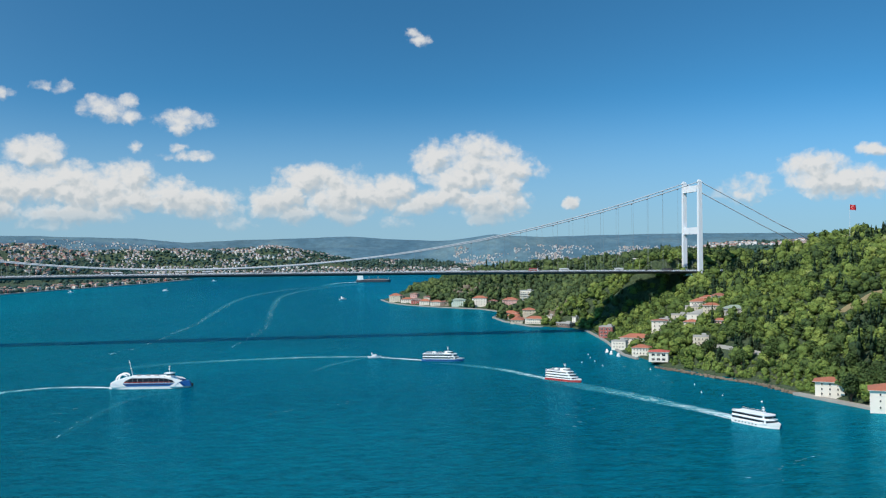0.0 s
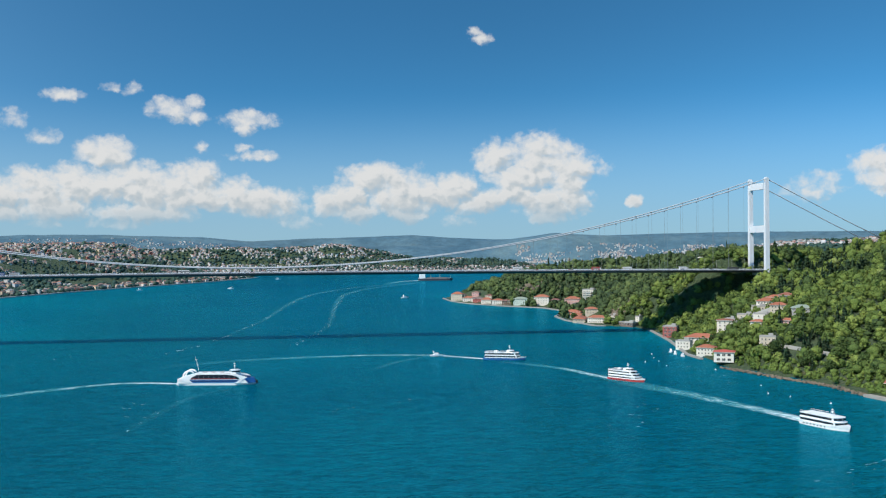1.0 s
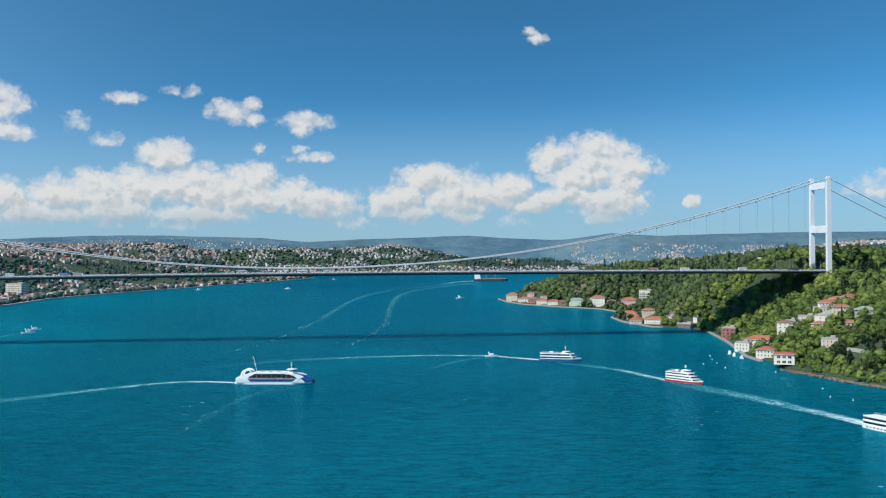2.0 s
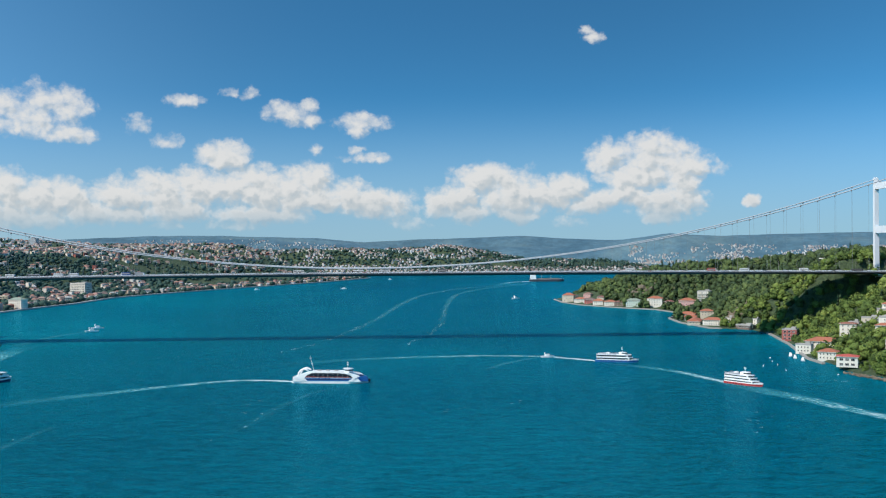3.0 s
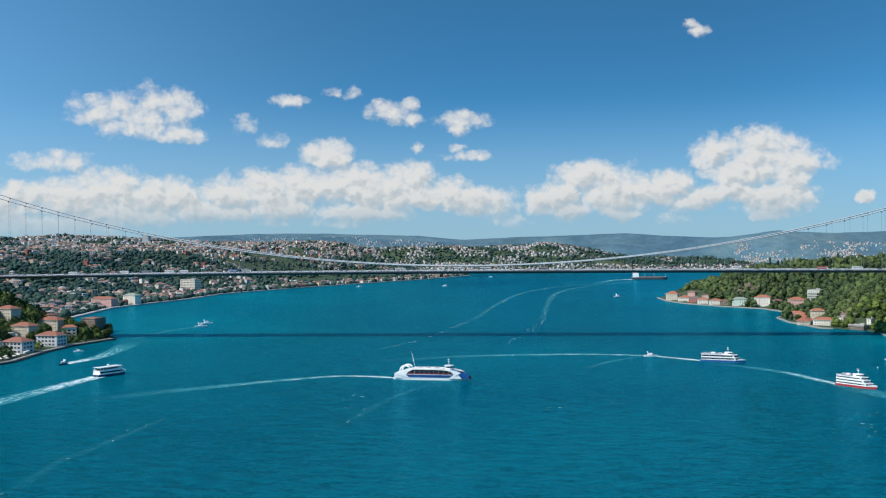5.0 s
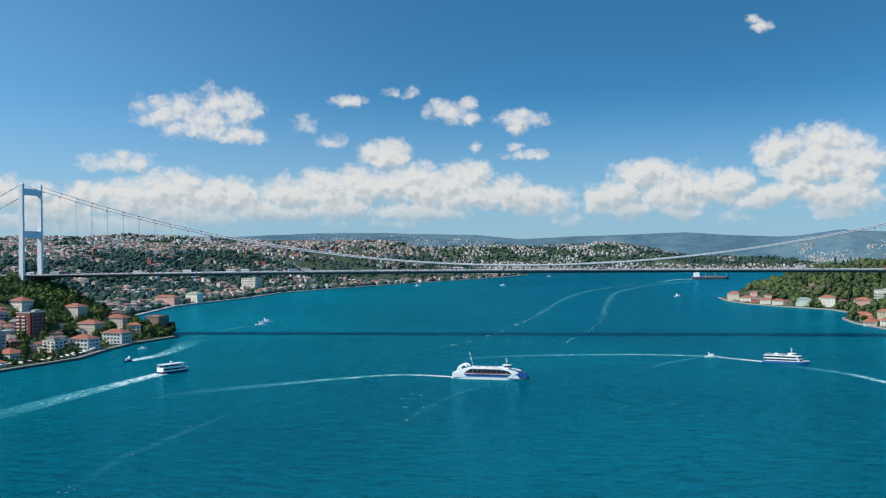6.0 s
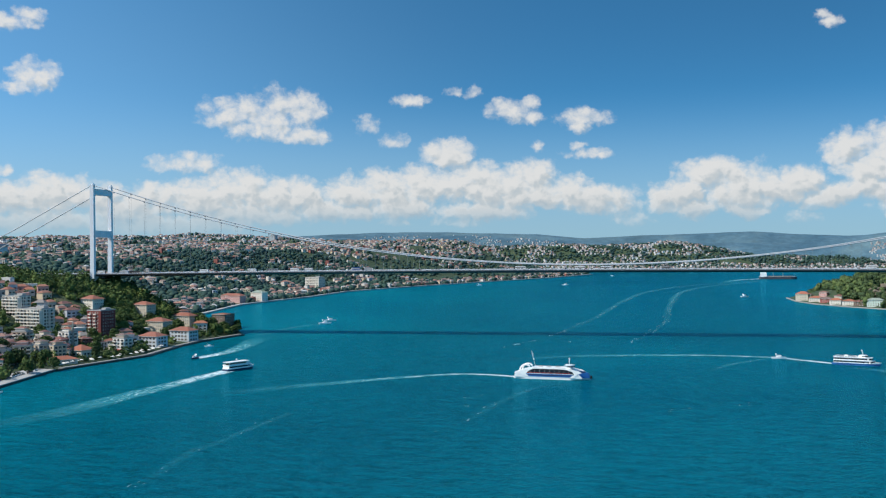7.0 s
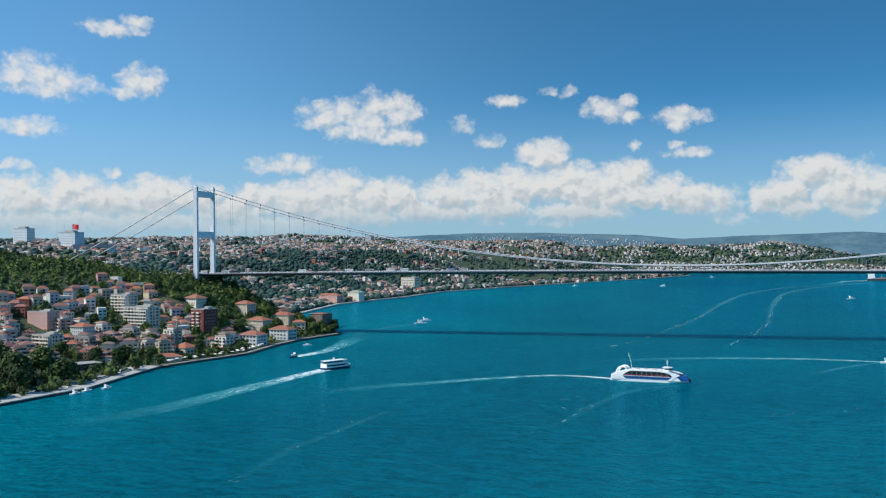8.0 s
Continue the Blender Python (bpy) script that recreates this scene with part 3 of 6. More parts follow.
def ridge_point(a, fold, radius, skyline, seed):
    """A place on the slope at a bearing; spurs and gullies swing its foot in and out."""
    far, k = fold
    swing = (1 - k) * 90 * float(wavy(radians(a) * 3000, 40.0 * k, 300, seed + 2))
    r = radius + far + swing
    return EYE_X + math.sin(radians(a)) * r, EYE_Y + math.cos(radians(a)) * r, -10 + (10 + ridge_top(a, radius, skyline, seed)) * k


def ridge(radius, skyline, seed, label):
    """A range of far hills on a wide arc, sloping down towards the strait."""
    n, folds = 480, len(RIDGE_FOLDS)
    v = [ridge_point(-80 + 160 * i / n, fold, radius, skyline, seed) for i in range(n + 1) for fold in RIDGE_FOLDS]
    f = [(folds * i + 1 + k, folds * (i + 1) + 1 + k, folds * (i + 1) + k, folds * i + k) for i in range(n) for k in range(folds - 1)]
    ob = Build().add(v, f).part("backdrop", M_HAZED_HILLS, None, "", True)
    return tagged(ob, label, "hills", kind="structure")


ridge(4430, SKYLINE_NEAR, 63, "low hills at the end of the strait, coloured blue-green for haze")
ridge(4920, SKYLINE_FAR, 71, "hills on the horizon, coloured blue for haze")

# ======== the suspension bridge ========
HALF, TOP_Z, DECK_Z, LEG_Y = 545.0, 164.5, 66.5, 19.5


def deck_z(x):
    return DECK_Z + 3.0 * (1 - (x / HALF) ** 2)


def cable_z(x):
    return 73.5 + (TOP_Z - 73.5) * (x / HALF) ** 2


bridge = thing("suspension_bridge", Matrix(), "long white suspension bridge with two portal towers across the strait", "bridge")
b = Build()
stations = [-HALF - 150 + i * (2 * HALF + 300) / 130 for i in range(131)]
prof = [(-19.5, -0.4), (-16.5, 0.0), (16.5, 0.0), (19.5, -0.4), (19.5, -0.8), (9.0, -2.8), (-9.0, -2.8), (-19.5, -0.8)]
q = [(x, y, deck_z(max(-HALF, min(HALF, x))) + z) for x in stations for y, z in prof]
n = len(prof)
b.add(q, [(i * n + k, (i + 1) * n + k, (i + 1) * n + (k + 1) % n, i * n + (k + 1) % n) for i in range(len(stations) - 1) for k in range(n)])
b.part("deck", M_DECK, bridge, "slim grey steel box girder deck")
b = Build()
for y0, y1 in ((-15.5, -1.2), (1.2, 15.5)):
    q = [(x, y, deck_z(max(-HALF, min(HALF, x))) + 0.05) for x in stations for y in (y0, y1)]
    b.add(q, [(2 * i, 2 * i + 2, 2 * i + 3, 2 * i + 1) for i in range(len(stations) - 1)])
b.part("carriageway", M_ASPHALT, bridge, "dark asphalt carriageway")
for y in (-19.3, -16.0, 0.0, 16.0, 19.3):
    b = Build()
    for i in range(len(stations) - 1):
        x0, x1 = stations[i], stations[i + 1]
        for z in (0.45, 0.95):
            b.beam((x0, y, deck_z(max(-HALF, min(HALF, x0))) + z), (x1, y, deck_z(max(-HALF, min(HALF, x1))) + z), 0.12, 0.14)
        b.box(x0, y, deck_z(max(-HALF, min(HALF, x0))) - 0.3, 0.15, 0.15, 1.3)
    b.part("guard_rail", M_STEEL, bridge, "pale steel guard rail")
for sx in (-1, 1):
    tower = Build()
    tower.box(0, -LEG_Y, -30, 7.5, 7.5, 31.0).box(0, LEG_Y, -30, 7.5, 7.5, 31.0).box(0, 0, -6, 6.0, 2 * LEG_Y, 6.0)
    tower = tower.part("tower", M_GREY, bridge, "portal tower standing on a concrete footing")
    tower.location = (sx * HALF, 0, 54)
    for sy in (-1, 1):
        leg = Build()
        leg.box(0, 0, 1, 5.0, 4.4, TOP_Z - 54 - 1, 0, 0.86)
        leg.part("leg", M_STEEL, tower, "white painted steel leg").location = (0, sy * LEG_Y, 0)
        cap = Build()
        cap.box(0, 0, 0, 4.8, 4.0, 1.6).box(0, 0, 1.6, 3.2, 2.2, 1.4)
        cap.part("saddle", M_STEEL, tower).location = (0, sy * LEG_Y, TOP_Z - 54)
    for z0, h in ((107.5, 7.6), (154.5, 7.0), (60.5, 4.0)):
        beam = Build()
        beam.box(0, 0, 0, 3.8, 2 * LEG_Y - 3.7, h)
        beam.part("crossbeam", M_STEEL, tower, "white box crossbeam").location = (0, 0, z0 - 54)
for sy in (-1, 1):
    y = sy * LEG_Y
    xs = [-HALF + 2 * HALF * i / 72 for i in range(73)]
    b = Build()
    b.tube([(-HALF - 190, y, TOP_Z - 92)] + [(-HALF - 95, y, TOP_Z - 47.5)] + [(x, y, cable_z(x) + 1.2) for x in xs] + [(HALF + 95, y, TOP_Z - 46.0), (HALF + 190, y, TOP_Z - 90)], 0.55, 8)
    b.part("main_cable", M_CABLE, bridge, "grey main cable", True)
    for k in range(-29, 30):
        x = k * 17.9
        if cable_z(x) - deck_z(x) < 1.5:
            continue
        h = Build()
        h.tube([(0, 0, 0), (0, 0, cable_z(x) + 1.2 - deck_z(x) + 0.5)], 0.085, 5)
        h.box(0, 0, cable_z(x) + 0.2 - deck_z(x), 1.0, 1.3, 1.6)
        h.part("hanger", M_HANGER, bridge).location = (x, y, deck_z(x) - 0.5)
pole_m = Build().tube([(0, 0, 0), (0, 0, 11)], 0.10, 6, tip=0.6).box(0.0, 0.9, 10.8, 0.3, 2.2, 0.18).mesh("light_pole", [M_GREY])
for k in range(-17, 18):
    for y, turn in ((-16.4, 0.0), (16.4, math.pi)):
        x = k * 32 + 9
        shared("light_pole", pole_m, bridge, x, y, deck_z(max(-HALF, min(HALF, x))), turn)

# ======== trees ========
def lump(rnd, cx, cy, cz, r, squash=0.8):
    """A small uneven clump of leaves: a rough icosahedron."""
    g = (1 + 5 ** 0.5) / 2
    raw = [(-1, g, 0), (1, g, 0), (-1, -g, 0), (1, -g, 0), (0, -1, g), (0, 1, g), (0, -1, -g), (0, 1, -g), (g, 0, -1), (g, 0, 1), (-g, 0, -1), (-g, 0, 1)]
    fs = [(0, 11, 5), (0, 5, 1), (0, 1, 7), (0, 7, 10), (0, 10, 11), (1, 5, 9), (5, 11, 4), (11, 10, 2), (10, 7, 6), (7, 1, 8), (3, 9, 4), (3, 4, 2), (3, 2, 6), (3, 6, 8), (3, 8, 9), (4, 9, 5), (2, 4, 11), (6, 2, 10), (8, 6, 7), (9, 8, 1)]
    a = rnd.uniform(0, 6.28)
    out = []
    for x, y, z in raw:
        k = r / 1.9 * rnd.uniform(0.7, 1.3)
        out.append((cx + (x * math.cos(a) - y * math.sin(a)) * k, cy + (x * math.sin(a) + y * math.cos(a)) * k, cz + z * k * squash))
    return out, fs


def leafy_crown(rnd, radius, low, high, boughs, sprays, leaf, cores=2):
    """A crown of boughs, each a rounded spray of small tilted leaf clusters, over a few dark inner masses."""
    b = Build()
    for i in range(cores):
        b.add(*lump(rnd, rnd.uniform(-0.25, 0.25) * radius, rnd.uniform(-0.25, 0.25) * radius, low + (high - low) * (0.3 + 0.3 * i / max(1, cores - 1)), radius * 0.72, 0.8))
    for i in range(boughs):
        h = (i + rnd.uniform(0.2, 0.8)) / boughs
        wide = radius * math.sqrt(max(0.05, 1 - (2 * h - 0.7) ** 2 * 0.75))
        a = i * 2.4 + rnd.uniform(-0.5, 0.5)
        d = rnd.uniform(0.35, 0.7) * wide
        c = Vector((d * math.cos(a), d * math.sin(a), low + (high - low) * (0.18 + 0.62 * h)))
        size = radius * rnd.uniform(0.36, 0.56)
        for k in range(sprays):
            n = Vector((rnd.gauss(0, 1), rnd.gauss(0, 1), rnd.gauss(0.45, 0.8))).normalized()
            p = c + Vector((n.x, n.y, n.z * 0.8)) * size * rnd.uniform(0.82, 1.12)
            t = (n + Vector((rnd.gauss(0, 0.42), rnd.gauss(0, 0.42), rnd.gauss(0.1, 0.42)))).normalized()
            u = t.orthogonal().normalized()
            w = t.cross(u)
            s = leaf * rnd.uniform(0.7, 1.3)
            q = [p + u * s * rnd.uniform(0.6, 1.2), p + w * s * rnd.uniform(0.6, 1.2), p - u * s * rnd.uniform(0.6, 1.2), p - w * s * rnd.uniform(0.6, 1.2)]
            b.add(q, [(0, 1, 2), (0, 2, 3)])
    return b


def conifer_crown(rnd, radius, low, high, tiers):
    b = Build()
    for i in range(tiers):
        z0 = low + (high - low) * i / tiers
        z1 = z0 + (high - low) / tiers * 1.7
        r = radius * (1 - 0.86 * i / tiers)
        n = 11
        q = [(math.cos(6.283 * k / n) * r * rnd.uniform(0.5, 1.2), math.sin(6.283 * k / n) * r * rnd.uniform(0.5, 1.2), z0 + rnd.uniform(-0.8, 0.5)) for k in range(n)]
        b.add(q + [(0, 0, z1), (0, 0, z0 + 0.5)], [(k, (k + 1) % n, n) for k in range(n)] + [((k + 1) % n, k, n + 1) for k in range(n)])
    return b


def scatter(name, spots, templates, mats, label, category):
    """Many trees as one sheet of stuff. spots: x, y, z, size, turn."""
    V, Fa, tones, off = [], [], [], 0
    tv = [np.array(t.v) for t in templates]
    tf = [np.array([f for f in t.f]) for t in templates]
    r = np.random.RandomState(len(spots))
    for x, y, z, s, a in spots:
        k = r.randint(len(templates))
        v, c, sn = tv[k], math.cos(a), math.sin(a)
        sz = s * r.uniform(0.8, 1.2)
        V.append(np.stack([x + (v[:, 0] * c - v[:, 1] * sn) * s, y + (v[:, 0] * sn + v[:, 1] * c) * s, z + v[:, 2] * sz], 1))
        Fa.append(tf[k] + off)
        tones.append(np.full(len(v), r.uniform(0, 1)))
        off += len(v)
    if not V:
        return None
    V, Fa = np.concatenate(V), np.concatenate(Fa)
    me = bpy.data.meshes.new(name)
    me.vertices.add(len(V))
    me.vertices.foreach_set("co", V.ravel())
    me.loops.add(Fa.size)
    me.loops.foreach_set("vertex_index", Fa.ravel().astype(np.int32))
    me.polygons.add(len(Fa))
    me.polygons.foreach_set("loop_start", np.arange(0, Fa.size, 3, dtype=np.int32))
    me.update(calc_edges=True)
    me.attributes.new("tone", "FLOAT", "POINT").data.foreach_set("value", np.concatenate(tones))
    for x in mats:
        me.materials.append(x)
    me.polygons.foreach_set("use_smooth", [True] * len(Fa))
    return tagged(new(name, me), label, category, kind="stuff")


rnd = random.Random(11)
BROAD = [leafy_crown(rnd, rnd.uniform(4.4, 5.4), 0.4, rnd.uniform(8.4, 10.4), 7, 14, 0.80) for _ in range(12)]
BROAD_LIGHT = [leafy_crown(rnd, rnd.uniform(4.4, 5.4), 0.4, rnd.uniform(8.4, 10.2), 5, 11, 1.05, 2) for _ in range(10)]
FIR = [conifer_crown(rnd, rnd.uniform(3.6, 4.8), 0.5, rnd.uniform(9.5, 12.5), 5) for _ in range(5)]
CYPRESS = [conifer_crown(rnd, 2.2, 0.3, 14.5, 5) for _ in range(2)]
FARTREE = [Build().add(*lump(rnd, 0, 0, 4.0, rnd.uniform(5.0, 6.4), 0.8)) for _ in range(7)]
TAKEN = []   # x, y, radius kept free of trees


def jitter(x0, x1, y0, y1, step, seed):
    r = np.random.RandomState(seed)
    X, Y = np.meshgrid(np.arange(x0, x1, step), np.arange(y0, y1, step))
    return X.ravel() + r.uniform(-0.46, 0.46, X.size) * step, Y.ravel() + r.uniform(-0.46, 0.46, X.size) * step, r


def open_spots(x, y):
    ok = np.ones(len(x), bool)
    for a, c, rad in TAKEN:
        ok &= (x - a) ** 2 + (y - c) ** 2 > rad * rad
    return ok

# ======== houses ========
WIN = Build().box(0, 0, 0, 1.15, 0.16, 1.5).add([(-0.42, -0.1, 0.12), (0.42, -0.1, 0.12), (0.42, -0.1, 1.38), (-0.42, -0.1, 1.38)], [(0, 1, 2, 3)], 1).box(0, -0.12, -0.1, 1.5, 0.3, 0.1, 0).mesh("window", [M_WHITE, M_GLASS])
WIDE = Build().box(0, 0, 0, 2.6, 0.16, 1.9).add([(-1.2, -0.1, 0.1), (-0.05, -0.1, 0.1), (-0.05, -0.1, 1.8), (-1.2, -0.1, 1.8)], [(0, 1, 2, 3)], 1).add([(0.05, -0.1, 0.1), (1.2, -0.1, 0.1), (1.2, -0.1, 1.8), (0.05, -0.1, 1.8)], [(0, 1, 2, 3)], 1).mesh("window", [M_WHITE, M_GLASS])
BALC = Build().box(0, -0.75, -0.15, 3.4, 1.5, 0.15).box(0, -1.45, 0, 3.4, 0.08, 0.95).box(-1.66, -0.75, 0, 0.08, 1.5, 0.95).box(1.66, -0.75, 0, 0.08, 1.5, 0.95).mesh("balcony", [M_WHITE])
CHIM = Build().box(0, 0, 0, 0.7, 0.7, 1.8).box(0, 0, 1.8, 0.9, 0.9, 0.2).mesh("chimney", [M_CREAM])


def hip_roof(w, d, rise, over=0.6, ridge=None):
    """A hipped roof with eaves, thick at its edge."""
    b = Build()
    W, D = w / 2 + over, d / 2 + over
    if w >= d:
        r = max(0.3, W - D) if ridge is None else ridge
        top = [(-r, 0, rise), (r, 0, rise)]
        f = [(0, 1, 5, 4), (1, 2, 5), (2, 3, 4, 5), (3, 0, 4)]
    else:
        r = max(0.3, D - W)
        top = [(0, -r, rise), (0, r, rise)]
        f = [(0, 1, 4), (1, 2, 5, 4), (2, 3, 5), (3, 0, 4, 5)]
    b.add([(-W, -D, 0), (W, -D, 0), (W, D, 0), (-W, D, 0)] + top, f)
    b.add([(-W, -D, -0.22), (W, -D, -0.22), (W, D, -0.22), (-W, D, -0.22), (-W, -D, 0), (W, -D, 0), (W, D, 0), (-W, D, 0)],
          [(3, 2, 1, 0), (0, 1, 5, 4), (1, 2, 6, 5), (2, 3, 7, 6), (3, 0, 4, 7)], 1)
    return b


def house(m, w, d, floors, label, wall=None, roof=None, flat=False, balconies=0, storey=3.0, rise=None, foot=5.0, spacing=2.7, sides=(0, 1, 3), wide=False, chimney=False, over=0.9, terrace=False, group="", name="house", category="house"):
    """A house on the middle of its base; its front looks along -y."""
    wall, roof = wall or M_WALL, roof or M_ROOF
    h = thing(name, m, label, category, group)
    H = floors * storey + 0.4
    b = Build().box(0, 0, -foot, w, d, foot + H)
    b.part("wall", wall, h)
    if flat:
        r = Build().box(0, 0, H, w + 0.3, d + 0.3, 0.3)
        for x, y, sx, sy in ((0, -d / 2, w + 0.3, 0.25), (0, d / 2, w + 0.3, 0.25), (-w / 2, 0, 0.25, d), (w / 2, 0, 0.25, d)):
            r.box(x, y, H + 0.3, sx, sy, 0.8)
        r.box(w * 0.2, d * 0.15, H + 0.3, w * 0.3, d * 0.35, 2.4)
        r.part("roof", M_GREY, h, "flat roof with a parapet and a stair head")
    else:
        r = hip_roof(w, d, rise or min(w, d) * 0.24, over)
        r = r.part("roof", [roof, M_WHITE], h, "hipped terracotta tile roof")
        r.location.z = H + 0.02
    if terrace:
        for side, length, deep in ((0, w * 0.94, d / 2), (1, d * 0.8, w / 2)):
            slab = Build().box(0, -0.8, -0.2, length, 1.6, 0.2).box(0, -1.56, 0, length, 0.1, 0.95)
            for k in range(int(length / 5) + 1):
                slab.box(-length / 2 + 0.1 + k * (length - 0.2) / int(length / 5), -0.8, 0, 0.15, 1.5, storey - 0.25)
            strip = slab.mesh("balcony", [M_WHITE])
            for fl in range(1, floors):
                shared("balcony", strip, h, 0 if side == 0 else deep, -deep if side == 0 else 0, fl * storey + 0.15, 0 if side == 0 else math.pi / 2)
    if chimney:
        shared("chimney", CHIM, h, w * 0.22, d * 0.1, H + 0.8)
    me = WIDE if wide else WIN
    gap = spacing * (1.5 if wide else 1.0)
    for side in sides:
        length = w if side in (0, 2) else d
        n = max(1, int((length - 1.2) / gap))
        for fl in range(floors):
            for k in range(n):
                u = (k - (n - 1) / 2) * gap
                x, y, a = ((u, -d / 2 - 0.07, 0), (w / 2 + 0.07, u, math.pi / 2), (-u, d / 2 + 0.07, math.pi), (-w / 2 - 0.07, -u, -math.pi / 2))[side]
                if balconies and side == 0 and k % balconies == 0 and fl:
                    shared("balcony", BALC, h, u, -d / 2, fl * storey + 0.1)
                shared("window", me, h, x, y, fl * storey + 0.95, a)
    q, big = m.translation, max(w, d)
    TAKEN.append((q.x, q.y, 0.55 * big))
    way = Vector((EYE_X - q.x, EYE_Y - q.y)).normalized()
    TAKEN.append((q.x + way.x * 0.70 * big, q.y + way.y * 0.70 * big, 0.46 * big))
    TAKEN.append((q.x + way.x * 1.15 * big, q.y + way.y * 1.15 * big, 0.30 * big))
    return h


def stand(x, y, turn=0.0, lift=0.0):
    return pose(x, y, float(max(1.4, ground_z(x, y))) + lift, 0, 0, turn)


# ======== houses on the right bank ========
def on(x, y, turn=0.0, z=None):
    return pose(x, y, float(max(1.4, ground_z(x, y))) if z is None else z, 0, 0, turn)


M_BLUEWALL = plain("pale_blue_render", (0.56, 0.60, 0.63), 0.8)
M_MINT = plain("pale_green_render", (0.56, 0.66, 0.58), 0.8)
M_ORANGE = plain("orange_tiles", (0.43, 0.150, 0.085), 0.85, vary=0.3, grain=0.9)
M_REDROOF = plain("red_roof_sheet", (0.50, 0.10, 0.07), 0.7, vary=0.15)
house(on(405, -552, -34, 1.6), 30, 20, 3, "large cream waterside house with broad terracotta roof", M_WHITE, M_ORANGE, storey=3.6, spacing=6.5, rise=3.4, over=1.3)
house(on(399, -495, -36, 1.6), 17, 15, 3, "white waterside mansion with terracotta roof on a stone quay", M_WHITE, M_ORANGE, storey=2.9, rise=2.3, spacing=4.6, over=1.6)
house(on(371, -303, -28, 3.2), 15, 13, 2, "white boathouse on stilts with a flat red roof", M_WHITE, M_REDROOF, storey=3.6, rise=1.6, foot=0.3, wide=True)
house(on(383, -240, -34), 15, 11, 2, "white waterside house with orange tile roof", M_WHITE, M_ORANGE, rise=2.6)
house(on(407, -172, -36), 28, 16, 3, "broad white mansion with orange tile roof above the shore", M_WHITE, M_ORANGE, rise=3.4, spacing=4.2, storey=2.8, over=1.2)
house(on(386, -182, -36), 13, 9, 2, "white annex with a roof terrace by the water", M_WHITE, flat=True)
house(on(418, -66, -32), 14, 13, 3, "dark red waterside house with a flat roof", M_RED, flat=True, storey=3.3, wide=True)
house(on(432, -166, -26, 12.0), 14, 11, 4, "white block of flats on the slope", M_WHITE, M_TERRA, storey=3.1, rise=1.4, spacing=4.2, foot=14)
house(on(441, -158, -34), 9, 8, 3, "beige stair wing beside the white flats", M_CREAM, flat=True, spacing=4.2)
house(on(455, -160, -28), 15, 8, 2, "beige terraced villa above the flats", M_CREAM, flat=True, spacing=3.6)
house(on(472, -152, -22), 13, 9, 2, "beige stone villa with a grey roof terrace", M_CREAM, flat=True, spacing=3.2)
house(on(483, -149, -30), 21, 13, 2, "white villa with orange tile roof on the slope", M_WHITE, M_ORANGE, rise=3.2)
house(on(462, -178, -30), 13, 9, 1, "low villa wing with a terrace", M_CREAM, flat=True)
house(on(492, -168, -12), 13, 10, 2, "beige villa with a weathered tile roof on the slope", M_CREAM, M_TERRA, rise=2.6)
house(on(460, -258, -22), 17, 11, 2, "villa with a pale green sheet roof among trees", M_GREY, M_TEAL, rise=2.6, storey=3.4)
house(on(441, -270, -32), 12, 8, 1, "low pink house with red tiles among trees", M_PINK, M_ORANGE, rise=1.8)
house(on(470, -196, -26), 15, 10, 2, "pale villa with an orange tile roof and terrace", M_CREAM, M_ORANGE, rise=2.4)
house(on(452, -200, -34), 14, 9, 2, "white terrace house below the villas", M_WHITE, flat=True, spacing=4.5)
house(on(436, -226, -30), 13, 9, 2, "small white house with tiles among the trees", M_WHITE, M_ORANGE, rise=2.0)
house(on(500, -128, -32), 14, 10, 1, "low orange-roofed house above the villas", M_CREAM, M_ORANGE, rise=2.2)
stilts = house(on(404, -309, -27), 12, 8, 2, "cream house above the retaining wall", M_CREAM, flat=True)
for k in range(3):
    Build().tube([(-4.5 + 4.5 * k, -5.2, -13.0), (-4.5 + 4.5 * k, -5.2, 0.4)], 0.35, 8).part("pillar", M_PAVE, stilts, "tall pale pillar")
Build().box(0, -2.2, 0.0, 12.6, 7.6, 0.35).part("terrace", M_PAVE, stilts, "pale terrace slab")
TAKEN += [(397, -322, 5), (392, -330, 4), (401, -319, 5)]
house(on(390, 170, -19), 15, 40, 1, "long low waterside house with orange tile roof on the point", M_CREAM, M_ORANGE, rise=3.4, spacing=3.6)
house(on(403, 248, -22), 20, 13, 2, "waterside house with a broad orange roof on the point", M_CREAM, M_ORANGE, rise=3.0, spacing=3.6)
house(on(399, 218, -30), 19, 12, 1, "low orange-roofed pavilion on the point", M_CREAM, M_ORANGE, rise=3.2, storey=4.0, spacing=3.6)
house(on(413, 196, -15), 16, 12, 2, "cream house with an orange roof behind the pavilions", M_CREAM, M_ORANGE, rise=2.6, spacing=3.6)
house(on(402, 134, -35), 22, 12, 2, "low waterside house with orange tile roof", M_WHITE, M_ORANGE, rise=3.0)
house(on(420, 132, -25), 12, 10, 1, "white flat-roofed house beside the rocks", M_WHITE, flat=True)
house(on(424, 84, -62), 22, 9, 1, "dark waterside pavilion with a flat roof", M_BROWN, flat=True, wide=True)
house(on(438, 88, -62), 6, 6, 3, "small white tower house by the water", M_WHITE, flat=True)
house(on(450, 418, -25), 22, 15, 3, "pale pink waterside mansion with terracotta roof", M_PINK, M_ORANGE, storey=3.5, spacing=4.0)
house(on(474, 412, -25), 19, 13, 4, "white modern flats with long balconies", M_WHITE, flat=True, storey=3.5, terrace=True)
house(on(421, 490, -25), 23, 15, 3, "tall white waterside mansion with red tiles", M_WHITE, M_ORANGE, storey=3.5, spacing=4.0)
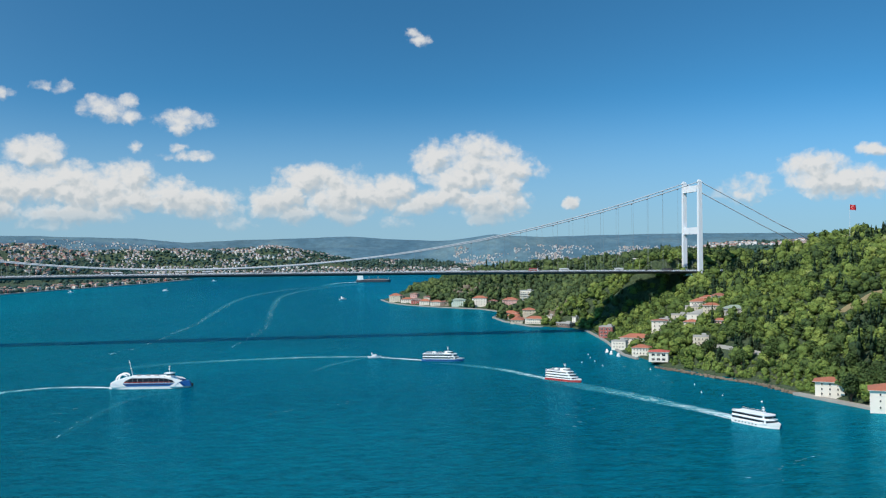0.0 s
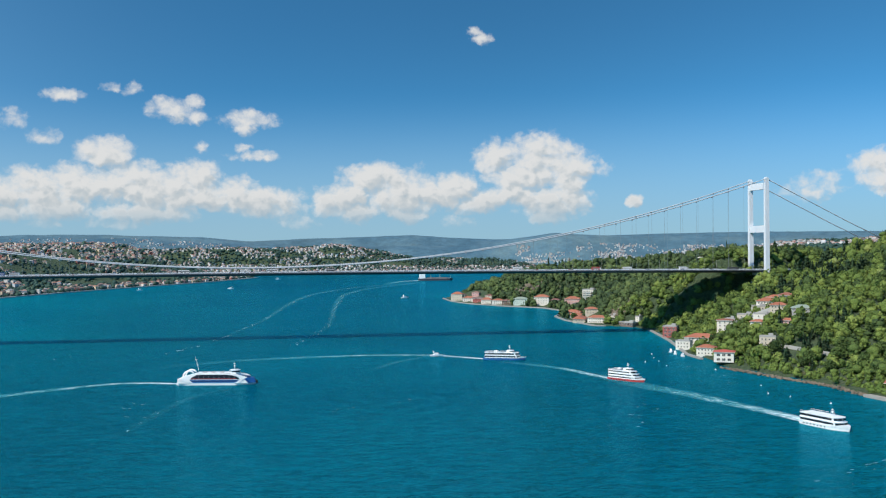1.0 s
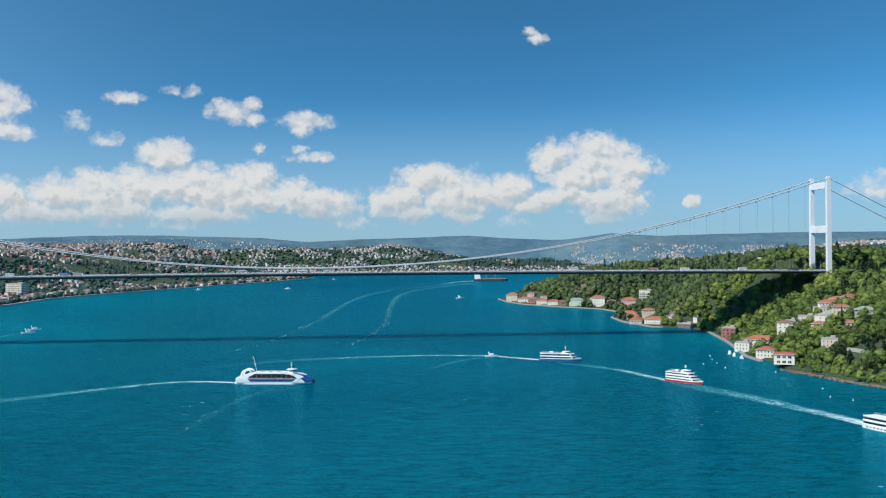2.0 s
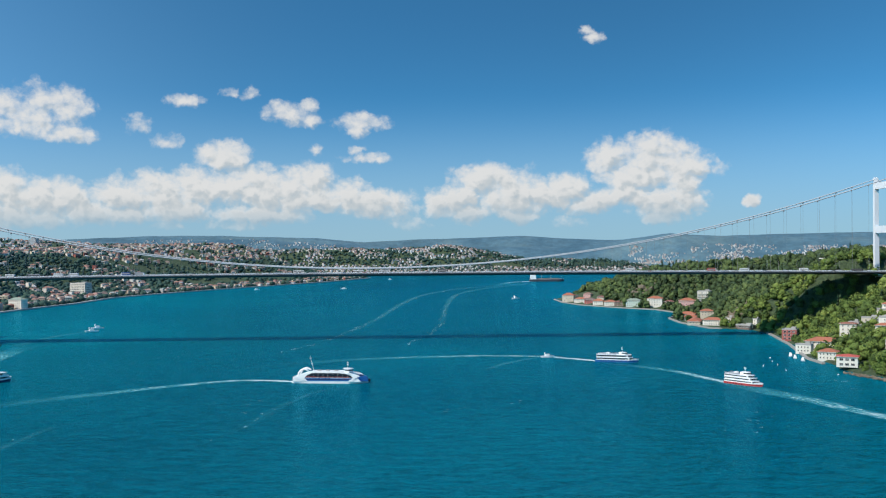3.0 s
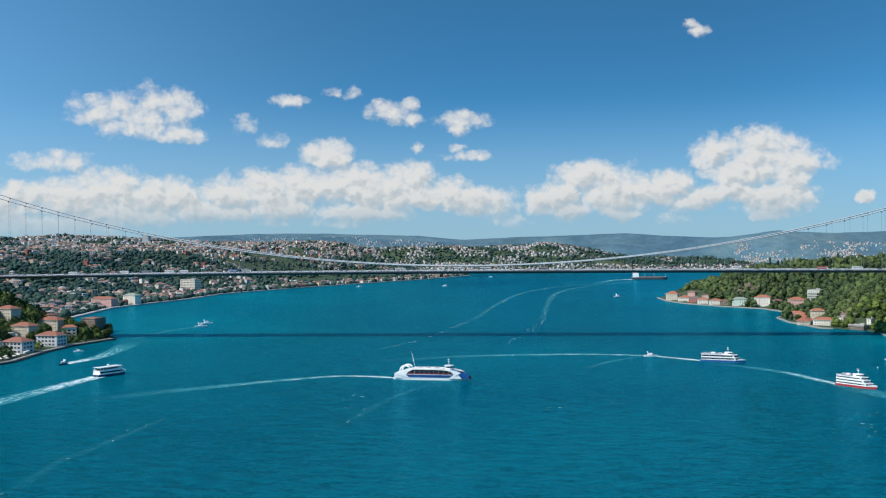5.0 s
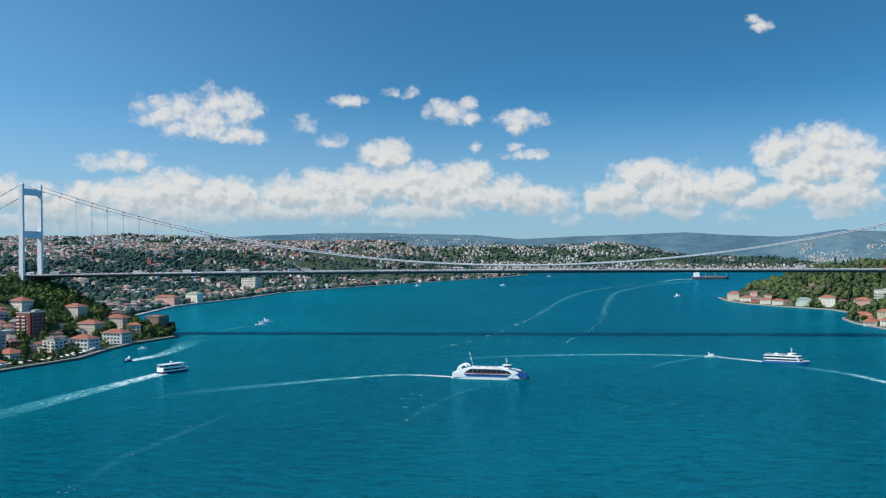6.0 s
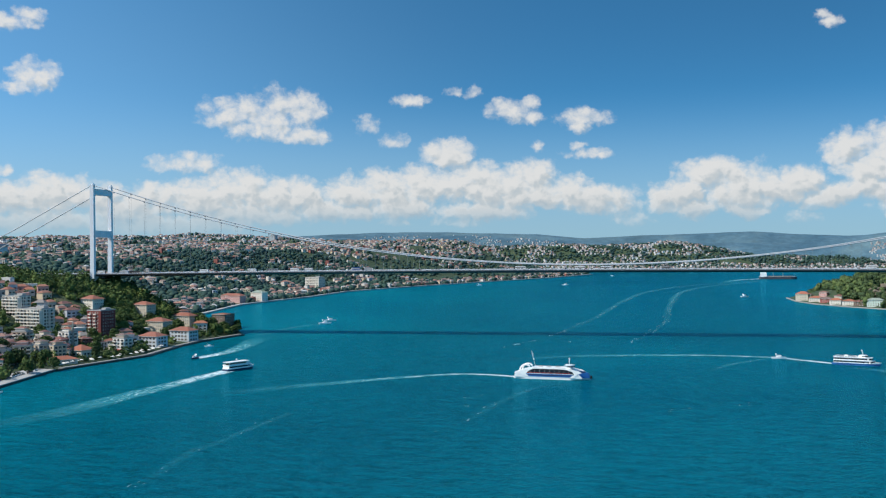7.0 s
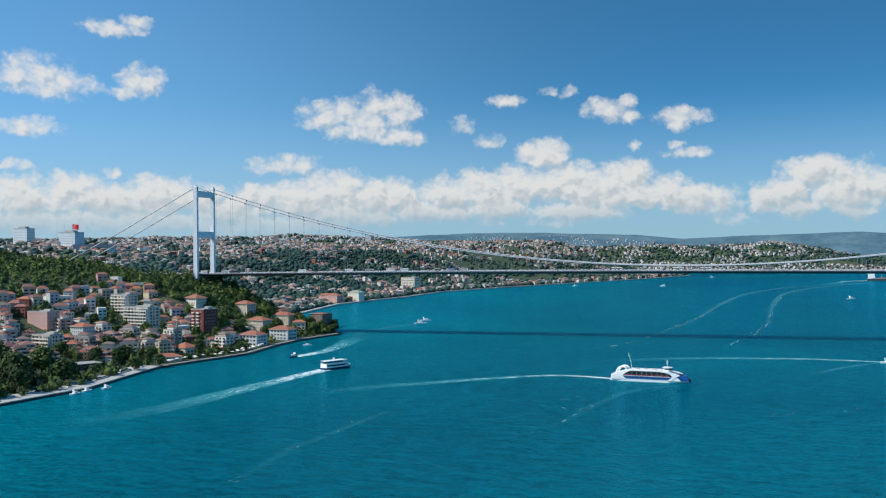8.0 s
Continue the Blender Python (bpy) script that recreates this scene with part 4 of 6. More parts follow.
house(on(437, 470, -25), 14, 9, 2, "low brown house between the mansions", M_BROWN, M_ROOF)
house(on(394, 520, -25), 22, 12, 3, "pale green waterside house with grey roof", M_MINT, M_TEAL, spacing=3.4)
house(on(377, 545, -25), 15, 10, 2, "brown timber waterside house with tile roof", M_BROWN, M_ROOF, spacing=3.4)
house(on(366, 563, -25), 18, 12, 2, "white waterside house with red tiles", M_WHITE, M_ORANGE, spacing=3.4)
house(on(352, 588, -25), 17, 12, 2, "white waterside house with steep red roof", M_WHITE, M_ORANGE, spacing=3.4, rise=4)
house(on(345, 622, -25), 18, 13, 2, "dark red timber waterside house", M_RED, M_ROOF, spacing=3.4)
house(on(335, 660, -25), 20, 13, 2, "white waterside house with terracotta roof", M_WHITE, M_ORANGE, spacing=3.4)
house(on(341, 640, -10), 11, 8, 2, "small white house between the waterside houses", M_WHITE, M_ROOF, spacing=3.4)
house(on(360, 605, -40), 12, 9, 2, "small cream house behind the waterside row", M_CREAM, M_ROOF, spacing=3.4)
house(on(350, 675, -35), 13, 9, 2, "small pink house behind the waterside row", M_PINK, M_ROOF, spacing=3.4)
house(on(322, 705, -25), 20, 14, 3, "cream waterside mansion at the tip of the point", M_CREAM, M_ORANGE, storey=3.5, spacing=4.0, rise=4.2)
house(on(334, 745, -25), 18, 13, 2, "cream house with tile roof at the tip", M_CREAM, M_ROOF, spacing=3.4)
TAKEN += [(360, -290, 9), (488, -378, 7), (497, -384, 7), (506, -381, 7), (516, -378, 7), (480, -384, 5), (538, -345, 8)]

# ======== chosen houses on the left bank ========
house(on(-467, -143, -14), 17, 20, 7, "tall dark red brick apartment block by the village shore", M_BRICK, flat=True, storey=3.2, balconies=2, spacing=3.2, sides=(0, 1))
house(on(-402, 3, -14), 17, 18, 6, "brown concrete block on the wooded point", M_BROWN, M_TERRA, storey=3.2, rise=1.2, sides=(0, 1), spacing=3.2)
house(on(-403, -96, -14), 24, 15, 3, "pale blue waterside house with terracotta roof", M_BLUEWALL, M_TERRA, storey=3.4, sides=(0, 1), wide=True)
house(on(-404, -162, -14), 22, 16, 3, "white and blue waterside house with terracotta roof", M_BLUEWALL, M_TERRA, storey=3.4, sides=(0, 1), wide=True)
house(on(-503, -198, -14), 32, 16, 6, "long white apartment block with many balconies", M_WHITE, flat=True, terrace=True, sides=(0, 1), wide=True)
house(on(-535, -178, -14), 22, 14, 6, "white apartment block with balconies", M_WHITE, flat=True, terrace=True, sides=(0, 1), wide=True)
house(on(-505, -288, -14), 16, 13, 4, "pale blue house with bright terracotta roof", M_BLUEWALL, M_ORANGE, sides=(0, 1))
house(on(-548, -284, -14), 26, 13, 4, "long pink apartment house", M_PINK, flat=True, sides=(0, 1), spacing=3.2)
house(on(-505, -335, -14), 22, 14, 4, "cream apartment block with striped balconies", M_CREAM, flat=True, terrace=True, sides=(0, 1), wide=True)
house(on(-424, -255, -14), 16, 16, 1, "low mosque hall with a bright orange pyramid roof", M_WHITE, M_ORANGE, storey=5.0, rise=4.2, sides=(0, 1), wide=True, name="mosque", category="mosque")
house(on(-414, -304, 52), 24, 12, 1, "low quayside restaurant with a red tile roof", M_WHITE, M_ORANGE, storey=3.4, rise=2.6, sides=(0, 1), wide=True, name="restaurant", category="restaurant")
house(on(-441, -384, 62), 32, 10, 1, "long low quayside shed with a pale roof", M_DARK, M_GREY, storey=4.0, rise=1.2, sides=(0, 1), wide=True, name="shed", category="shed")
house(on(-470, -405, 50), 20, 12, 1, "low hall with a pale flat roof among trees", M_GREY, flat=True, storey=4.0, sides=(0, 1), wide=True)
house(on(-516, -73, -22), 19, 14, 2, "white mansion with a domed terracotta roof", M_WHITE, M_TERRA, sides=(0, 1), storey=3.3, rise=3.8, over=1.3)
house(on(-475, -38, -18), 20, 14, 3, "cream apartment house with red tiles", M_CREAM, M_TERRA, sides=(0, 1))
house(on(-437, -20, -14), 24, 14, 3, "cream house with terracotta roof among trees", M_CREAM, M_TERRA, sides=(0, 1))
house(on(-440, -75, -14), 22, 15, 4, "cream apartment house with terracotta roof", M_CREAM, M_TERRA, sides=(0, 1))
house(on(-626, 585, -22), 44, 15, 3, "long pink and white waterside palace with red roof", M_PINK, M_TERRA, storey=4.0, sides=(0, 1), spacing=3.8)
house(on(-600, 640, -22), 26, 15, 4, "white waterside mansion with grey roof", M_WHITE, M_TEAL, storey=3.8, sides=(0, 1), spacing=3.8)
house(on(-640, 1090, -22), 38, 22, 6, "white office block by the far shore", M_WHITE, flat=True, storey=3.6, sides=(0, 1), wide=True)
minaret = thing("minaret", on(-446, -231), "slender stone minaret with a pointed grey cap", "minaret")
Build().box(0, 0, -2, 3.2, 3.2, 6).tube([(0, 0, 4), (0, 0, 17)], 1.15, 12, tip=0.85).part("shaft", M_QUAY, minaret, smooth=False)
Build().tube([(0, 0, 15.6), (0, 0, 16.2)], 1.7, 12).part("balcony", M_QUAY, minaret)
Build().tube([(0, 0, 17), (0, 0, 23)], 1.05, 12, tip=0.05).part("cap", M_TEAL, minaret, "pointed lead cap")

# ======== far landmarks ========
def block(name, x, y, z, w, d, h, floors, label, wall):
    """A tall far building: shell, roof plant and one long window a storey."""
    t = thing(name, pose(x, y, z - 30, 0, 0, -8), label, "building")
    Build().box(0, 0, 0, w, d, h + 30).part("wall", wall, t)
    Build().box(0, 0, h + 30, w * 0.5, d * 0.5, 4).box(0, 0, h + 29.6, w + 0.6, d + 0.6, 0.9).part("roof", M_GREY, t)
    strip = Build().box(0, 0, 0, w * 0.92, 0.2, h / floors * 0.4).mesh("window", [M_SKYGLASS])
    strip2 = Build().box(0, 0, 0, 0.2, d * 0.92, h / floors * 0.4).mesh("window", [M_SKYGLASS])
    for k in range(floors):
        shared("window", strip, t, 0, -d / 2 - 0.06, 30 + h / floors * (k + 0.3))
        shared("window", strip2, t, w / 2 + 0.06, 0, 30 + h / floors * (k + 0.3))
    return t


block("office_tower", -1381, 752, 112, 38, 22, 30, 9, "broad grey office block on the hilltop", M_OFFICE)
block("glass_office", -1248, 727, 108, 42, 26, 24, 7, "pale blue glass office block on the hilltop", M_OFFICE)
block("high_rise", -1082, 2047, 104, 22, 20, 32, 12, "lone grey high-rise tower on the far hill", M_GREY)
hall = thing("exhibition_hall", pose(-1195, 727, 82, 0, 0, 30), "long low hall with a dark blue roof on the hilltop", "hall")
Build().box(0, 0, 0, 84, 26, 20).part("wall", M_OFFICE, hall)
Build().box(0, 0, 20, 88, 30, 5.5, 0, 0.9).part("roof", M_BLUEROOF, hall, "dark blue sheet roof")
window = Build().box(0, 0, 0, 6.5, 0.3, 3.2).mesh("window", [M_SKYGLASS])
for k in range(9):
    shared("window", window, hall, -36 + 9 * k, -13.1, 15)
for x, y in ((-1330, 791), (-1318, 800)):
    mast = thing("antenna_mast", pose(x, y, 100), "thin lattice antenna mast on the hilltop", "mast")
    Build().tube([(0, 0, 0), (0, 0, 56)], 0.5, 6, tip=0.3).part("pole", M_STEEL, mast)
    Build().box(0, 0, 36, 1.6, 1.6, 1.2).box(0, 0, 46, 1.2, 1.2, 1.0).part("aerial", M_STEEL, mast)


def flag(x, y, z0, z1, size):
    t = thing("flagpole", pose(x, y, z0), "red flag flying from a tall white pole", "flag")
    Build().tube([(0, 0, 0), (0, 0, z1 - z0)], 0.22, 8, tip=0.5).part("pole", M_STEEL, t)
    b = Build()
    q = []
    for i in range(9):
        u = i / 8
        for j in (0, 1):
            q.append((0.25 + u * size * 1.35, math.sin(u * 7) * size * 0.09, z1 - z0 - 0.5 - j * size - u * size * 0.15))
    q2 = [(a, c + 0.06, e) for a, c, e in q]
    n = len(q)
    f = [(2 * i, 2 * i + 1, 2 * i + 3, 2 * i + 2) for i in range(8)]
    b.add(q + q2, f + [tuple(k + n for k in p[::-1]) for p in f])
    c = b.part("cloth", M_FLAG, t, "red flag cloth with white emblem", True)
    e = Build()
    for k in range(12):
        a0, a1 = k / 12 * 5.2 + 0.55, (k + 1) / 12 * 5.2 + 0.55
        r0, r1 = size * 0.20, size * 0.27
        mx, mz = size * 0.5, z1 - z0 - 0.5 - size * 0.56
        e.add([(mx + math.cos(a) * r, -size * 0.13, mz + math.sin(a) * r) for a, r in ((a0, r0), (a0, r1), (a1, r1), (a1, r0))], [(0, 1, 2, 3)])
    e.part("emblem", M_WHITE, c)


flag(675, -101, 96, 137, 5.4)
flag(-1188, 647, 100, 147, 10.0)
strip = thing("long_pavilion", on(-664, 72, 12), "long low white building among the trees", "building")
Build().box(0, 0, 0, 46, 9, 4.2).part("wall", M_GREY, strip)
Build().box(0, 0, 4.2, 48, 11, 0.6).part("roof", M_WHITE, strip, "flat white roof")

# retaining walls, quays and rocks
def along(points, step):
    """Points every step metres along a line."""
    out = []
    for (a, c), (e, f) in zip(points, points[1:]):
        n = max(1, int(math.hypot(e - a, f - c) / step))
        out += [(a + (e - a) * k / n, c + (f - c) * k / n) for k in range(n)]
    return out + [points[-1]]


def shore_strip(name, side, y0, y1, out_w, in_w, top, label, mat):
    """A stone quay that follows the waterline."""
    table = SHORE_R if side > 0 else SHORE_L
    ys = np.arange(y0, y1 + 1, 6.0)
    xs = np.interp(ys, table[:, 0], table[:, 1])
    b = Build()
    q = []
    for x, y in zip(xs, ys):
        q += [(x - side * out_w, y, -3.0), (x - side * out_w, y, top), (x + side * in_w, y, top), (x + side * in_w, y, top - 2.5)]
    n = len(ys)
    order = [(4 * i + k, 4 * i + 4 + k, 4 * i + 5 + k, 4 * i + 1 + k) for i in range(n - 1) for k in range(3)]
    b.add(q, order if side < 0 else [f[::-1] for f in order])
    b.add([q[0], q[1], q[2], q[3]], [(0, 1, 2, 3)])
    return tagged(b.part(name, mat), label, "quay", kind="structure")


shore_strip("quay", -1, -760, -338, 3.0, 19.0, 1.9, "broad pale stone quay along the village shore", M_PAVE)
shore_strip("quay", -1, -330, -14, 1.0, 3.0, 1.7, "stone quay along the village shore", M_QUAY)
shore_strip("quay_wall", -1, -760, -16, 3.2, -2.6, 1.25, "dark face of the quay wall", M_DARKSTONE)
shore_strip("quay", -1, 150, 2350, 1.0, 7.0, 2.2, "pale quay along the far shore", M_PAVE)
shore_strip("quay", 1, -640, -478, 1.0, 4.0, 1.6, "stone quay in front of the mansions", M_QUAY)
shore_strip("quay", 1, -262, 20, 0.5, 2.2, 1.5, "stone quay in front of the waterside houses", M_QUAY)
shore_strip("quay", 1, 95, 800, 0.5, 2.2, 1.5, "stone quay round the wooded point", M_QUAY)
rnd = random.Random(8)
b = Build()
for x, y in along([(388, -474), (389, -432), (377, -390), (368, -345), (363, -322)], 1.1):
    for k in range(3):
        v, f = lump(rnd, x - 1.5 + rnd.uniform(-2.5, 4), y + rnd.uniform(-1, 1), rnd.uniform(0.0, 0.8), rnd.uniform(0.5, 1.3), 0.7)
        b.add(v, f)
tagged(b.part("shore_rocks", M_ROCK), "tumbled brown rocks along the waterline", "rocks", kind="stuff")
b = Build()
for k in range(70):
    a = rnd.uniform(0, 1)
    x, y = 436 + rnd.uniform(-14, 16), 132 + rnd.uniform(-14, 20)
    v, f = lump(rnd, x, y, float(ground_z(x, y)) + rnd.uniform(0, 3), rnd.uniform(2.5, 5.0), 0.8)
    b.add(v, f)
for k in range(50):
    x, y = 420 + rnd.uniform(-20, 20), 560 + rnd.uniform(-22, 22)
    v, f = lump(rnd, x, y, float(ground_z(x, y)) + rnd.uniform(2, 8), rnd.uniform(3, 5.5), 0.7)
    b.add(v, f)
tagged(b.part("cliff_rocks", M_ROCK), "bare brown rock outcrops on the bank", "rocks", kind="stuff")


def retaining_wall(points, height, label):
    b = Build()
    for (a, c), (e, f) in zip(points, points[1:]):
        z0, z1 = float(ground_z(a, c)), float(ground_z(e, f))
        m = Vector((e - a, f - c, 0)).normalized()
        n = Vector((-m.y, m.x, 0)) * 0.4
        q = [(a + n.x, c + n.y, z0 - 4), (e + n.x, f + n.y, z1 - 4), (e - n.x, f - n.y, z1 - 4), (a - n.x, c - n.y, z0 - 4)]
        q += [(u, v, z + 4 + height) for u, v, z in q]
        b.add(q, [(0, 1, 5, 4), (1, 2, 6, 5), (2, 3, 7, 6), (3, 0, 4, 7), (4, 5, 6, 7)])
    tagged(b.part("retaining_wall", M_PAVE), label, "wall", kind="structure")
    for a, c in along(points, 6):
        TAKEN.append((a, c, 3.0))
        TAKEN.append((a - 3, c - 4, 3.0))


retaining_wall([(402, -322), (406, -340), (410, -362), (414, -385)], 2.5, "pale stone retaining wall along the coast road")
retaining_wall([(440, -162), (452, -166), (468, -186)], 6.0, "tall pale retaining wall below the villas")
retaining_wall([(462, -140), (480, -136), (502, -154)], 3.0, "pale retaining wall beside the villa")

def meadow(cx, cy, rx, ry, turn, label):
    """A patch of dry grass lying on the slope."""
    b = Build()
    v, f, n, rings = [], [], 28, 5
    c, sn = math.cos(radians(turn)), math.sin(radians(turn))
    for j in range(rings + 1):
        for i in range(n):
            a = 2 * math.pi * i / n
            k = j / rings * (1 + 0.16 * math.sin(3 * a + cx) + 0.1 * math.sin(7 * a))
            u, w = rx * k * math.cos(a), ry * k * math.sin(a)
            x, y = cx + u * c - w * sn, cy + u * sn + w * c
            v.append((x, y, float(ground_z(x, y)) + 0.35))
    for j in range(rings):
        for i in range(n):
            f.append((j * n + i, (j + 1) * n + i, (j + 1) * n + (i + 1) % n, j * n + (i + 1) % n))
    b.add(v, f)
    tagged(b.part("meadow", M_DRY), label, "grass", kind="stuff")
    for k in range(-2, 3):
        TAKEN.append((cx + c * rx * 0.4 * k, cy + sn * rx * 0.4 * k, ry * 1.05))


meadow(502, -380, 24, 8, 4, "dry brown clearing on the wooded slope")
meadow(-770, -60, 46, 18, 25, "dry meadow above the village")

# the village on the left bank
rnd = random.Random(5)
# near-black colour paints the shade of the ground floors
M_SHOP = plain("shaded_shop_front", (0.055, 0.045, 0.04), 0.7, vary=0.4)
M_AWNING = varied("awning_cloth", [(0.0, (0.70, 0.66, 0.60)), (0.4, (0.40, 0.10, 0.08)), (0.6, (0.30, 0.33, 0.36)), (0.8, (0.55, 0.42, 0.26))], 0.85)
TOWN_WIN = Build().box(0, 0, 0, 2.3, 0.14, 1.75, 1).box(0, -0.02, 0, 0.12, 0.16, 1.75, 0).box(0, -0.1, -0.12, 2.5, 0.3, 0.12, 0).mesh("window", [M_WHITE, M_GLASS])
SLIM_WIN = Build().box(0, 0, 0, 1.0, 0.14, 1.7, 1).box(0, -0.1, -0.12, 1.2, 0.3, 0.12, 0).mesh("window", [M_WHITE, M_GLASS])
LOGGIA = Build().box(0, -0.7, -0.18, 3.6, 1.4, 0.18).box(0, -1.36, 0, 3.6, 0.08, 0.9).box(-1.76, -0.7, 0, 0.08, 1.4, 0.9).box(1.76, -0.7, 0, 0.08, 1.4, 0.9).box(0, 0.02, 0, 2.8, 0.12, 2.2, 1).mesh("balcony", [M_WHITE, M_GLASS])


def village_house(m, w, d, floors, label, style, wall=None, roof=None):
    """A house of the old village: main block, a lower wing or bay, a roof of its own kind, balconies and a dark ground floor."""
    wall, roof = wall or M_WALL, roof or M_ROOF
    h = thing("house", m, label, "house", "village houses")
    H = floors * 3.0 + 0.3
    Build().box(0, 0, -8, w, d, 8 + H).part("wall", wall, h)
    wing_w, wing_d, wing_h = w * 0.46, d * 0.5, H - 3.0 * (1 + (floors > 3))
    wx = (w / 2 + wing_w * 0.28) * (1 if style % 2 else -1)
    Build().box(wx, -d / 2 + wing_d * 0.28, -8, wing_w, wing_d, 8 + wing_h).part("wing", wall, h)
    if style in (0, 1, 3, 5):
        r = hip_roof(w, d, min(w, d) * (0.2 + 0.03 * style), 0.7).part("roof", [roof, M_WHITE], h, "hipped tile roof")
        r.location.z = H + 0.02
        shared("chimney", CHIM, r, w * 0.22, d * 0.12, 0.88)
        r = hip_roof(wing_w, wing_d, 1.3, 0.5).part("wing_roof", [roof, M_WHITE], h, "small tile roof")
        r.location = (wx, -d / 2 + wing_d * 0.28, wing_h + 0.02)
    else:
        r = Build().box(0, 0, H, w + 0.4, d + 0.4, 0.3)
        for x, y, sx, sy in ((0, -d / 2, w + 0.3, 0.2), (0, d / 2, w + 0.3, 0.2), (-w / 2, 0, 0.2, d), (w / 2, 0, 0.2, d)):
            r.box(x, y, H + 0.3, sx, sy, 0.7)
        r.part("roof", M_GREY, h, "flat roof terrace with a parapet")
        Build().box(-w * 0.08, d * 0.1, H + 0.3, w * 0.62, d * 0.6, 2.6).part("penthouse", wall, h)
        r = hip_roof(w * 0.62, d * 0.6, 1.5, 0.8).part("penthouse_roof", [roof, M_WHITE], h, "low tile roof over the top floor")
        r.location = (-w * 0.08, d * 0.1, H + 2.92)
        Build().box(wx, -d / 2 + wing_d * 0.28, wing_h, wing_w + 0.3, wing_d + 0.3, 0.9).part("wing_roof", M_PAVE, h)
    if style in (1, 2, 4, 6):
        Build().box(0, -d / 2 - 0.05, -0.2, w * 0.9, 0.3, 2.6).part("shop_front", M_SHOP, h, "dark band painted as a shaded ground floor")
        Build().add([(-w * 0.42, -d / 2 - 0.2, 2.9), (w * 0.42, -d / 2 - 0.2, 2.9), (w * 0.42, -d / 2 - 1.8, 2.3), (-w * 0.42, -d / 2 - 1.8, 2.3), (-w * 0.42, -d / 2 - 0.2, 3.0), (w * 0.42, -d / 2 - 0.2, 3.0), (w * 0.42, -d / 2 - 1.8, 2.4), (-w * 0.42, -d / 2 - 1.8, 2.4)],
                    [(3, 2, 1, 0), (4, 5, 6, 7), (2, 3, 7, 6), (3, 0, 4, 7), (1, 2, 6, 5)]).part("awning", M_AWNING, h)
    me, gap = (TOWN_WIN, 3.5) if style in (2, 4, 6) else (SLIM_WIN, 2.3)
    for side, length in ((0, w), (1, d)):
        n = max(2, int((length - 0.8) / gap))
        step = (length - 0.8) / n
        for fl in range(floors):
            for k in range(n):
                u = (k - (n - 1) / 2) * step
                x, y, a = ((u, -d / 2 - 0.06, 0), (w / 2 + 0.06, u, math.pi / 2))[side]
                if side == 0 and abs(u - wx) < wing_w / 2 and fl * 3.0 < wing_h:
                    y = -d / 2 - wing_d * 0.22 - 0.06
                if side == 1 and wx > 0 and u < wing_d * 0.53 - d / 2 and fl * 3.0 < wing_h:
                    x = wx + wing_w / 2 + 0.06
                if fl and style in (1, 2, 4) and (k + side) % 2 == 0:
                    shared("balcony", LOGGIA, h, x, y, fl * 3.0 + 0.15, a)
                elif fl or style not in (1, 2, 4, 6):
                    shared("window", me, h, x, y, fl * 3.0 + 0.85, a)
    TAKEN.append((m.translation.x, m.translation.y, 0.5 * max(w, d)))
    return h


KINDS = [(10, 9, 2), (12, 10, 3), (13, 11, 3), (9, 11, 3), (14, 10, 4), (8, 8, 2), (11, 12, 4)]
LABELS = ["two-storey house with a low wing and weathered tile roof", "three-storey house with balconies, shop awning and tile roof", "flat-roofed apartment house with a tiled top floor", "narrow three-storey house with a hipped tile roof",
          "four-storey apartment block with balconies and roof terrace", "small old house with a lean wing and tiles", "tall apartment house with wide dark windows"]
models = {}
FIXED = len(TAKEN)
vx, vy, r = jitter(-760, -396, -590, 5, 15.2, 21)
spots = [(x, y) for x, y in zip(vx, vy) if 14 < inland(x, y)[1] < 225 - 70 * smooth01((y + 150) / 150) + 34 * float(wavy(x, y, 120, 33)) and float(wavy(x, y, 85, 31)) > (-0.42 if y < -260 else -0.12) and not (y > -70 and inland(x, y)[1] > 75) and not (y < -385 and inland(x, y)[1] < 78)]
spots.sort(key=lambda q: (q[0] - EYE_X) ** 2 + (q[1] - EYE_Y) ** 2)
count = 0
UPPER = []
for x, y in spots:
    if any((x - a) ** 2 + (y - c) ** 2 < (rad + 5.0) ** 2 for a, c, rad in TAKEN[:FIXED]):
        continue
    if count >= 182:
        UPPER.append((x, y, float(ground_z(x, y)), 0.9))
        continue
    count += 1
    k = rnd.choice((0, 1, 1, 2, 3, 3, 4, 5, 6, 2, 0))
    m = stand(x, y, rnd.choice((-10, -24, -40, 12)) + rnd.uniform(-14, 14))
    if k not in models:
        models[k] = village_house(m, *KINDS[k], LABELS[k], k)
    else:
        copy_thing(models[k], m)
        TAKEN.append((x, y, 0.5 * max(KINDS[k][:2])))


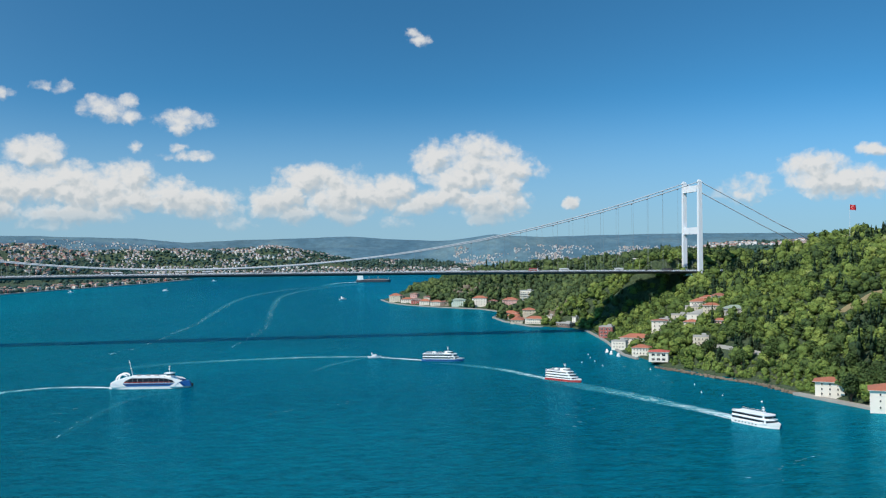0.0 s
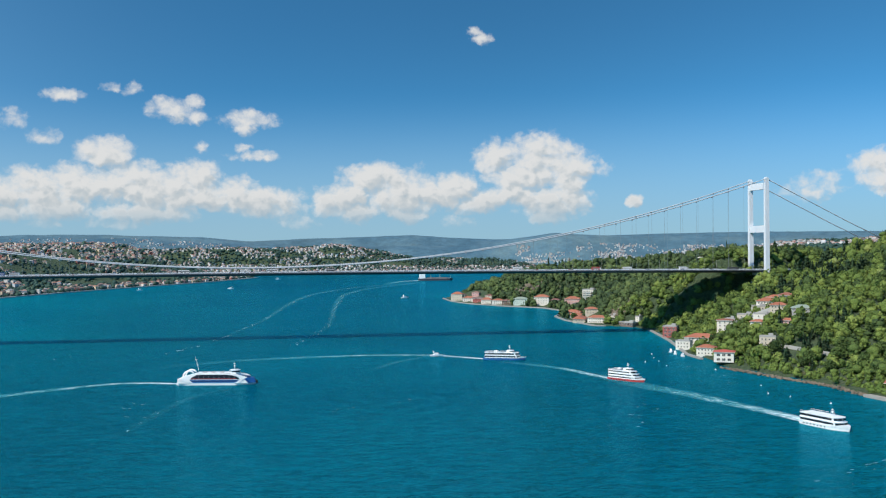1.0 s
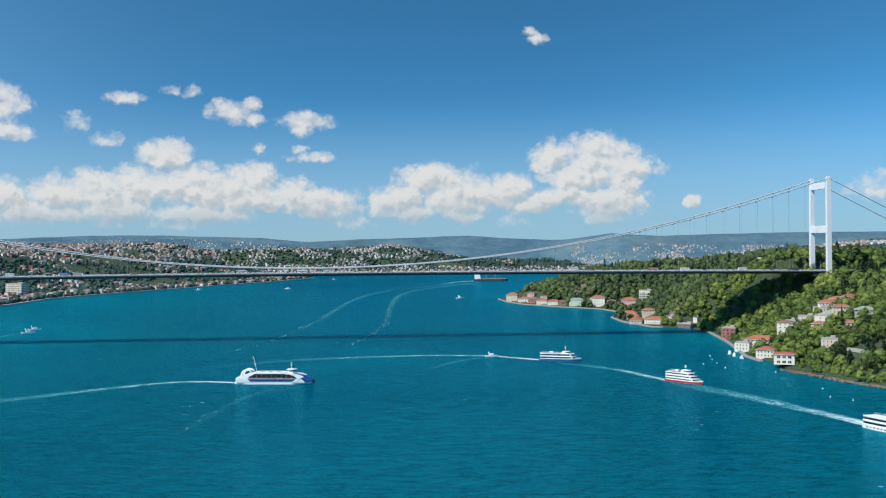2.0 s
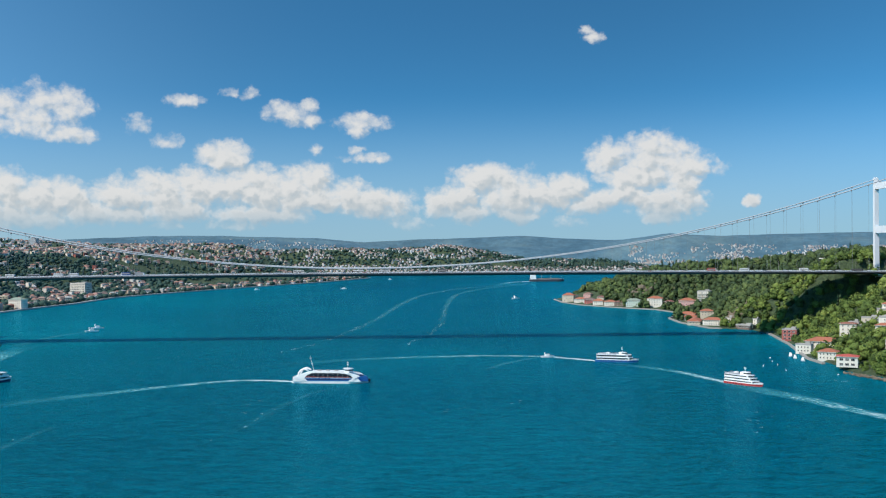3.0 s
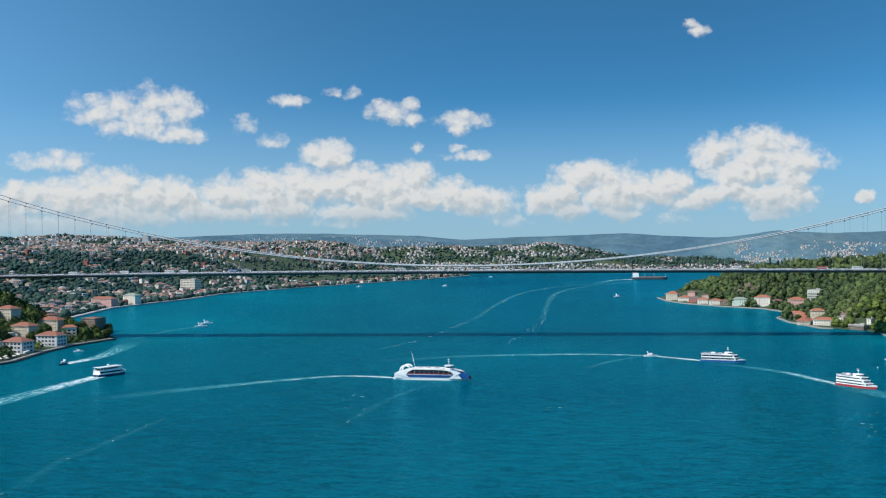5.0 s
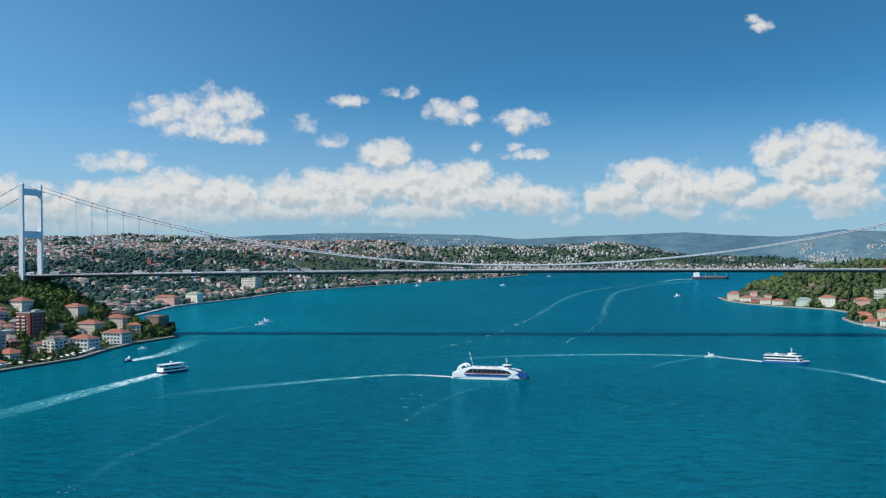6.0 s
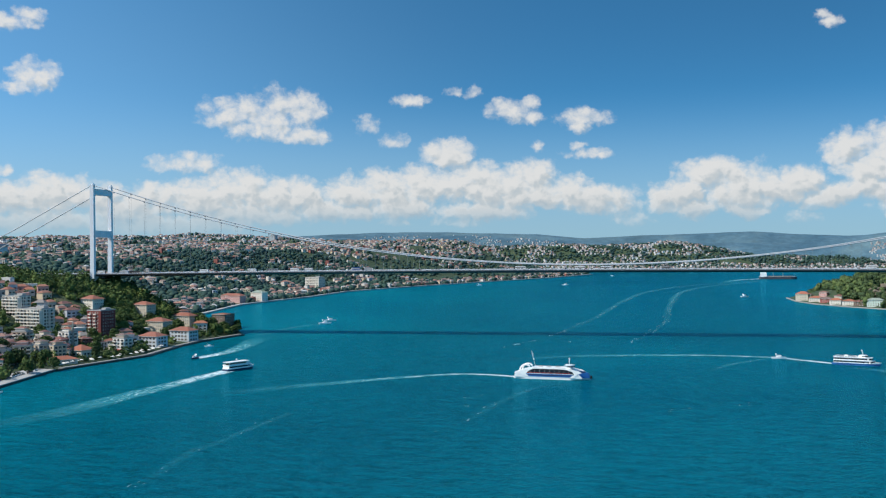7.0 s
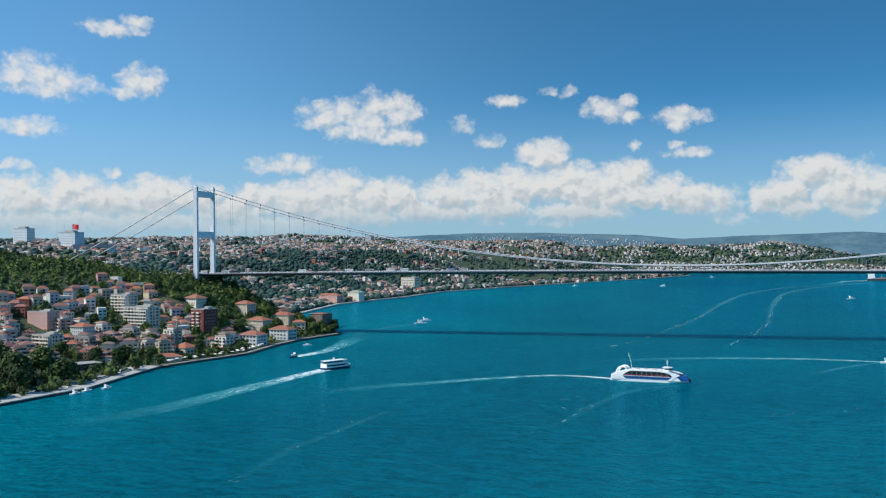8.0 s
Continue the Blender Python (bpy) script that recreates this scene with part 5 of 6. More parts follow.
def far_town(name, spots, label, roof=None, windows=True):
    """Hundreds of far houses as one object of boxes with hipped roofs."""
    b = Build()
    r = random.Random(len(spots))
    for x, y, z, s in spots:
        w, d, h = r.uniform(8, 16) * s, r.uniform(8, 12) * s, r.choice((5, 6, 6, 9, 9, 12)) * s
        a = r.uniform(0, 1.6)
        b.box(x, y, z - 6 * s, w, d, h + 6 * s, 0, 1.0, a)
        c, sn = math.cos(a), math.sin(a)
        if r.random() < 0.72:
            W, D = w / 2 + 0.6, d / 2 + 0.6
            q = [(-W, -D, 0), (W, -D, 0), (W, D, 0), (-W, D, 0), (-W * 0.4, 0, d * 0.27), (W * 0.4, 0, d * 0.27)]
            b.add([(x + u * c - v * sn, y + u * sn + v * c, z + h + k + 0.02) for u, v, k in q], [(0, 1, 5, 4), (1, 2, 5), (2, 3, 4, 5), (3, 0, 4), (3, 2, 1, 0)], 1)
        for fl in range(int(h // 3) if windows else 0):
            for side in (-1, 1):
                n = max(2, int(w / 3.6))
                for i in range(n if side < 0 else 0):
                    um = (i - (n - 1) / 2) * w / n
                    u0, hi = w / n * r.uniform(0.2, 0.34), r.uniform(2.1, 2.5)
                    q = [(um - u0, -d / 2 - 0.08, fl * 3 + 0.9), (um + u0, -d / 2 - 0.08, fl * 3 + 0.9), (um + u0, -d / 2 - 0.08, fl * 3 + hi), (um - u0, -d / 2 - 0.08, fl * 3 + hi)]
                    b.add([(x + u * c - v * sn, y + u * sn + v * c, z + k) for u, v, k in q], [(0, 1, 2, 3)], 2)
    me = b.mesh(name, [M_WALL_FAR if windows else M_WALL_PALE, roof or M_ROOF_FAR, M_GLASS])
    return tagged(new(name, me), label, "houses", kind="stuff")


def town_spots(x0, x1, y0, y1, step, seed, keep, size=1.0):
    X, Y, r = jitter(x0, x1, y0, y1, step, seed)
    dr, dl, df = inland(X, Y)
    d = np.maximum(np.maximum(dr, dl), df)
    ok = (d > 14) & keep(X, Y, d) & open_spots(X, Y)
    X, Y = X[ok], Y[ok]
    return [(x, y, z, size * r.uniform(0.85, 1.25)) for x, y, z in zip(X, Y, ground_z(X, Y))]


far_town("upper_village", UPPER, "more pale houses with red roofs between the trees")
TAKEN += [(q[0], q[1], 6.0) for q in UPPER]
left_coast = town_spots(-1500, -380, 120, 1500, 17, 41, lambda x, y, d: (x < 0) & ((d < 60) | (wavy(x, y, 200, 42) > 0.3) | (ground_z(x, y) > 80) & (wavy(x, y, 130, 142) > 0.1)) & (d < 900), 0.72)
left_coast += town_spots(-1100, 100, 1500, 2760, 16, 43, lambda x, y, d: (x < 100) & ((d < 70) | (wavy(x, y, 260, 42) > 0.45) | (ground_z(x, y) > 62) & (wavy(x, y, 130, 142) > -0.2)) & (d < 800), 0.64)
left_top = town_spots(-2600, -1000, -100, 3000, 19, 44, lambda x, y, d: (d > 650) & (wavy(x, y, 260, 45) > 0.0), 0.68)


def far_bank(x, y, d):
    """Houses crowd the shore and the crest of the far bank and leave a wooded belt between."""
    near = np.hypot(x - EYE_X, y - EYE_Y) < 4230
    z = ground_z(x, y)
    crest = (z > 56) & (wavy(x, y, 200, 47) > -0.25)
    belt = (z <= 56) & (wavy(x, y, 210, 147) > 0.45)
    return near & (crest | belt | (d < 120))


centre = town_spots(-1900, 1500, 2790, 3400, 13.5, 46, far_bank, 0.62)
right_far = town_spots(1000, 2300, 2100, 3600, 22, 48, lambda x, y, d: (np.hypot(x - EYE_X, y - EYE_Y) < 4230) & (d > 40) & (wavy(x, y, 500, 49) > 0.0), 0.9)
slopes = []
r = np.random.RandomState(49)
while len(slopes) < 1800:
    a, q = (r.uniform(12.4, 27), 0.26 + 0.5 * r.uniform(0, 1) ** 1.4) if len(slopes) < 1450 else (r.uniform(-15, -4), r.uniform(0.6, 1.0))
    if float(wavy(a * 52, q * 400, 210, 50)) + float(wavy(a * 52, q * 400, 60, 52)) * 0.5 < r.uniform(-0.6, 0.5) or (13.2 < a < 15.8 and q > 0.5):
        continue
    far = float(np.interp(q, [f[1] for f in RIDGE_FOLDS[:-1]], [f[0] for f in RIDGE_FOLDS[:-1]]))
    x, y, z = ridge_point(a, (far, q), 4430, SKYLINE_NEAR, 63)
    slopes.append((x, y, z + 0.6, r.uniform(0.28, 0.46)))
far_town("shore_town", left_coast, "crowded pale houses with red roofs along the far shore", M_ROOF_HAZED)
far_town("hilltop_town", left_top, "dense pale houses with red roofs dulled for haze over the far hills", M_ROOF_HAZED, False)
far_town("distant_town", centre + right_far, "distant pale houses scattered over wooded slopes", M_ROOF_HAZED, False)
far_town("ridge_town", slopes, "pale houses climbing the distant hills", M_ROOF_HAZED, False)

# ======== single trees ========
def tree_model(seed, lumps, tufts, radius, low, high):
    """Tapered trunk, five limbs and a crown of many clumps."""
    r = random.Random(seed)
    t = thing("tree", Matrix(), "broad green plane tree with a full uneven crown", "tree", "trees along the shore")
    wood = Build().tube([(0, 0, -1.0), (0.1, 0, low * 0.6), (0.0, 0.15, low + 0.5), (0.1, 0.1, high * 0.7)], radius * 0.085, 8, tip=0.3)
    wood.part("trunk", M_BARK, t, "brown tapered trunk")
    for k in range(3):
        a = k * 2.1 + r.uniform(-0.3, 0.3)
        z = low * r.uniform(0.7, 1.3)
        Build().tube([(0, 0, z), (math.cos(a) * radius * 0.35, math.sin(a) * radius * 0.35, z + radius * 0.35), (math.cos(a) * radius * 0.7, math.sin(a) * radius * 0.7, z + radius * 0.6)], radius * 0.04, 5, tip=0.3).part("limb", M_BARK, t)
    leafy_crown(r, radius, low, high, lumps, tufts, radius * 0.12, 0).part("crown", M_LEAF_NEAR, t, "crown of many leaf clumps")
    return t


MODELS = [tree_model(3, 20, 40, 5.2, 2.0, 11.0), tree_model(4, 18, 40, 4.6, 1.8, 11.5), tree_model(9, 22, 40, 5.8, 2.2, 10.5)]
rnd = random.Random(33)
lone = [(-416, -20, 1.5), (-406, -16, 1.4), (-424, -12, 1.5), (-397, -8, 1.3), (-387, 6, 1.2), (-384, -4, 1.0), (-452, -128, 1.4), (-444, -160, 1.3), (-432, -180, 1.2), (-424, -84, 1.3), (-458, -60, 1.4), (-470, -100, 1.4),
        (-441, -427, 2.1), (-433, -469, 2.0), (-463, -313, 1.6), (-440, -500, 1.9), (-425, -545, 1.8), (-452, -452, 1.9), (-436, -332, 1.3), (-428, -318, 1.0), (-448, -350, 1.2), (-421, -236, 1.0),
        (-432, -214, 1.1), (-404, -452, 1.8), (-420, -480, 2.1), (-402, -500, 1.8), (-455, -480, 2.0), (-470, -440, 1.9), (-475, -500, 2.0), (-410, -525, 1.9), (-450, -530, 2.0), (-400, -372, 1.1), (-488, -465, 1.8), (-398, -340, 1.0), (-460, -285, 1.4), (-452, -262, 1.2), (-478, -230, 1.2), (-450, -190, 1.2), (-440, -120, 1.3), (-430, -50, 1.3), (-520, -250, 1.3), (-490, -260, 1.3), (-415, -198, 0.9), (-420, -130, 1.1), (-398, -30, 1.2), (-392, -14, 1.1), (-404, 22, 1.2), (-390, 8, 1.0), (-414, -62, 1.0), (-422, -100, 1.1), (402, -512, 1.7), (406, -521, 1.6), (397, -519, 1.4),
        (412, -528, 1.0), (414, -506, 1.2), (395, -288, 0.9), (402, -276, 1.0), (398, -250, 1.0), (408, -196, 1.1), (424, -108, 1.0), (390, 196, 0.9), (384, 180, 0.8), (396, 142, 0.7)]
while len(lone) < 130:
    if rnd.random() < 0.6:
        x, y = rnd.uniform(-560, -400), rnd.uniform(-560, 0)
    else:
        y = rnd.uniform(-600, -330)
        x = float(np.interp(y, SHORE_R[:, 0], SHORE_R[:, 1])) + rnd.uniform(12, 60)
    if all((x - a) ** 2 + (y - c) ** 2 > (rad + 2) ** 2 for a, c, rad in TAKEN):
        lone.append((x, y, rnd.uniform(0.75, 1.25)))
for k, (x, y, size) in enumerate(lone):
    m = Matrix.LocRotScale((x, y, float(max(1.4, ground_z(x, y))) - 0.2), Euler((0, 0, rnd.uniform(0, 6.28))), (size, size, size * rnd.uniform(0.85, 1.1)))
    if k < len(MODELS):
        MODELS[k].matrix_basis = m
    else:
        src = MODELS[k % len(MODELS)]
        c = copy_thing(src, m)
        c.matrix_basis = m
    TAKEN.append((x, y, 4.5 * size))

# ======== parasols on the quay ========
rnd = random.Random(41)
shade_m = Build().tube([(0, 0, 2.2), (0, 0, 2.9)], 2.0, 8, tip=0.05).mesh("canopy", [M_WHITE])
pole2_m = Build().tube([(0, 0, 0), (0, 0, 2.6)], 0.06, 5).mesh("pole", [M_GREY])
for y in np.arange(-330, -170, 6.0):
    x = float(np.interp(y, SHORE_L[:, 0], SHORE_L[:, 1])) - rnd.uniform(3.2, 13)
    p = thing("parasol", pose(x, float(y) + rnd.uniform(-5, 5), float(max(1.7, ground_z(x, float(y))))), "pale parasol over quayside tables", "parasol", "quayside parasols")
    shared("canopy", shade_m, p, 0, 0, 0)
    shared("pole", pole2_m, p, 0, 0, 0)
toll = thing("toll_canopy", pose(574, 190, 70, 0, 0, 8), "pale flat canopy over the toll lanes behind the trees", "canopy")
Build().box(0, 0, 8, 40, 10, 1.2).part("roof", M_WHITE, toll)
for k in range(5):
    Build().box(0, 0, -8, 0.8, 0.8, 16).part("post", M_GREY, toll).location = (-18 + 9 * k, 0, 0)
TAKEN += [(560 + 9 * k, 182, 9) for k in range(5)]

# ======== woods ========
def wood(x0, x1, y0, y1, step, seed, keep, size):
    X, Y, r = jitter(x0, x1, y0, y1, step, seed)
    dr, dl, df = inland(X, Y)
    d = np.maximum(np.maximum(dr, dl), df)
    ok = (d > 7) & keep(X, Y, d) & open_spots(X, Y)
    X, Y = X[ok], Y[ok]
    Z = ground_z(X, Y)
    return [(x, y, z - 0.4, size * s, a) for x, y, z, s, a in zip(X, Y, Z, 0.6 + 0.85 * r.uniform(0, 1, len(X)) ** 1.6, r.uniform(0, 6.28, len(X)))]


right = wood(370, 1000, -700, 130, 7.6, 51, lambda x, y, d: (x > 0) & (d < 310) & ((d > 17) | (y < -480) | (y > -312)) & (wavy(x, y, 90, 52) > -1.1), 1.0)
right += wood(370, 1000, 130, 960, 8.6, 151, lambda x, y, d: (x > 0) & (d < 310) & (wavy(x, y, 90, 52) > -1.1), 1.08)
for x, y, k in ((528, -34, 1.5), (535, -42, 1.6), (543, -36, 1.5), (551, -40, 1.6), (558, -34, 1.4), (522, -26, 1.4), (540, -50, 1.5), (531, -22, 1.3), (549, -30, 1.5), (536, -31, 1.6), (543, -27, 1.4)):
    right.append((x, y, float(ground_z(x, y)) - 0.3, k, x * 0.7))
PINES = [(545, -150, 34, 55), (515, -105, 22, 30), (450, -352, 14, 18), (498, -340, 12, 22), (470, -420, 14, 22), (585, -60, 30, 60), (440, -262, 10, 16), (560, -260, 24, 30)]


def pine_like(q):
    near = max(1 - ((q[0] - a) / ra) ** 2 - ((q[1] - c) / rc) ** 2 for a, c, ra, rc in PINES)
    return max(0.95 * near + 0.2, float(wavy(q[0], q[1], 120, 53)) - 0.15) + 0.45 * math.sin(q[4] * 7) > 0.62


firs = [q for q in right if pine_like(q)]
broad = [q for q in right if not pine_like(q)]
left = wood(-1100, -385, -620, 130, 9.6, 54, lambda x, y, d: (x < 0) & (d < 480) & ((d > 262 - 95 * smooth01((y + 150) / 150)) | ((y > -75) & (d > 70)) | (y > -25) | (wavy(x, y, 60, 55) > -0.45)), 0.9)
left += wood(-640, -420, -78, 70, 6.4, 63, lambda x, y, d: (x < 0) & (d > 62), 0.95)
scatter("broadleaf_wood", [q for q in broad if q[1] < 130], BROAD, [M_LEAF], "dense green broadleaf trees on the steep bank", "trees")
scatter("point_wood", [q for q in broad if q[1] >= 130], BROAD_LIGHT, [M_LEAF_DEEP], "darker green trees over the wooded point", "trees")
scatter("conifer_wood", firs, FIR + CYPRESS[:1], [M_CONIFER], "dark pines and cypresses among the broadleaf trees", "trees")
scatter("village_wood", left, [leafy_crown(rnd, 4.6, 0.4, 8.8, 5, 9, 1.0, 1) for _ in range(8)], [M_LEAF_TOWN], "green trees between and above the village houses", "trees")
scrub = wood(360, 520, -484, -306, 4.4, 59, lambda x, y, d: (x > 0) & (d < 24), 0.5)
scrub += wood(370, 460, -250, 60, 5.5, 60, lambda x, y, d: (x > 0) & (d < 22), 0.36)
scatter("shore_scrub", scrub, BROAD, [M_BUSH], "light green scrub above the shore rocks", "bushes")


def far_keep(x, y, d):
    crest = (x < 100) & (y > 1500) & (y < 2780) & (ground_z(x, y) > 66)
    return (~crest | (wavy(x, y, 90, 66) > 0.15)) & (wavy(x, y, 300, 56) > -0.55) & (np.hypot(x - EYE_X, y - EYE_Y) < 4260) & (np.abs(np.arctan2(x - EYE_X, y - EYE_Y) + 0.03) < 0.74)
distant = wood(-2800, 2600, 100, 3700, 18.5, 57, lambda x, y, d: far_keep(x, y, d) & ((x < 0) | (d > 330) | (y > 950)), 0.9)
distant += wood(-1300, -380, 100, 1500, 10.0, 58, lambda x, y, d: (x < 0) & (d < 480) & (wavy(x, y, 260, 56) > -0.6), 0.68)
distant += wood(-1900, 1500, 2800, 3300, 17, 62, lambda x, y, d: far_keep(x, y, d) & (d > 60) & ((ground_z(x, y) < 58) | (wavy(x, y, 120, 64) > 0.1)), 1.0)
scatter("far_wood", distant, FARTREE, [M_LEAF_HAZED], "far wooded hills with patches of dark trees, tinted blue-green for haze", "trees")

# ======== boats ========
def hull_outline(L, B, bow=0.30, stern=0.85):
    h = B / 2
    return [(-L / 2, -h * stern), (-L * 0.3, -h), (L * (0.5 - bow), -h), (L * (0.5 - bow * 0.45), -h * 0.68), (L * (0.5 - bow * 0.15), -h * 0.28), (L / 2, 0),
            (L * (0.5 - bow * 0.15), h * 0.28), (L * (0.5 - bow * 0.45), h * 0.68), (L * (0.5 - bow), h), (-L * 0.3, h), (-L / 2, h * stern)]


def scaled(pts, kx, ky, dx=0.0):
    return [(x * kx + dx, y * ky) for x, y in pts]


def mast_parts(boat, x, z, h, lean=0.0):
    b = Build().tube([(x, 0, z), (x + lean * h, 0, z + h)], 0.16, 6, tip=0.5)
    b.box(x + lean * h * 0.6, 0, z + h * 0.6, 0.3, 2.4, 0.2).box(x + lean * h * 0.8, 0, z + h * 0.8, 1.6, 0.3, 0.25).box(x + lean * h * 0.45, 0, z + h * 0.45, 0.9, 0.9, 0.5)
    b.part("mast", M_HULL_WHITE, boat, "white signal mast with radar bars")


def ferry(m, L, B, decks, label, hull_mat, stripe_mat=None, roof_mat=None, open_top=False, plain_roof=False):
    """A passenger ferry: flared hull with a raised bow, glazed decks under thin slabs, wheelhouse forward, mast and rails."""
    boat = thing("ferry", m, label, "ferry", "ferries on the strait")
    o = hull_outline(L, B)
    Build().outline(scaled(o, 0.955, 0.9, -0.01 * L), -1.2, 1.5, 0, 1.055).part("hull", hull_mat, boat, "painted steel hull")
    Build().outline(scaled(o, 0.95, 0.915, -0.01 * L), -0.15, 0.12).part("waterline", M_DARK, boat)
    Build().outline(scaled(o, 1.0, 0.985), 1.52, 2.0, 0, 1.01).part("bulwark", stripe_mat or M_HULL_WHITE, boat)
    bow = [q for q in scaled(o, 1.0, 0.985) if q[0] > L * 0.19]
    Build().outline(bow, 2.02, 2.9, 0, 1.03, (0.3, 0)).part("bow_bulwark", M_HULL_WHITE, boat)
    port = Build().box(0, 0, 0, 1.0, 0.1, 0.55).mesh("porthole", [M_NIGHT])
    for i in range(int(L * 0.55 / 2.4)):
        for sy in (-1, 1):
            shared("porthole", port, boat, -L * 0.38 + i * 2.4, sy * B * 0.468, 0.75)
    z, fore, aft, up = 2.0, L * 0.30, -L * 0.47, 1.6 if decks == 3 else 2.0
    back = 0.035 if not decks == 3 else 0.06
    for k in range(decks):
        f = fore - k * L * back
        mid, ln, wd = (f + aft) / 2, f - aft, B * (0.92 - 0.03 * k)
        if k == decks - 1 and open_top:
            Build().box(mid, 0, z, ln, wd, 0.2).part("open_deck", M_HULL_WHITE, boat)
            rail = Build().box(0, 0, 0, ln, 0.08, 0.75).mesh("rail", [M_HULL_WHITE])
            for sy in (-1, 1):
                shared("rail", rail, boat, mid, sy * (wd / 2 - 0.1), z + 0.2)
            post = Build().box(0, 0, 0, 0.16, 0.16, 2.2).mesh("post", [M_HULL_WHITE])
            for i in range(8):
                for sy in (-1, 1):
                    shared("post", post, boat, aft + 0.8 + i * (ln - 1.6) / 7, sy * (wd / 2 - 0.3), z + 0.2)
            Build().box(mid, 0, z + 0.2, ln * 0.86, wd * 0.55, 1.1).part("deck_seating", M_DARK, boat, "dark rows of deck benches")
            Build().box(mid, 0, z + 2.4, ln + 0.8, wd + 0.3, 0.22).part("awning", M_HULL_WHITE, boat, "flat white awning")
        else:
            q = [(aft, -wd / 2), (f, -wd / 2), (f + wd * 0.20, -wd * 0.34), (f + wd * 0.30, 0), (f + wd * 0.20, wd * 0.34), (f, wd / 2), (aft, wd / 2)]
            cabin = Build().outline(q, z, z + up, 0, 0.985, (-0.2, 0))
            cabin = cabin.part("deckhouse", M_HULL_WHITE, boat)
            n = int(ln / 2.1)
            win = Build().box(0, 0, 0, (ln - 1.2) / n - 0.12, 0.14, up - 0.95).mesh("window", [M_NIGHT])
            for i in range(n):
                for sy in (-1, 1):
                    shared("window", win, cabin, aft + 1.2 + i * (ln - 1.2) / n, sy * (wd / 2 + 0.0), z + 0.62)
            front = Build()
            for sy in (-1, 1):
                front.beam((f + 0.25, sy * (wd / 2 - 0.1), z + 1.2), (f + wd * 0.20, sy * wd * 0.34, z + 1.2), 0.3, 1.0)
                front.beam((f + wd * 0.205, sy * wd * 0.32, z + 1.2), (f + wd * 0.295, sy * 0.3, z + 1.2), 0.3, 1.0)
            front.part("front_window", M_NIGHT, cabin)
            Build().outline(scaled(q, 1.02, 1.05), z + up, z + up + 0.2).part("deck_edge", M_HULL_WHITE, boat)
        z += up + 0.2
    f = fore - (decks - 1) * L * back
    if open_top:
        Build().outline([(fore - 3.5, -B * 0.3), (fore - 0.6, -B * 0.3), (fore + 0.2, 0), (fore - 0.6, B * 0.3), (fore - 3.5, B * 0.3)], z - 2.2, z + 0.0).part("wheelhouse", M_HULL_WHITE, boat)
        mast_parts(boat, -L * 0.1, z + 0.4, 2.2)
        return boat
    if plain_roof:
        Build().box((aft + f) / 2, 0, z + 0.02, (f - aft) * 0.94, B * 0.8, 0.18).part("roof_sheet", M_HULL_WHITE, boat, "plain white roof")
        wx, top = f - L * 0.08, z + 0.2
    else:
        wx, top = f - L * 0.10, z + 1.9
        bridge_house = Build().outline([(wx - 4.2, -B * 0.30), (wx + 1, -B * 0.32), (wx + 2.4, -B * 0.16), (wx + 2.4, B * 0.16), (wx + 1, B * 0.32), (wx - 4.2, B * 0.30)], z, top, 0, 0.92, (-0.3, 0)).part("wheelhouse", roof_mat or M_HULL_WHITE, boat)
        Build().outline([(wx - 1.6, -B * 0.31), (wx + 1, -B * 0.325), (wx + 2.5, -B * 0.165), (wx + 2.5, B * 0.165), (wx + 1, B * 0.325), (wx - 1.6, B * 0.31)], z + 0.75, z + 1.45, 0, 0.975, (-0.1, 0)).part("wheelhouse_window", M_NIGHT, bridge_house)
        row = Build().box(0, 0, 0, 0.7, B * 0.52, 0.75).mesh("bench", [M_BENCH])
        for i in range(7):
            shared("bench", row, boat, aft + 2.5 + i * (wx - 8 - aft) / 7, 0, z + 0.02)
        Build().box(-L * 0.22, 0, z, 3.0, 2.2, 1.6, 0, 0.8).part("funnel", roof_mat or M_HULL_WHITE, boat)
    mast_parts(boat, wx - 1.5, top, L * 0.12, -0.12)
    r = Build()
    for sy in (-1, 1):
        r.beam((aft, sy * B * 0.42, z + 0.9), (wx - 4, sy * B * 0.42, z + 0.9), 0.08, 0.08)
        for i in range(12):
            r.box(aft + i * (wx - 4 - aft) / 11, sy * B * 0.42, z, 0.08, 0.08, 0.9)
    r.part("railing", M_HULL_WHITE, boat)
    return boat


def side_plate(points, y0, y1):
    """A plate cut to a side profile (x, z) and set between two widths."""
    n = len(points)
    b = Build()
    b.add([(x, y0, z) for x, z in points] + [(x, y1, z) for x, z in points], [tuple(range(n)), tuple(range(2 * n - 1, n - 1, -1))] + [(i, i + n, (i + 1) % n + n, (i + 1) % n) for i in range(n)])
    return b


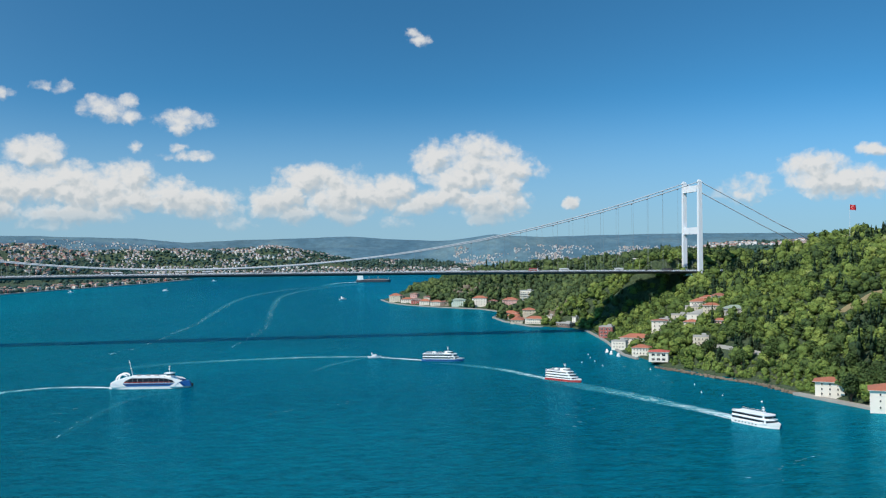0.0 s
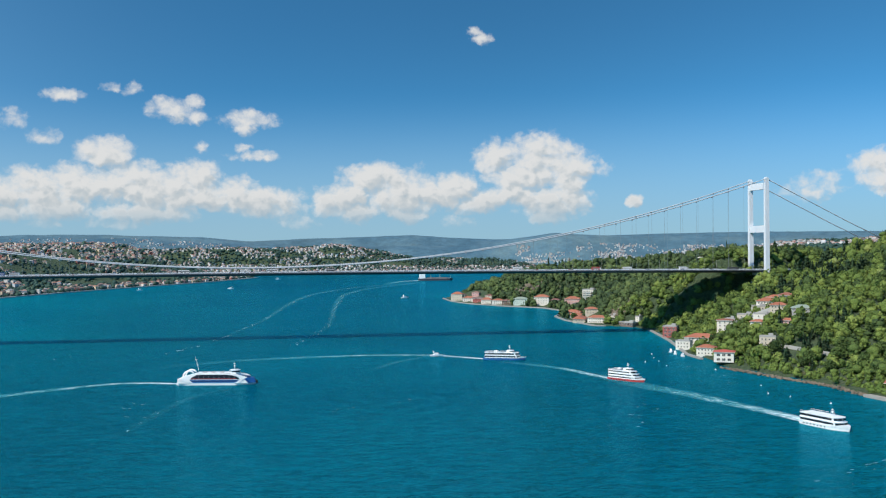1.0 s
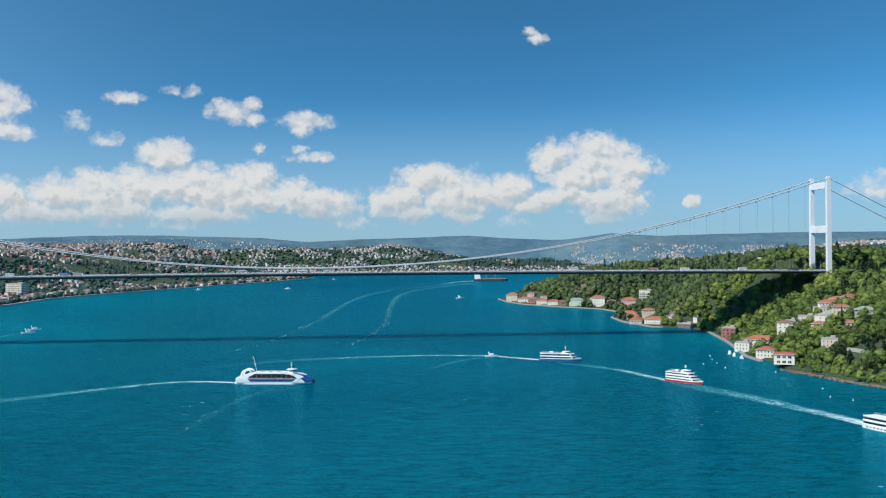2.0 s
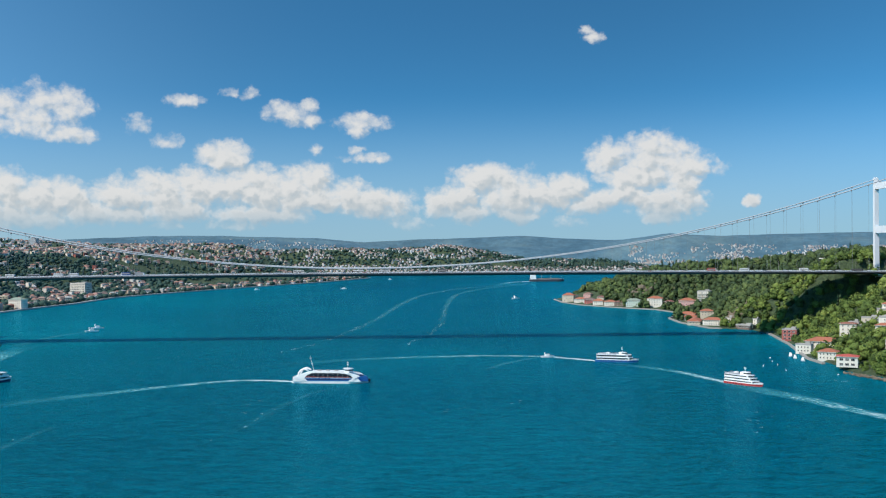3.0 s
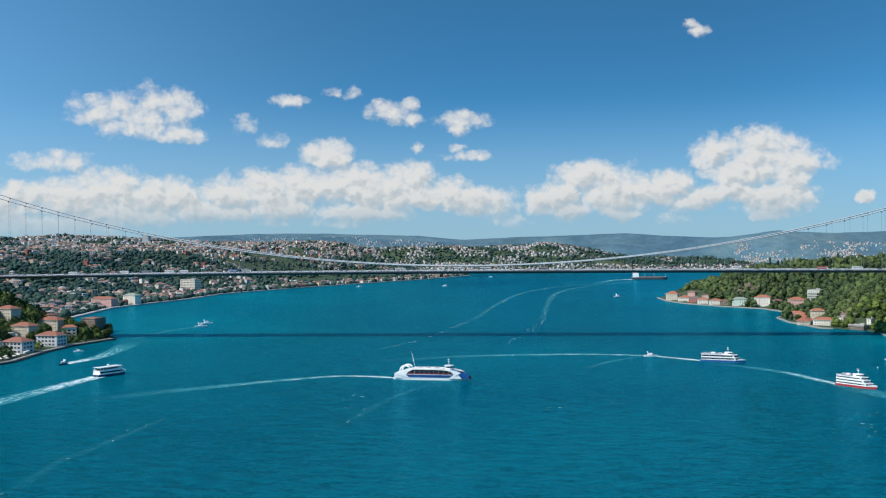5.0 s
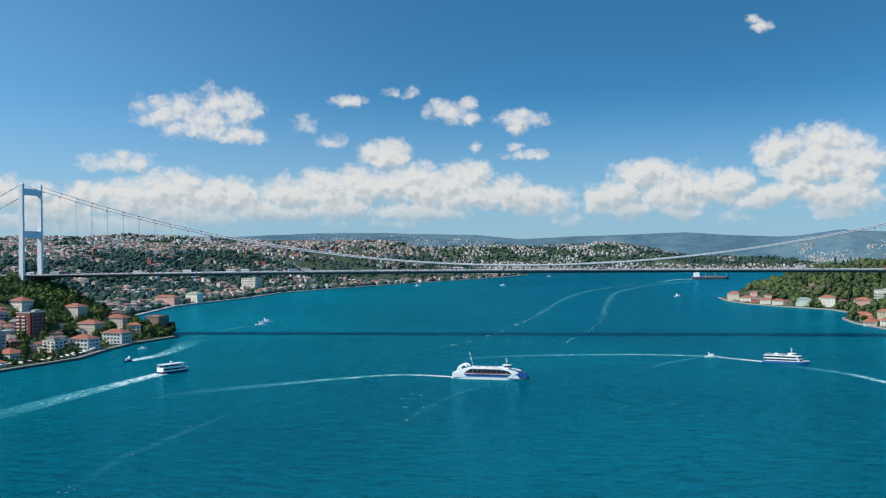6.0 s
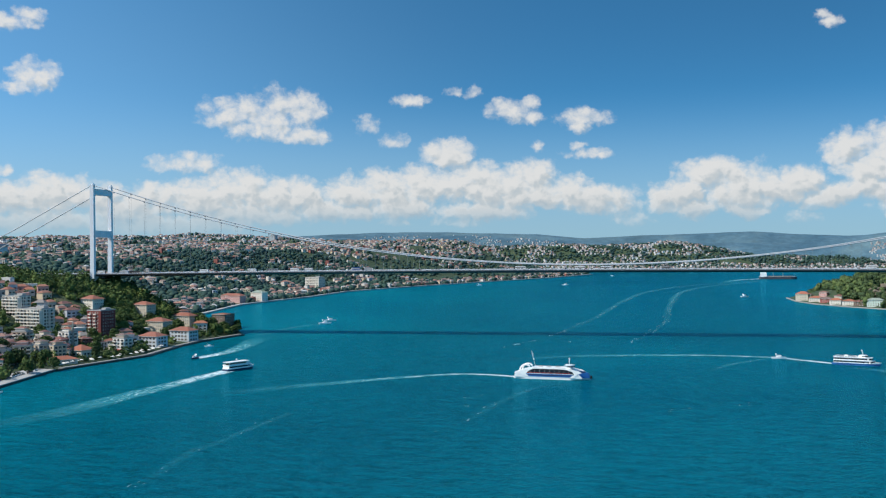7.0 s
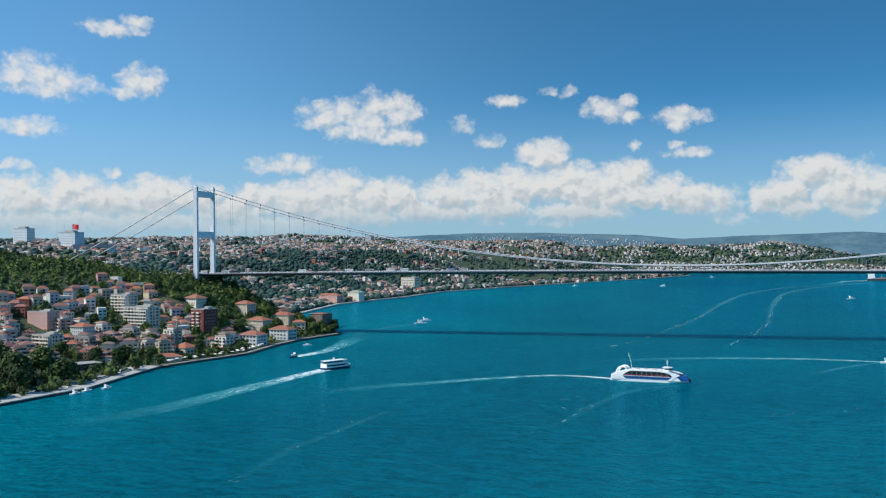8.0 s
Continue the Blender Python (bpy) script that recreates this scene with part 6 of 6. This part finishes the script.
def oval_ferry(m):
    """The large ferry: white swept sides, a long dark open gallery over a blue band, a blue bow and an arched stern."""
    L, B = 55.0, 12.0
    boat = thing("ferry", m, "large white and blue ferry with a long dark side gallery", "ferry", "ferries on the strait")
    o = hull_outline(L, B, 0.24, 0.8)
    Build().outline(scaled(o, 0.95, 0.9, -0.6), -1.3, 2.0, 0, 1.05).part("hull", M_HULL_WHITE, boat, "white lower hull")
    Build().outline(scaled(o, 0.95, 0.92, -0.6), -0.1, 0.45, 0, 1.005).part("waterline", M_HULL_NAVY, boat, "dark waterline band")
    body = [(-26.8, 2.02), (22, 2.02), (20.5, 3.6), (17.5, 6.0), (14, 7.9), (9, 8.5), (-8, 8.7), (-16, 8.3), (-20.5, 7.2), (-24.0, 6.0), (-26.8, 5.2)]
    side_plate(body, -5.7, 5.7).part("upper_body", M_HULL_WHITE, boat, "white swept upper body")
    post = Build().box(0, 0, 0, 0.16, 0.2, 2.9).mesh("gallery_post", [M_GREY])
    seats = Build().box(0, 0, 0, 1.5, 0.14, 0.4).mesh("seat_row", [M_HULL_RED])
    door = Build().tube([(0, -0.12, 0), (0, 0.12, 0)], 0.85, 14).mesh("emblem", [M_BLUEWALL])
    for sy in (-1, 1):
        def plate(name, pts, mat, y0, y1, text=""):
            lo, hi = sorted((sy * y0, sy * y1))
            return side_plate(pts, lo, hi).part(name, mat, boat, text)
        gallery = plate("dark_gallery", [(-20.6, 4.75), (-18.6, 6.5), (-15.6, 7.75), (-12, 8.05), (6, 8.0), (11.0, 7.6), (14.6, 6.4), (16.4, 4.75)], M_NIGHT, 5.72, 5.84, "long dark open gallery")
        plate("blue_band", [(-19.6, 4.55), (15.8, 4.55), (14.0, 2.5), (-16.8, 2.5)], M_HULL_BLUE, 5.72, 5.86, "blue band below the gallery")
        plate("navy_band", [(-19.0, 4.0), (15.2, 4.0), (14.6, 3.3), (-18.0, 3.3)], M_HULL_NAVY, 5.87, 5.92)
        plate("swoosh", [(12.4, 2.1), (16.0, 2.1), (18.2, 4.6), (21.6, 6.0), (19.0, 7.2), (13.0, 8.2), (12.4, 7.7), (15.4, 6.4), (16.6, 4.8)], M_HULL_WHITE, 5.88, 6.0, "white swoosh before the bow")
        plate("swoosh", [(-15.6, 2.1), (-20.5, 3.2), (-25.8, 4.4), (-23.6, 5.6), (-20.6, 5.0), (-18.4, 6.6), (-14.6, 8.1), (-13.4, 7.9), (-16.6, 6.4), (-18.6, 4.4)], M_HULL_WHITE, 5.88, 6.0, "white swoosh at the stern")
        plate("rubbing_strip", [(-19.5, 4.78), (15.6, 4.78), (15.6, 4.56), (-19.5, 4.56)], M_HULL_WHITE, 5.86, 5.98)
        for i in range(9):
            shared("gallery_post", post, gallery, -15.5 + i * 3.5, sy * 5.82, 4.8)
        for i in range(15):
            shared("seat_row", seats, gallery, -16.8 + i * 2.1, sy * 5.84, 5.05)
        shared("emblem", door, boat, 18.2, sy * 5.74, 4.6)
    Build().outline([(16, -5.3), (21, -4.6), (26.4, -1.6), (26.4, 1.6), (21, 4.6), (16, 5.3)], 2.05, 5.5, 0, 0.92, (-0.8, 0)).part("bow_house", M_HULL_BLUE, boat, "blue sloping bow house")
    Build().outline([(17, -4.3), (20.6, -3.6), (23.0, -1.4), (23.0, 1.4), (20.6, 3.6), (17, 4.3)], 5.52, 6.5, 0, 0.85, (-0.8, 0)).part("bow_visor", M_HULL_NAVY, boat, "dark glazed bow visor")
    Build().outline([(18.5, -3.6), (23.6, -2.0), (25.4, 0), (23.6, 2.0), (18.5, 3.6)], 4.6, 4.9, 0, 1.02).part("bow_trim", M_HULL_WHITE, boat)
    Build().tube([(27.0, 0, 1.6), (27.0, 0, 3.6)], 0.7, 8).part("bow_fender", M_TYRE, boat)
    Build().outline([(-14, -4.9), (8, -4.9), (10, 0), (8, 4.9), (-14, 4.9)], 8.72, 8.95).part("roof_deck", M_HULL_WHITE, boat, "white roof deck")
    for x in (-9, -3, 3):
        Build().box(x, 0, 8.97, 2.6, 3.0, 0.6, 0, 0.9).part("roof_vent", M_GREY, boat)
    Build().outline([(9.4, -3.0), (13.0, -3.0), (15.0, -1.4), (15.0, 1.4), (13.0, 3.0), (9.4, 3.0)], 8.2, 10.6, 0, 0.9).part("wheelhouse", M_HULL_WHITE, boat)
    Build().outline([(10.4, -2.95), (13.1, -2.95), (15.1, -1.4), (15.1, 1.4), (13.1, 2.95), (10.4, 2.95)], 9.3, 10.1, 0, 0.965).part("wheelhouse_window", M_NIGHT, boat)
    Build().outline([(8.6, -3.6), (13.4, -3.6), (15.8, 0), (13.4, 3.6), (8.6, 3.6)], 10.62, 10.85).part("wheelhouse_roof", M_HULL_WHITE, boat)
    for sy in (-1, 1):
        Build().tube([(-23.5 + 4.4 * (1 - math.cos(a)), sy * 3.6, 5.6 + 4.9 * math.sin(a)) for a in (math.pi * k / 12 for k in range(10))], 0.6, 8).part("stern_arch", M_HULL_WHITE, boat, "white arch over the stern", True)
    mast_parts(boat, -13.0, 8.9, 11.0, -0.24)
    mast_parts(boat, 11.6, 10.85, 5.0)
    return boat


oval_ferry(pose(-14, -336, -0.7, 0, 0, -9))
ferry(pose(212, -227, -0.3, 0, 0, -22), 35, 8.6, 2, "white ferry with a blue hull and two decks", M_HULL_BLUE, M_HULL_BLUE)
ferry(pose(268, -375, -0.5, 0, 0, -57), 30, 7.6, 3, "white three-deck tour ferry with a red hull", M_HULL_RED, M_HULL_RED)
ferry(pose(308, -571, 0, 0, 0, -74), 31, 8.8, 2, "all-white two-deck tour ferry with a plain white roof", M_HULL_WHITE, plain_roof=True)
ferry(pose(-258, -312, 0, 0, 0, 62), 28, 8.0, 2, "white two-deck tour boat with an open roofed top deck", M_HULL_NAVY, open_top=True)



def motor_boat(m, L, label, dark=False):
    boat = thing("motor_boat", m, label, "boat")
    o = hull_outline(L, L * 0.32, 0.45, 0.9)
    Build().outline(scaled(o, 0.9, 0.8), -0.4, L * 0.11, 0, 1.12).part("hull", M_HULL_NAVY if dark else M_HULL_WHITE, boat)
    Build().outline([(-L * 0.2, -L * 0.12), (L * 0.12, -L * 0.11), (L * 0.2, 0), (L * 0.12, L * 0.11), (-L * 0.2, L * 0.12)], L * 0.11, L * 0.24, 0, 0.8).part("cabin", M_HULL_WHITE, boat)
    Build().box(L * 0.12, 0, L * 0.15, L * 0.1, L * 0.18, L * 0.05).part("windscreen", M_GLASS, boat)
    Build().box(-L * 0.22, 0, L * 0.24, L * 0.02, L * 0.2, L * 0.12).part("rail", M_HULL_WHITE, boat)
    return boat


motor_boat(pose(160, -187, 0, 0, 0, 8), 12, "small white launch with a low cabin")
motor_boat(pose(-326, -243, 0, 0, 0, -96), 11, "dark speedboat throwing up a white wake", True)
motor_boat(pose(-330, 150, 0, 0, 0, 30), 16, "white motor yacht far off on the strait")
motor_boat(pose(-338, 199, 0, 0, 0, 30), 16, "white motor yacht sailing beside another")
motor_boat(pose(-357, -140, 0, 0, 0, 20), 9, "small white motor boat off the village")
for x, y, a in ((371, -200, 60), (368, -217, 70), (367, -236, 80), (-379, -470, 88), (-378, -484, 85), (-374, -455, 84)):
    motor_boat(pose(x - (4 if x > 0 else -6), y, 0, 0, 0, a), 9, "small white motor boat moored at the quay")
motor_boat(pose(244, 842, 0, 0, 0, 30), 17, "white motor yacht off the wooded point")
for x, y, a in ((-12, 2145, 20), (-113, 1415, 200), (-319, 1394, 35)):
    motor_boat(pose(x, y, 0, 0, 0, a), 15, "small white motor boat far down the strait")
ship = thing("cargo_ship", pose(441, 1850, 0, 0, 0, -4), "dark-hulled cargo ship with a white superstructure aft", "ship")
Build().outline(hull_outline(98, 16, 0.16), -2, 6.0, 0, 1.02).part("hull", M_SLATE, ship, "dark hull")
Build().outline(scaled(hull_outline(98, 16, 0.16), 1.02, 1.03), 6.02, 7.0).part("bulwark", M_GREY, ship)
house_z = 6.0
for k in range(5):
    Build().box(-38, 0, house_z, 17 - 1.1 * k, 15.5 - 0.6 * k, 3.9).part("deckhouse", M_HULL_WHITE, ship, "white superstructure deck")
    Build().box(-38, 0, house_z + 1.6, 17.1 - 1.1 * k, 12.5 - 0.6 * k, 1.2).part("window_band", M_NIGHT, ship)
    house_z += 4.0
Build().box(-36, 0, house_z, 8, 18, 3.2).part("bridge_wing", M_HULL_WHITE, ship, "white navigating bridge")
Build().box(-31.9, 0, house_z + 1.2, 0.3, 15, 1.2).part("bridge_window", M_NIGHT, ship)
Build().box(-44, 0, 6, 5, 5, 20, 0, 0.85).part("funnel", M_HULL_WHITE, ship)
for i in range(5):
    Build().box(0, 0, 0, 10.5, 13, 2.6).part("hatch_cover", M_BROWN, ship).location = (-20 + i * 12.5, 0, 6)
for i in range(2):
    Build().tube([(0, 0, 0), (0, 0, 12)], 0.7, 8, tip=0.7).part("deck_crane", M_GREY, ship).location = (-13 + i * 26, 0, 6)
mast_parts(ship, 44, 6, 10)
mast_parts(ship, -37, house_z + 3, 6)
rnd = random.Random(77)
for x, y in ((318, -271), (336, -241), (344, -214), (331, -266), (325, -300), (352, -330), (345, -420), (333, -455), (340, -470), (350, -500)):
    buoy = thing("buoy", pose(x, y, 0), "small white mooring buoy on the water", "buoy", "mooring buoys")
    Build().add(*lump(rnd, 0, 0, 0.25, 0.5, 0.9)).part("float", M_HULL_WHITE, buoy)
    Build().tube([(0, 0, 0.6), (0, 0, 1.3)], 0.08, 5).part("ring", M_STEEL, buoy)


def wake(points, w0, w1, label, z=0.05, mat=None):
    """A ribbon of foam on the water from the stern to the tail."""
    pts = [Vector((x, y, 0)) for x, y in points]
    fine = []
    for i in range(len(pts) - 1):
        p0, p1, p2, p3 = pts[max(0, i - 1)], pts[i], pts[i + 1], pts[min(len(pts) - 1, i + 2)]
        n = max(3, int((p2 - p1).length / 8))
        for k in range(n):
            t = k / n
            fine.append(0.5 * ((2 * p1) + (p2 - p0) * t + (2 * p0 - 5 * p1 + 4 * p2 - p3) * t * t + (3 * p1 - p0 - 3 * p2 + p3) * t * t * t))
    fine.append(pts[-1])
    n = len(fine)
    v, uvs = [], []
    for i, p in enumerate(fine):
        t = (fine[min(i + 1, n - 1)] - fine[max(i - 1, 0)]).normalized()
        side = Vector((-t.y, t.x, 0)) * (w0 + (w1 - w0) * i / (n - 1)) / 2
        v += [p - side, p + side]
        uvs += [(i / (n - 1), 0), (i / (n - 1), 1)]
    me = bpy.data.meshes.new("wake")
    me.from_pydata([(q.x, q.y, z) for q in v], [], [(2 * i, 2 * i + 2, 2 * i + 3, 2 * i + 1) for i in range(n - 1)])
    layer = me.uv_layers.new(name="UVMap")
    for lp in me.loops:
        layer.data[lp.index].uv = uvs[lp.vertex_index]
    grid = me.uv_layers.new(name="metres")
    run = [0.0]
    for p, q in zip(fine, fine[1:]):
        run.append(run[-1] + (q - p).length)
    for lp in me.loops:
        i, sd = divmod(lp.vertex_index, 2)
        grid.data[lp.index].uv = (run[i], (sd - 0.5) * (w0 + (w1 - w0) * i / (n - 1)))
    me.materials.append(mat or M_FOAM)
    ob = tagged(new("wake", me), label, "wake", kind="stuff")
    return ob


wake([(-36, -331), (-64, -320), (-88, -320), (-123, -344), (-161, -377), (-198, -412), (-229, -456)], 7, 26, "white foam wake curving behind the large ferry")
wake([(200, -222), (175, -196), (157, -180), (108, -168), (59, -172), (0, -184), (-45, -209), (-90, -238)], 8, 26, "white foam wake behind the blue ferry", 0.06)
wake([(261, -363), (252, -335), (243, -300), (225, -267), (207, -245), (190, -232)], 9, 16, "white foam wake behind the red ferry", 0.07)
wake([(309, -558), (304, -530), (299, -508), (293, -486), (287, -456), (272, -410), (262, -360), (268, -310)], 12, 30, "broad white wake behind the white tour ferry", 0.08)
wake([(-264, -322), (-269, -374), (-275, -431), (-279, -480), (-284, -522), (-295, -560), (-310, -600)], 15, 36, "broad white wake behind the tour boat", 0.09)
wake([(-326, -238), (-321, -213), (-319, -179), (-326, -127), (-336, -63), (-330, -9)], 13, 34, "white wake of the speedboat", 0.10)
wake([(375, 1700), (264, 1523), (154, 1325), (70, 1016), (26, 662), (-2, 305), (-32, 64), (-53, -41), (-75, -118)], 17, 9, "long thin line of foam winding down the strait", 0.11, M_FOAM_THIN)
wake([(370, 1660), (222, 1345), (138, 1003), (99, 521), (83, 221), (61, 54), (37, -62)], 17, 9, "second thin line of foam on the strait", 0.12, M_FOAM_THIN)
wake([(-150, -507), (-155, -566), (-157, -601), (-160, -614), (-154, -666), (-154, -682), (-158, -707)], 7, 6, "faint streak of foam on the water", 0.13, M_FOAM_FAINT)
wake([(7, -362), (-18, -380), (-34, -433), (-47, -512), (-59, -561)], 6, 9, "faint streak of foam off the ferry", 0.14, M_FOAM_FAINT)
wake([(394, 1853), (340, 1800), (300, 1680), (264, 1540)], 26, 30, "white wake behind the cargo ship", 0.17)
wake([(152, -188), (139, -204), (117, -235), (95, -283)], 4, 9, "small wake behind the launch", 0.15, M_FOAM_THIN)
wake([(-337, 148), (-350, 105), (-355, 40), (-349, -44)], 8, 16, "faint wake of the motor yachts", 0.16, M_FOAM_THIN)
for x, y, turn, L in ((-14, -336, -9, 54), (212, -227, -22, 37), (268, -375, -57, 32), (308, -571, -74, 31), (-258, -312, 62, 28)):
    c, sn = math.cos(radians(turn)), math.sin(radians(turn))
    for sy in (-1, 1):
        wake([(x + c * u - sn * v, y + sn * u + c * v) for u, v in ((L * 0.46, 0.5 * sy), (L * 0.2, 0.15 * L * sy), (-L * 0.2, 0.17 * L * sy), (-L * 0.7, 0.24 * L * sy))], 1.6, 3.5, "line of bow foam along a ferry", 0.18 + 0.01 * sy, M_FOAM_THIN)
# flecks of foam
rnd = random.Random(91)
b = Build()
lines = [((345, -300), (332, -420), 9), ((250, -480), (200, -560), 10), ((-20, -60), (40, -30), 8), ((-60, -420), (-40, -520), 8), ((150, -420), (60, -470), 8), ((-120, -60), (-180, -160), 8), ((300, -640), (230, -700), 10)]
for (x0, y0), (x1, y1), n in lines:
    for k in range(n):
        u = rnd.random()
        x, y = x0 + (x1 - x0) * u + rnd.uniform(-7, 7), y0 + (y1 - y0) * u + rnd.uniform(-7, 7)
        a, r = rnd.uniform(-0.5, 0.5), rnd.uniform(0.15, 0.4)
        ring = [(r * rnd.uniform(2.0, 6.0) * math.cos(j * 1.0472), r * rnd.uniform(0.4, 0.9) * math.sin(j * 1.0472)) for j in range(6)]
        b.add([(x + p * math.cos(a) - q * math.sin(a), y + p * math.sin(a) + q * math.cos(a), 0.22) for p, q in ring], [(0, 1, 2, 3, 4, 5)])
TRAILS = [[(200, 1420), (154, 1325), (70, 1016), (26, 662), (-2, 305), (-32, 64), (-53, -41), (-75, -118)], [(180, 1200), (138, 1003), (99, 521), (83, 221), (61, 54), (37, -62)],
          [(-150, -507), (-157, -601), (-154, -682), (-158, -720)], [(-30, -400), (-47, -512), (-59, -561)]]
for trail in TRAILS:
    for (x0, y0), (x1, y1) in zip(trail, trail[1:]):
        long = math.hypot(x1 - x0, y1 - y0)
        a0 = math.atan2(y1 - y0, x1 - x0)
        for k in range(int(long / (6.0 if y0 > -150 else 14.0))):
            u = rnd.random()
            x, y = x0 + (x1 - x0) * u + rnd.gauss(0, 2.2), y0 + (y1 - y0) * u + rnd.gauss(0, 2.2)
            a, r = a0 + rnd.uniform(-0.25, 0.25), rnd.uniform(0.12, 0.34) * (1.0 if y0 > -150 else 0.5)
            ring = [(r * rnd.uniform(6.0, 18.0) * math.cos(j * 1.0472), r * rnd.uniform(0.6, 1.2) * math.sin(j * 1.0472)) for j in range(6)]
            b.add([(x + p * math.cos(a) - q * math.sin(a), y + p * math.sin(a) + q * math.cos(a), 0.22) for p, q in ring], [(0, 1, 2, 3, 4, 5)])
tagged(b.part("foam_flecks", M_FLECK), "scattered white flecks of foam on the waves", "foam", kind="stuff")

# ======== traffic on the bridge and cars on the quay ========


def vehicle(m, L, W, H, kind, label):
    v = thing(kind, m, label, kind)
    if kind == "car":
        Build().box(0, 0, 0.3, L, W, 0.6, 0, 0.96).part("body", M_CAR, v)
        Build().box(-0.1, 0, 0.9, L * 0.55, W * 0.9, 0.55, 0, 0.82).part("cabin", M_GLASS, v)
    else:
        Build().box(-L * 0.05, 0, 0.5, L * 0.9, W, H - 0.5).part("body", M_CAR, v)
        Build().box(L * 0.455, 0, 0.5, L * 0.09, W * 0.95, H * 0.75).part("cab", M_GLASS if kind == "bus" else M_CAR, v)
        Build().box(-L * 0.05, 0, H * 0.5, L * 0.86, W + 0.06, H * 0.25).part("window_band" if kind == "bus" else "stripe", M_GLASS if kind == "bus" else M_GREY, v)
    axle = Build().tube([(0, -W * 0.5 - 0.1, 0), (0, -W * 0.5 + 0.12, 0)], 0.33, 8).tube([(0, W * 0.5 - 0.12, 0), (0, W * 0.5 + 0.1, 0)], 0.33, 8).mesh("wheel_pair", [M_TYRE])
    for sx in (-0.32, 0.32):
        shared("wheel_pair", axle, v, sx * L, 0, 0.34)
    return v


rnd = random.Random(19)
base = {}
SIZES = {"car": (4.4, 1.8, 1.5, "small car in the bridge traffic"), "bus": (12.0, 2.5, 3.2, "long bus in the bridge traffic"), "truck": (9.5, 2.5, 3.6, "box truck in the bridge traffic")}
for lane in (-13.5, -9.8, -6.0, -2.8, 2.8, 6.0, 9.8, 13.5):
    x = -HALF + rnd.uniform(0, 50)
    while x < HALF - 10:
        kind = rnd.choice(("car",) * 16 + ("truck", "bus"))
        m = pose(x, lane, deck_z(x) + 0.06, 0, 0, 0 if lane < 0 else 180)
        if kind in base:
            copy_thing(base[kind], m)
        else:
            L, W, H, text = SIZES[kind]
            base[kind] = vehicle(m, L, W, H, kind, text)
            base[kind]["group"] = "bridge traffic"
        x += rnd.uniform(36, 80)
for y in np.arange(-500, -345, 4.6):
    x = float(np.interp(y, SHORE_L[:, 0], SHORE_L[:, 1])) - (7.5 if rnd.random() < 0.6 else 12.5)
    if rnd.random() < 0.85:
        c = copy_thing(base["car"], pose(x, float(y), 1.92, 0, 0, rnd.uniform(70, 100)))
        tagged(c, "parked car beside the village quay", "car", "parked cars")
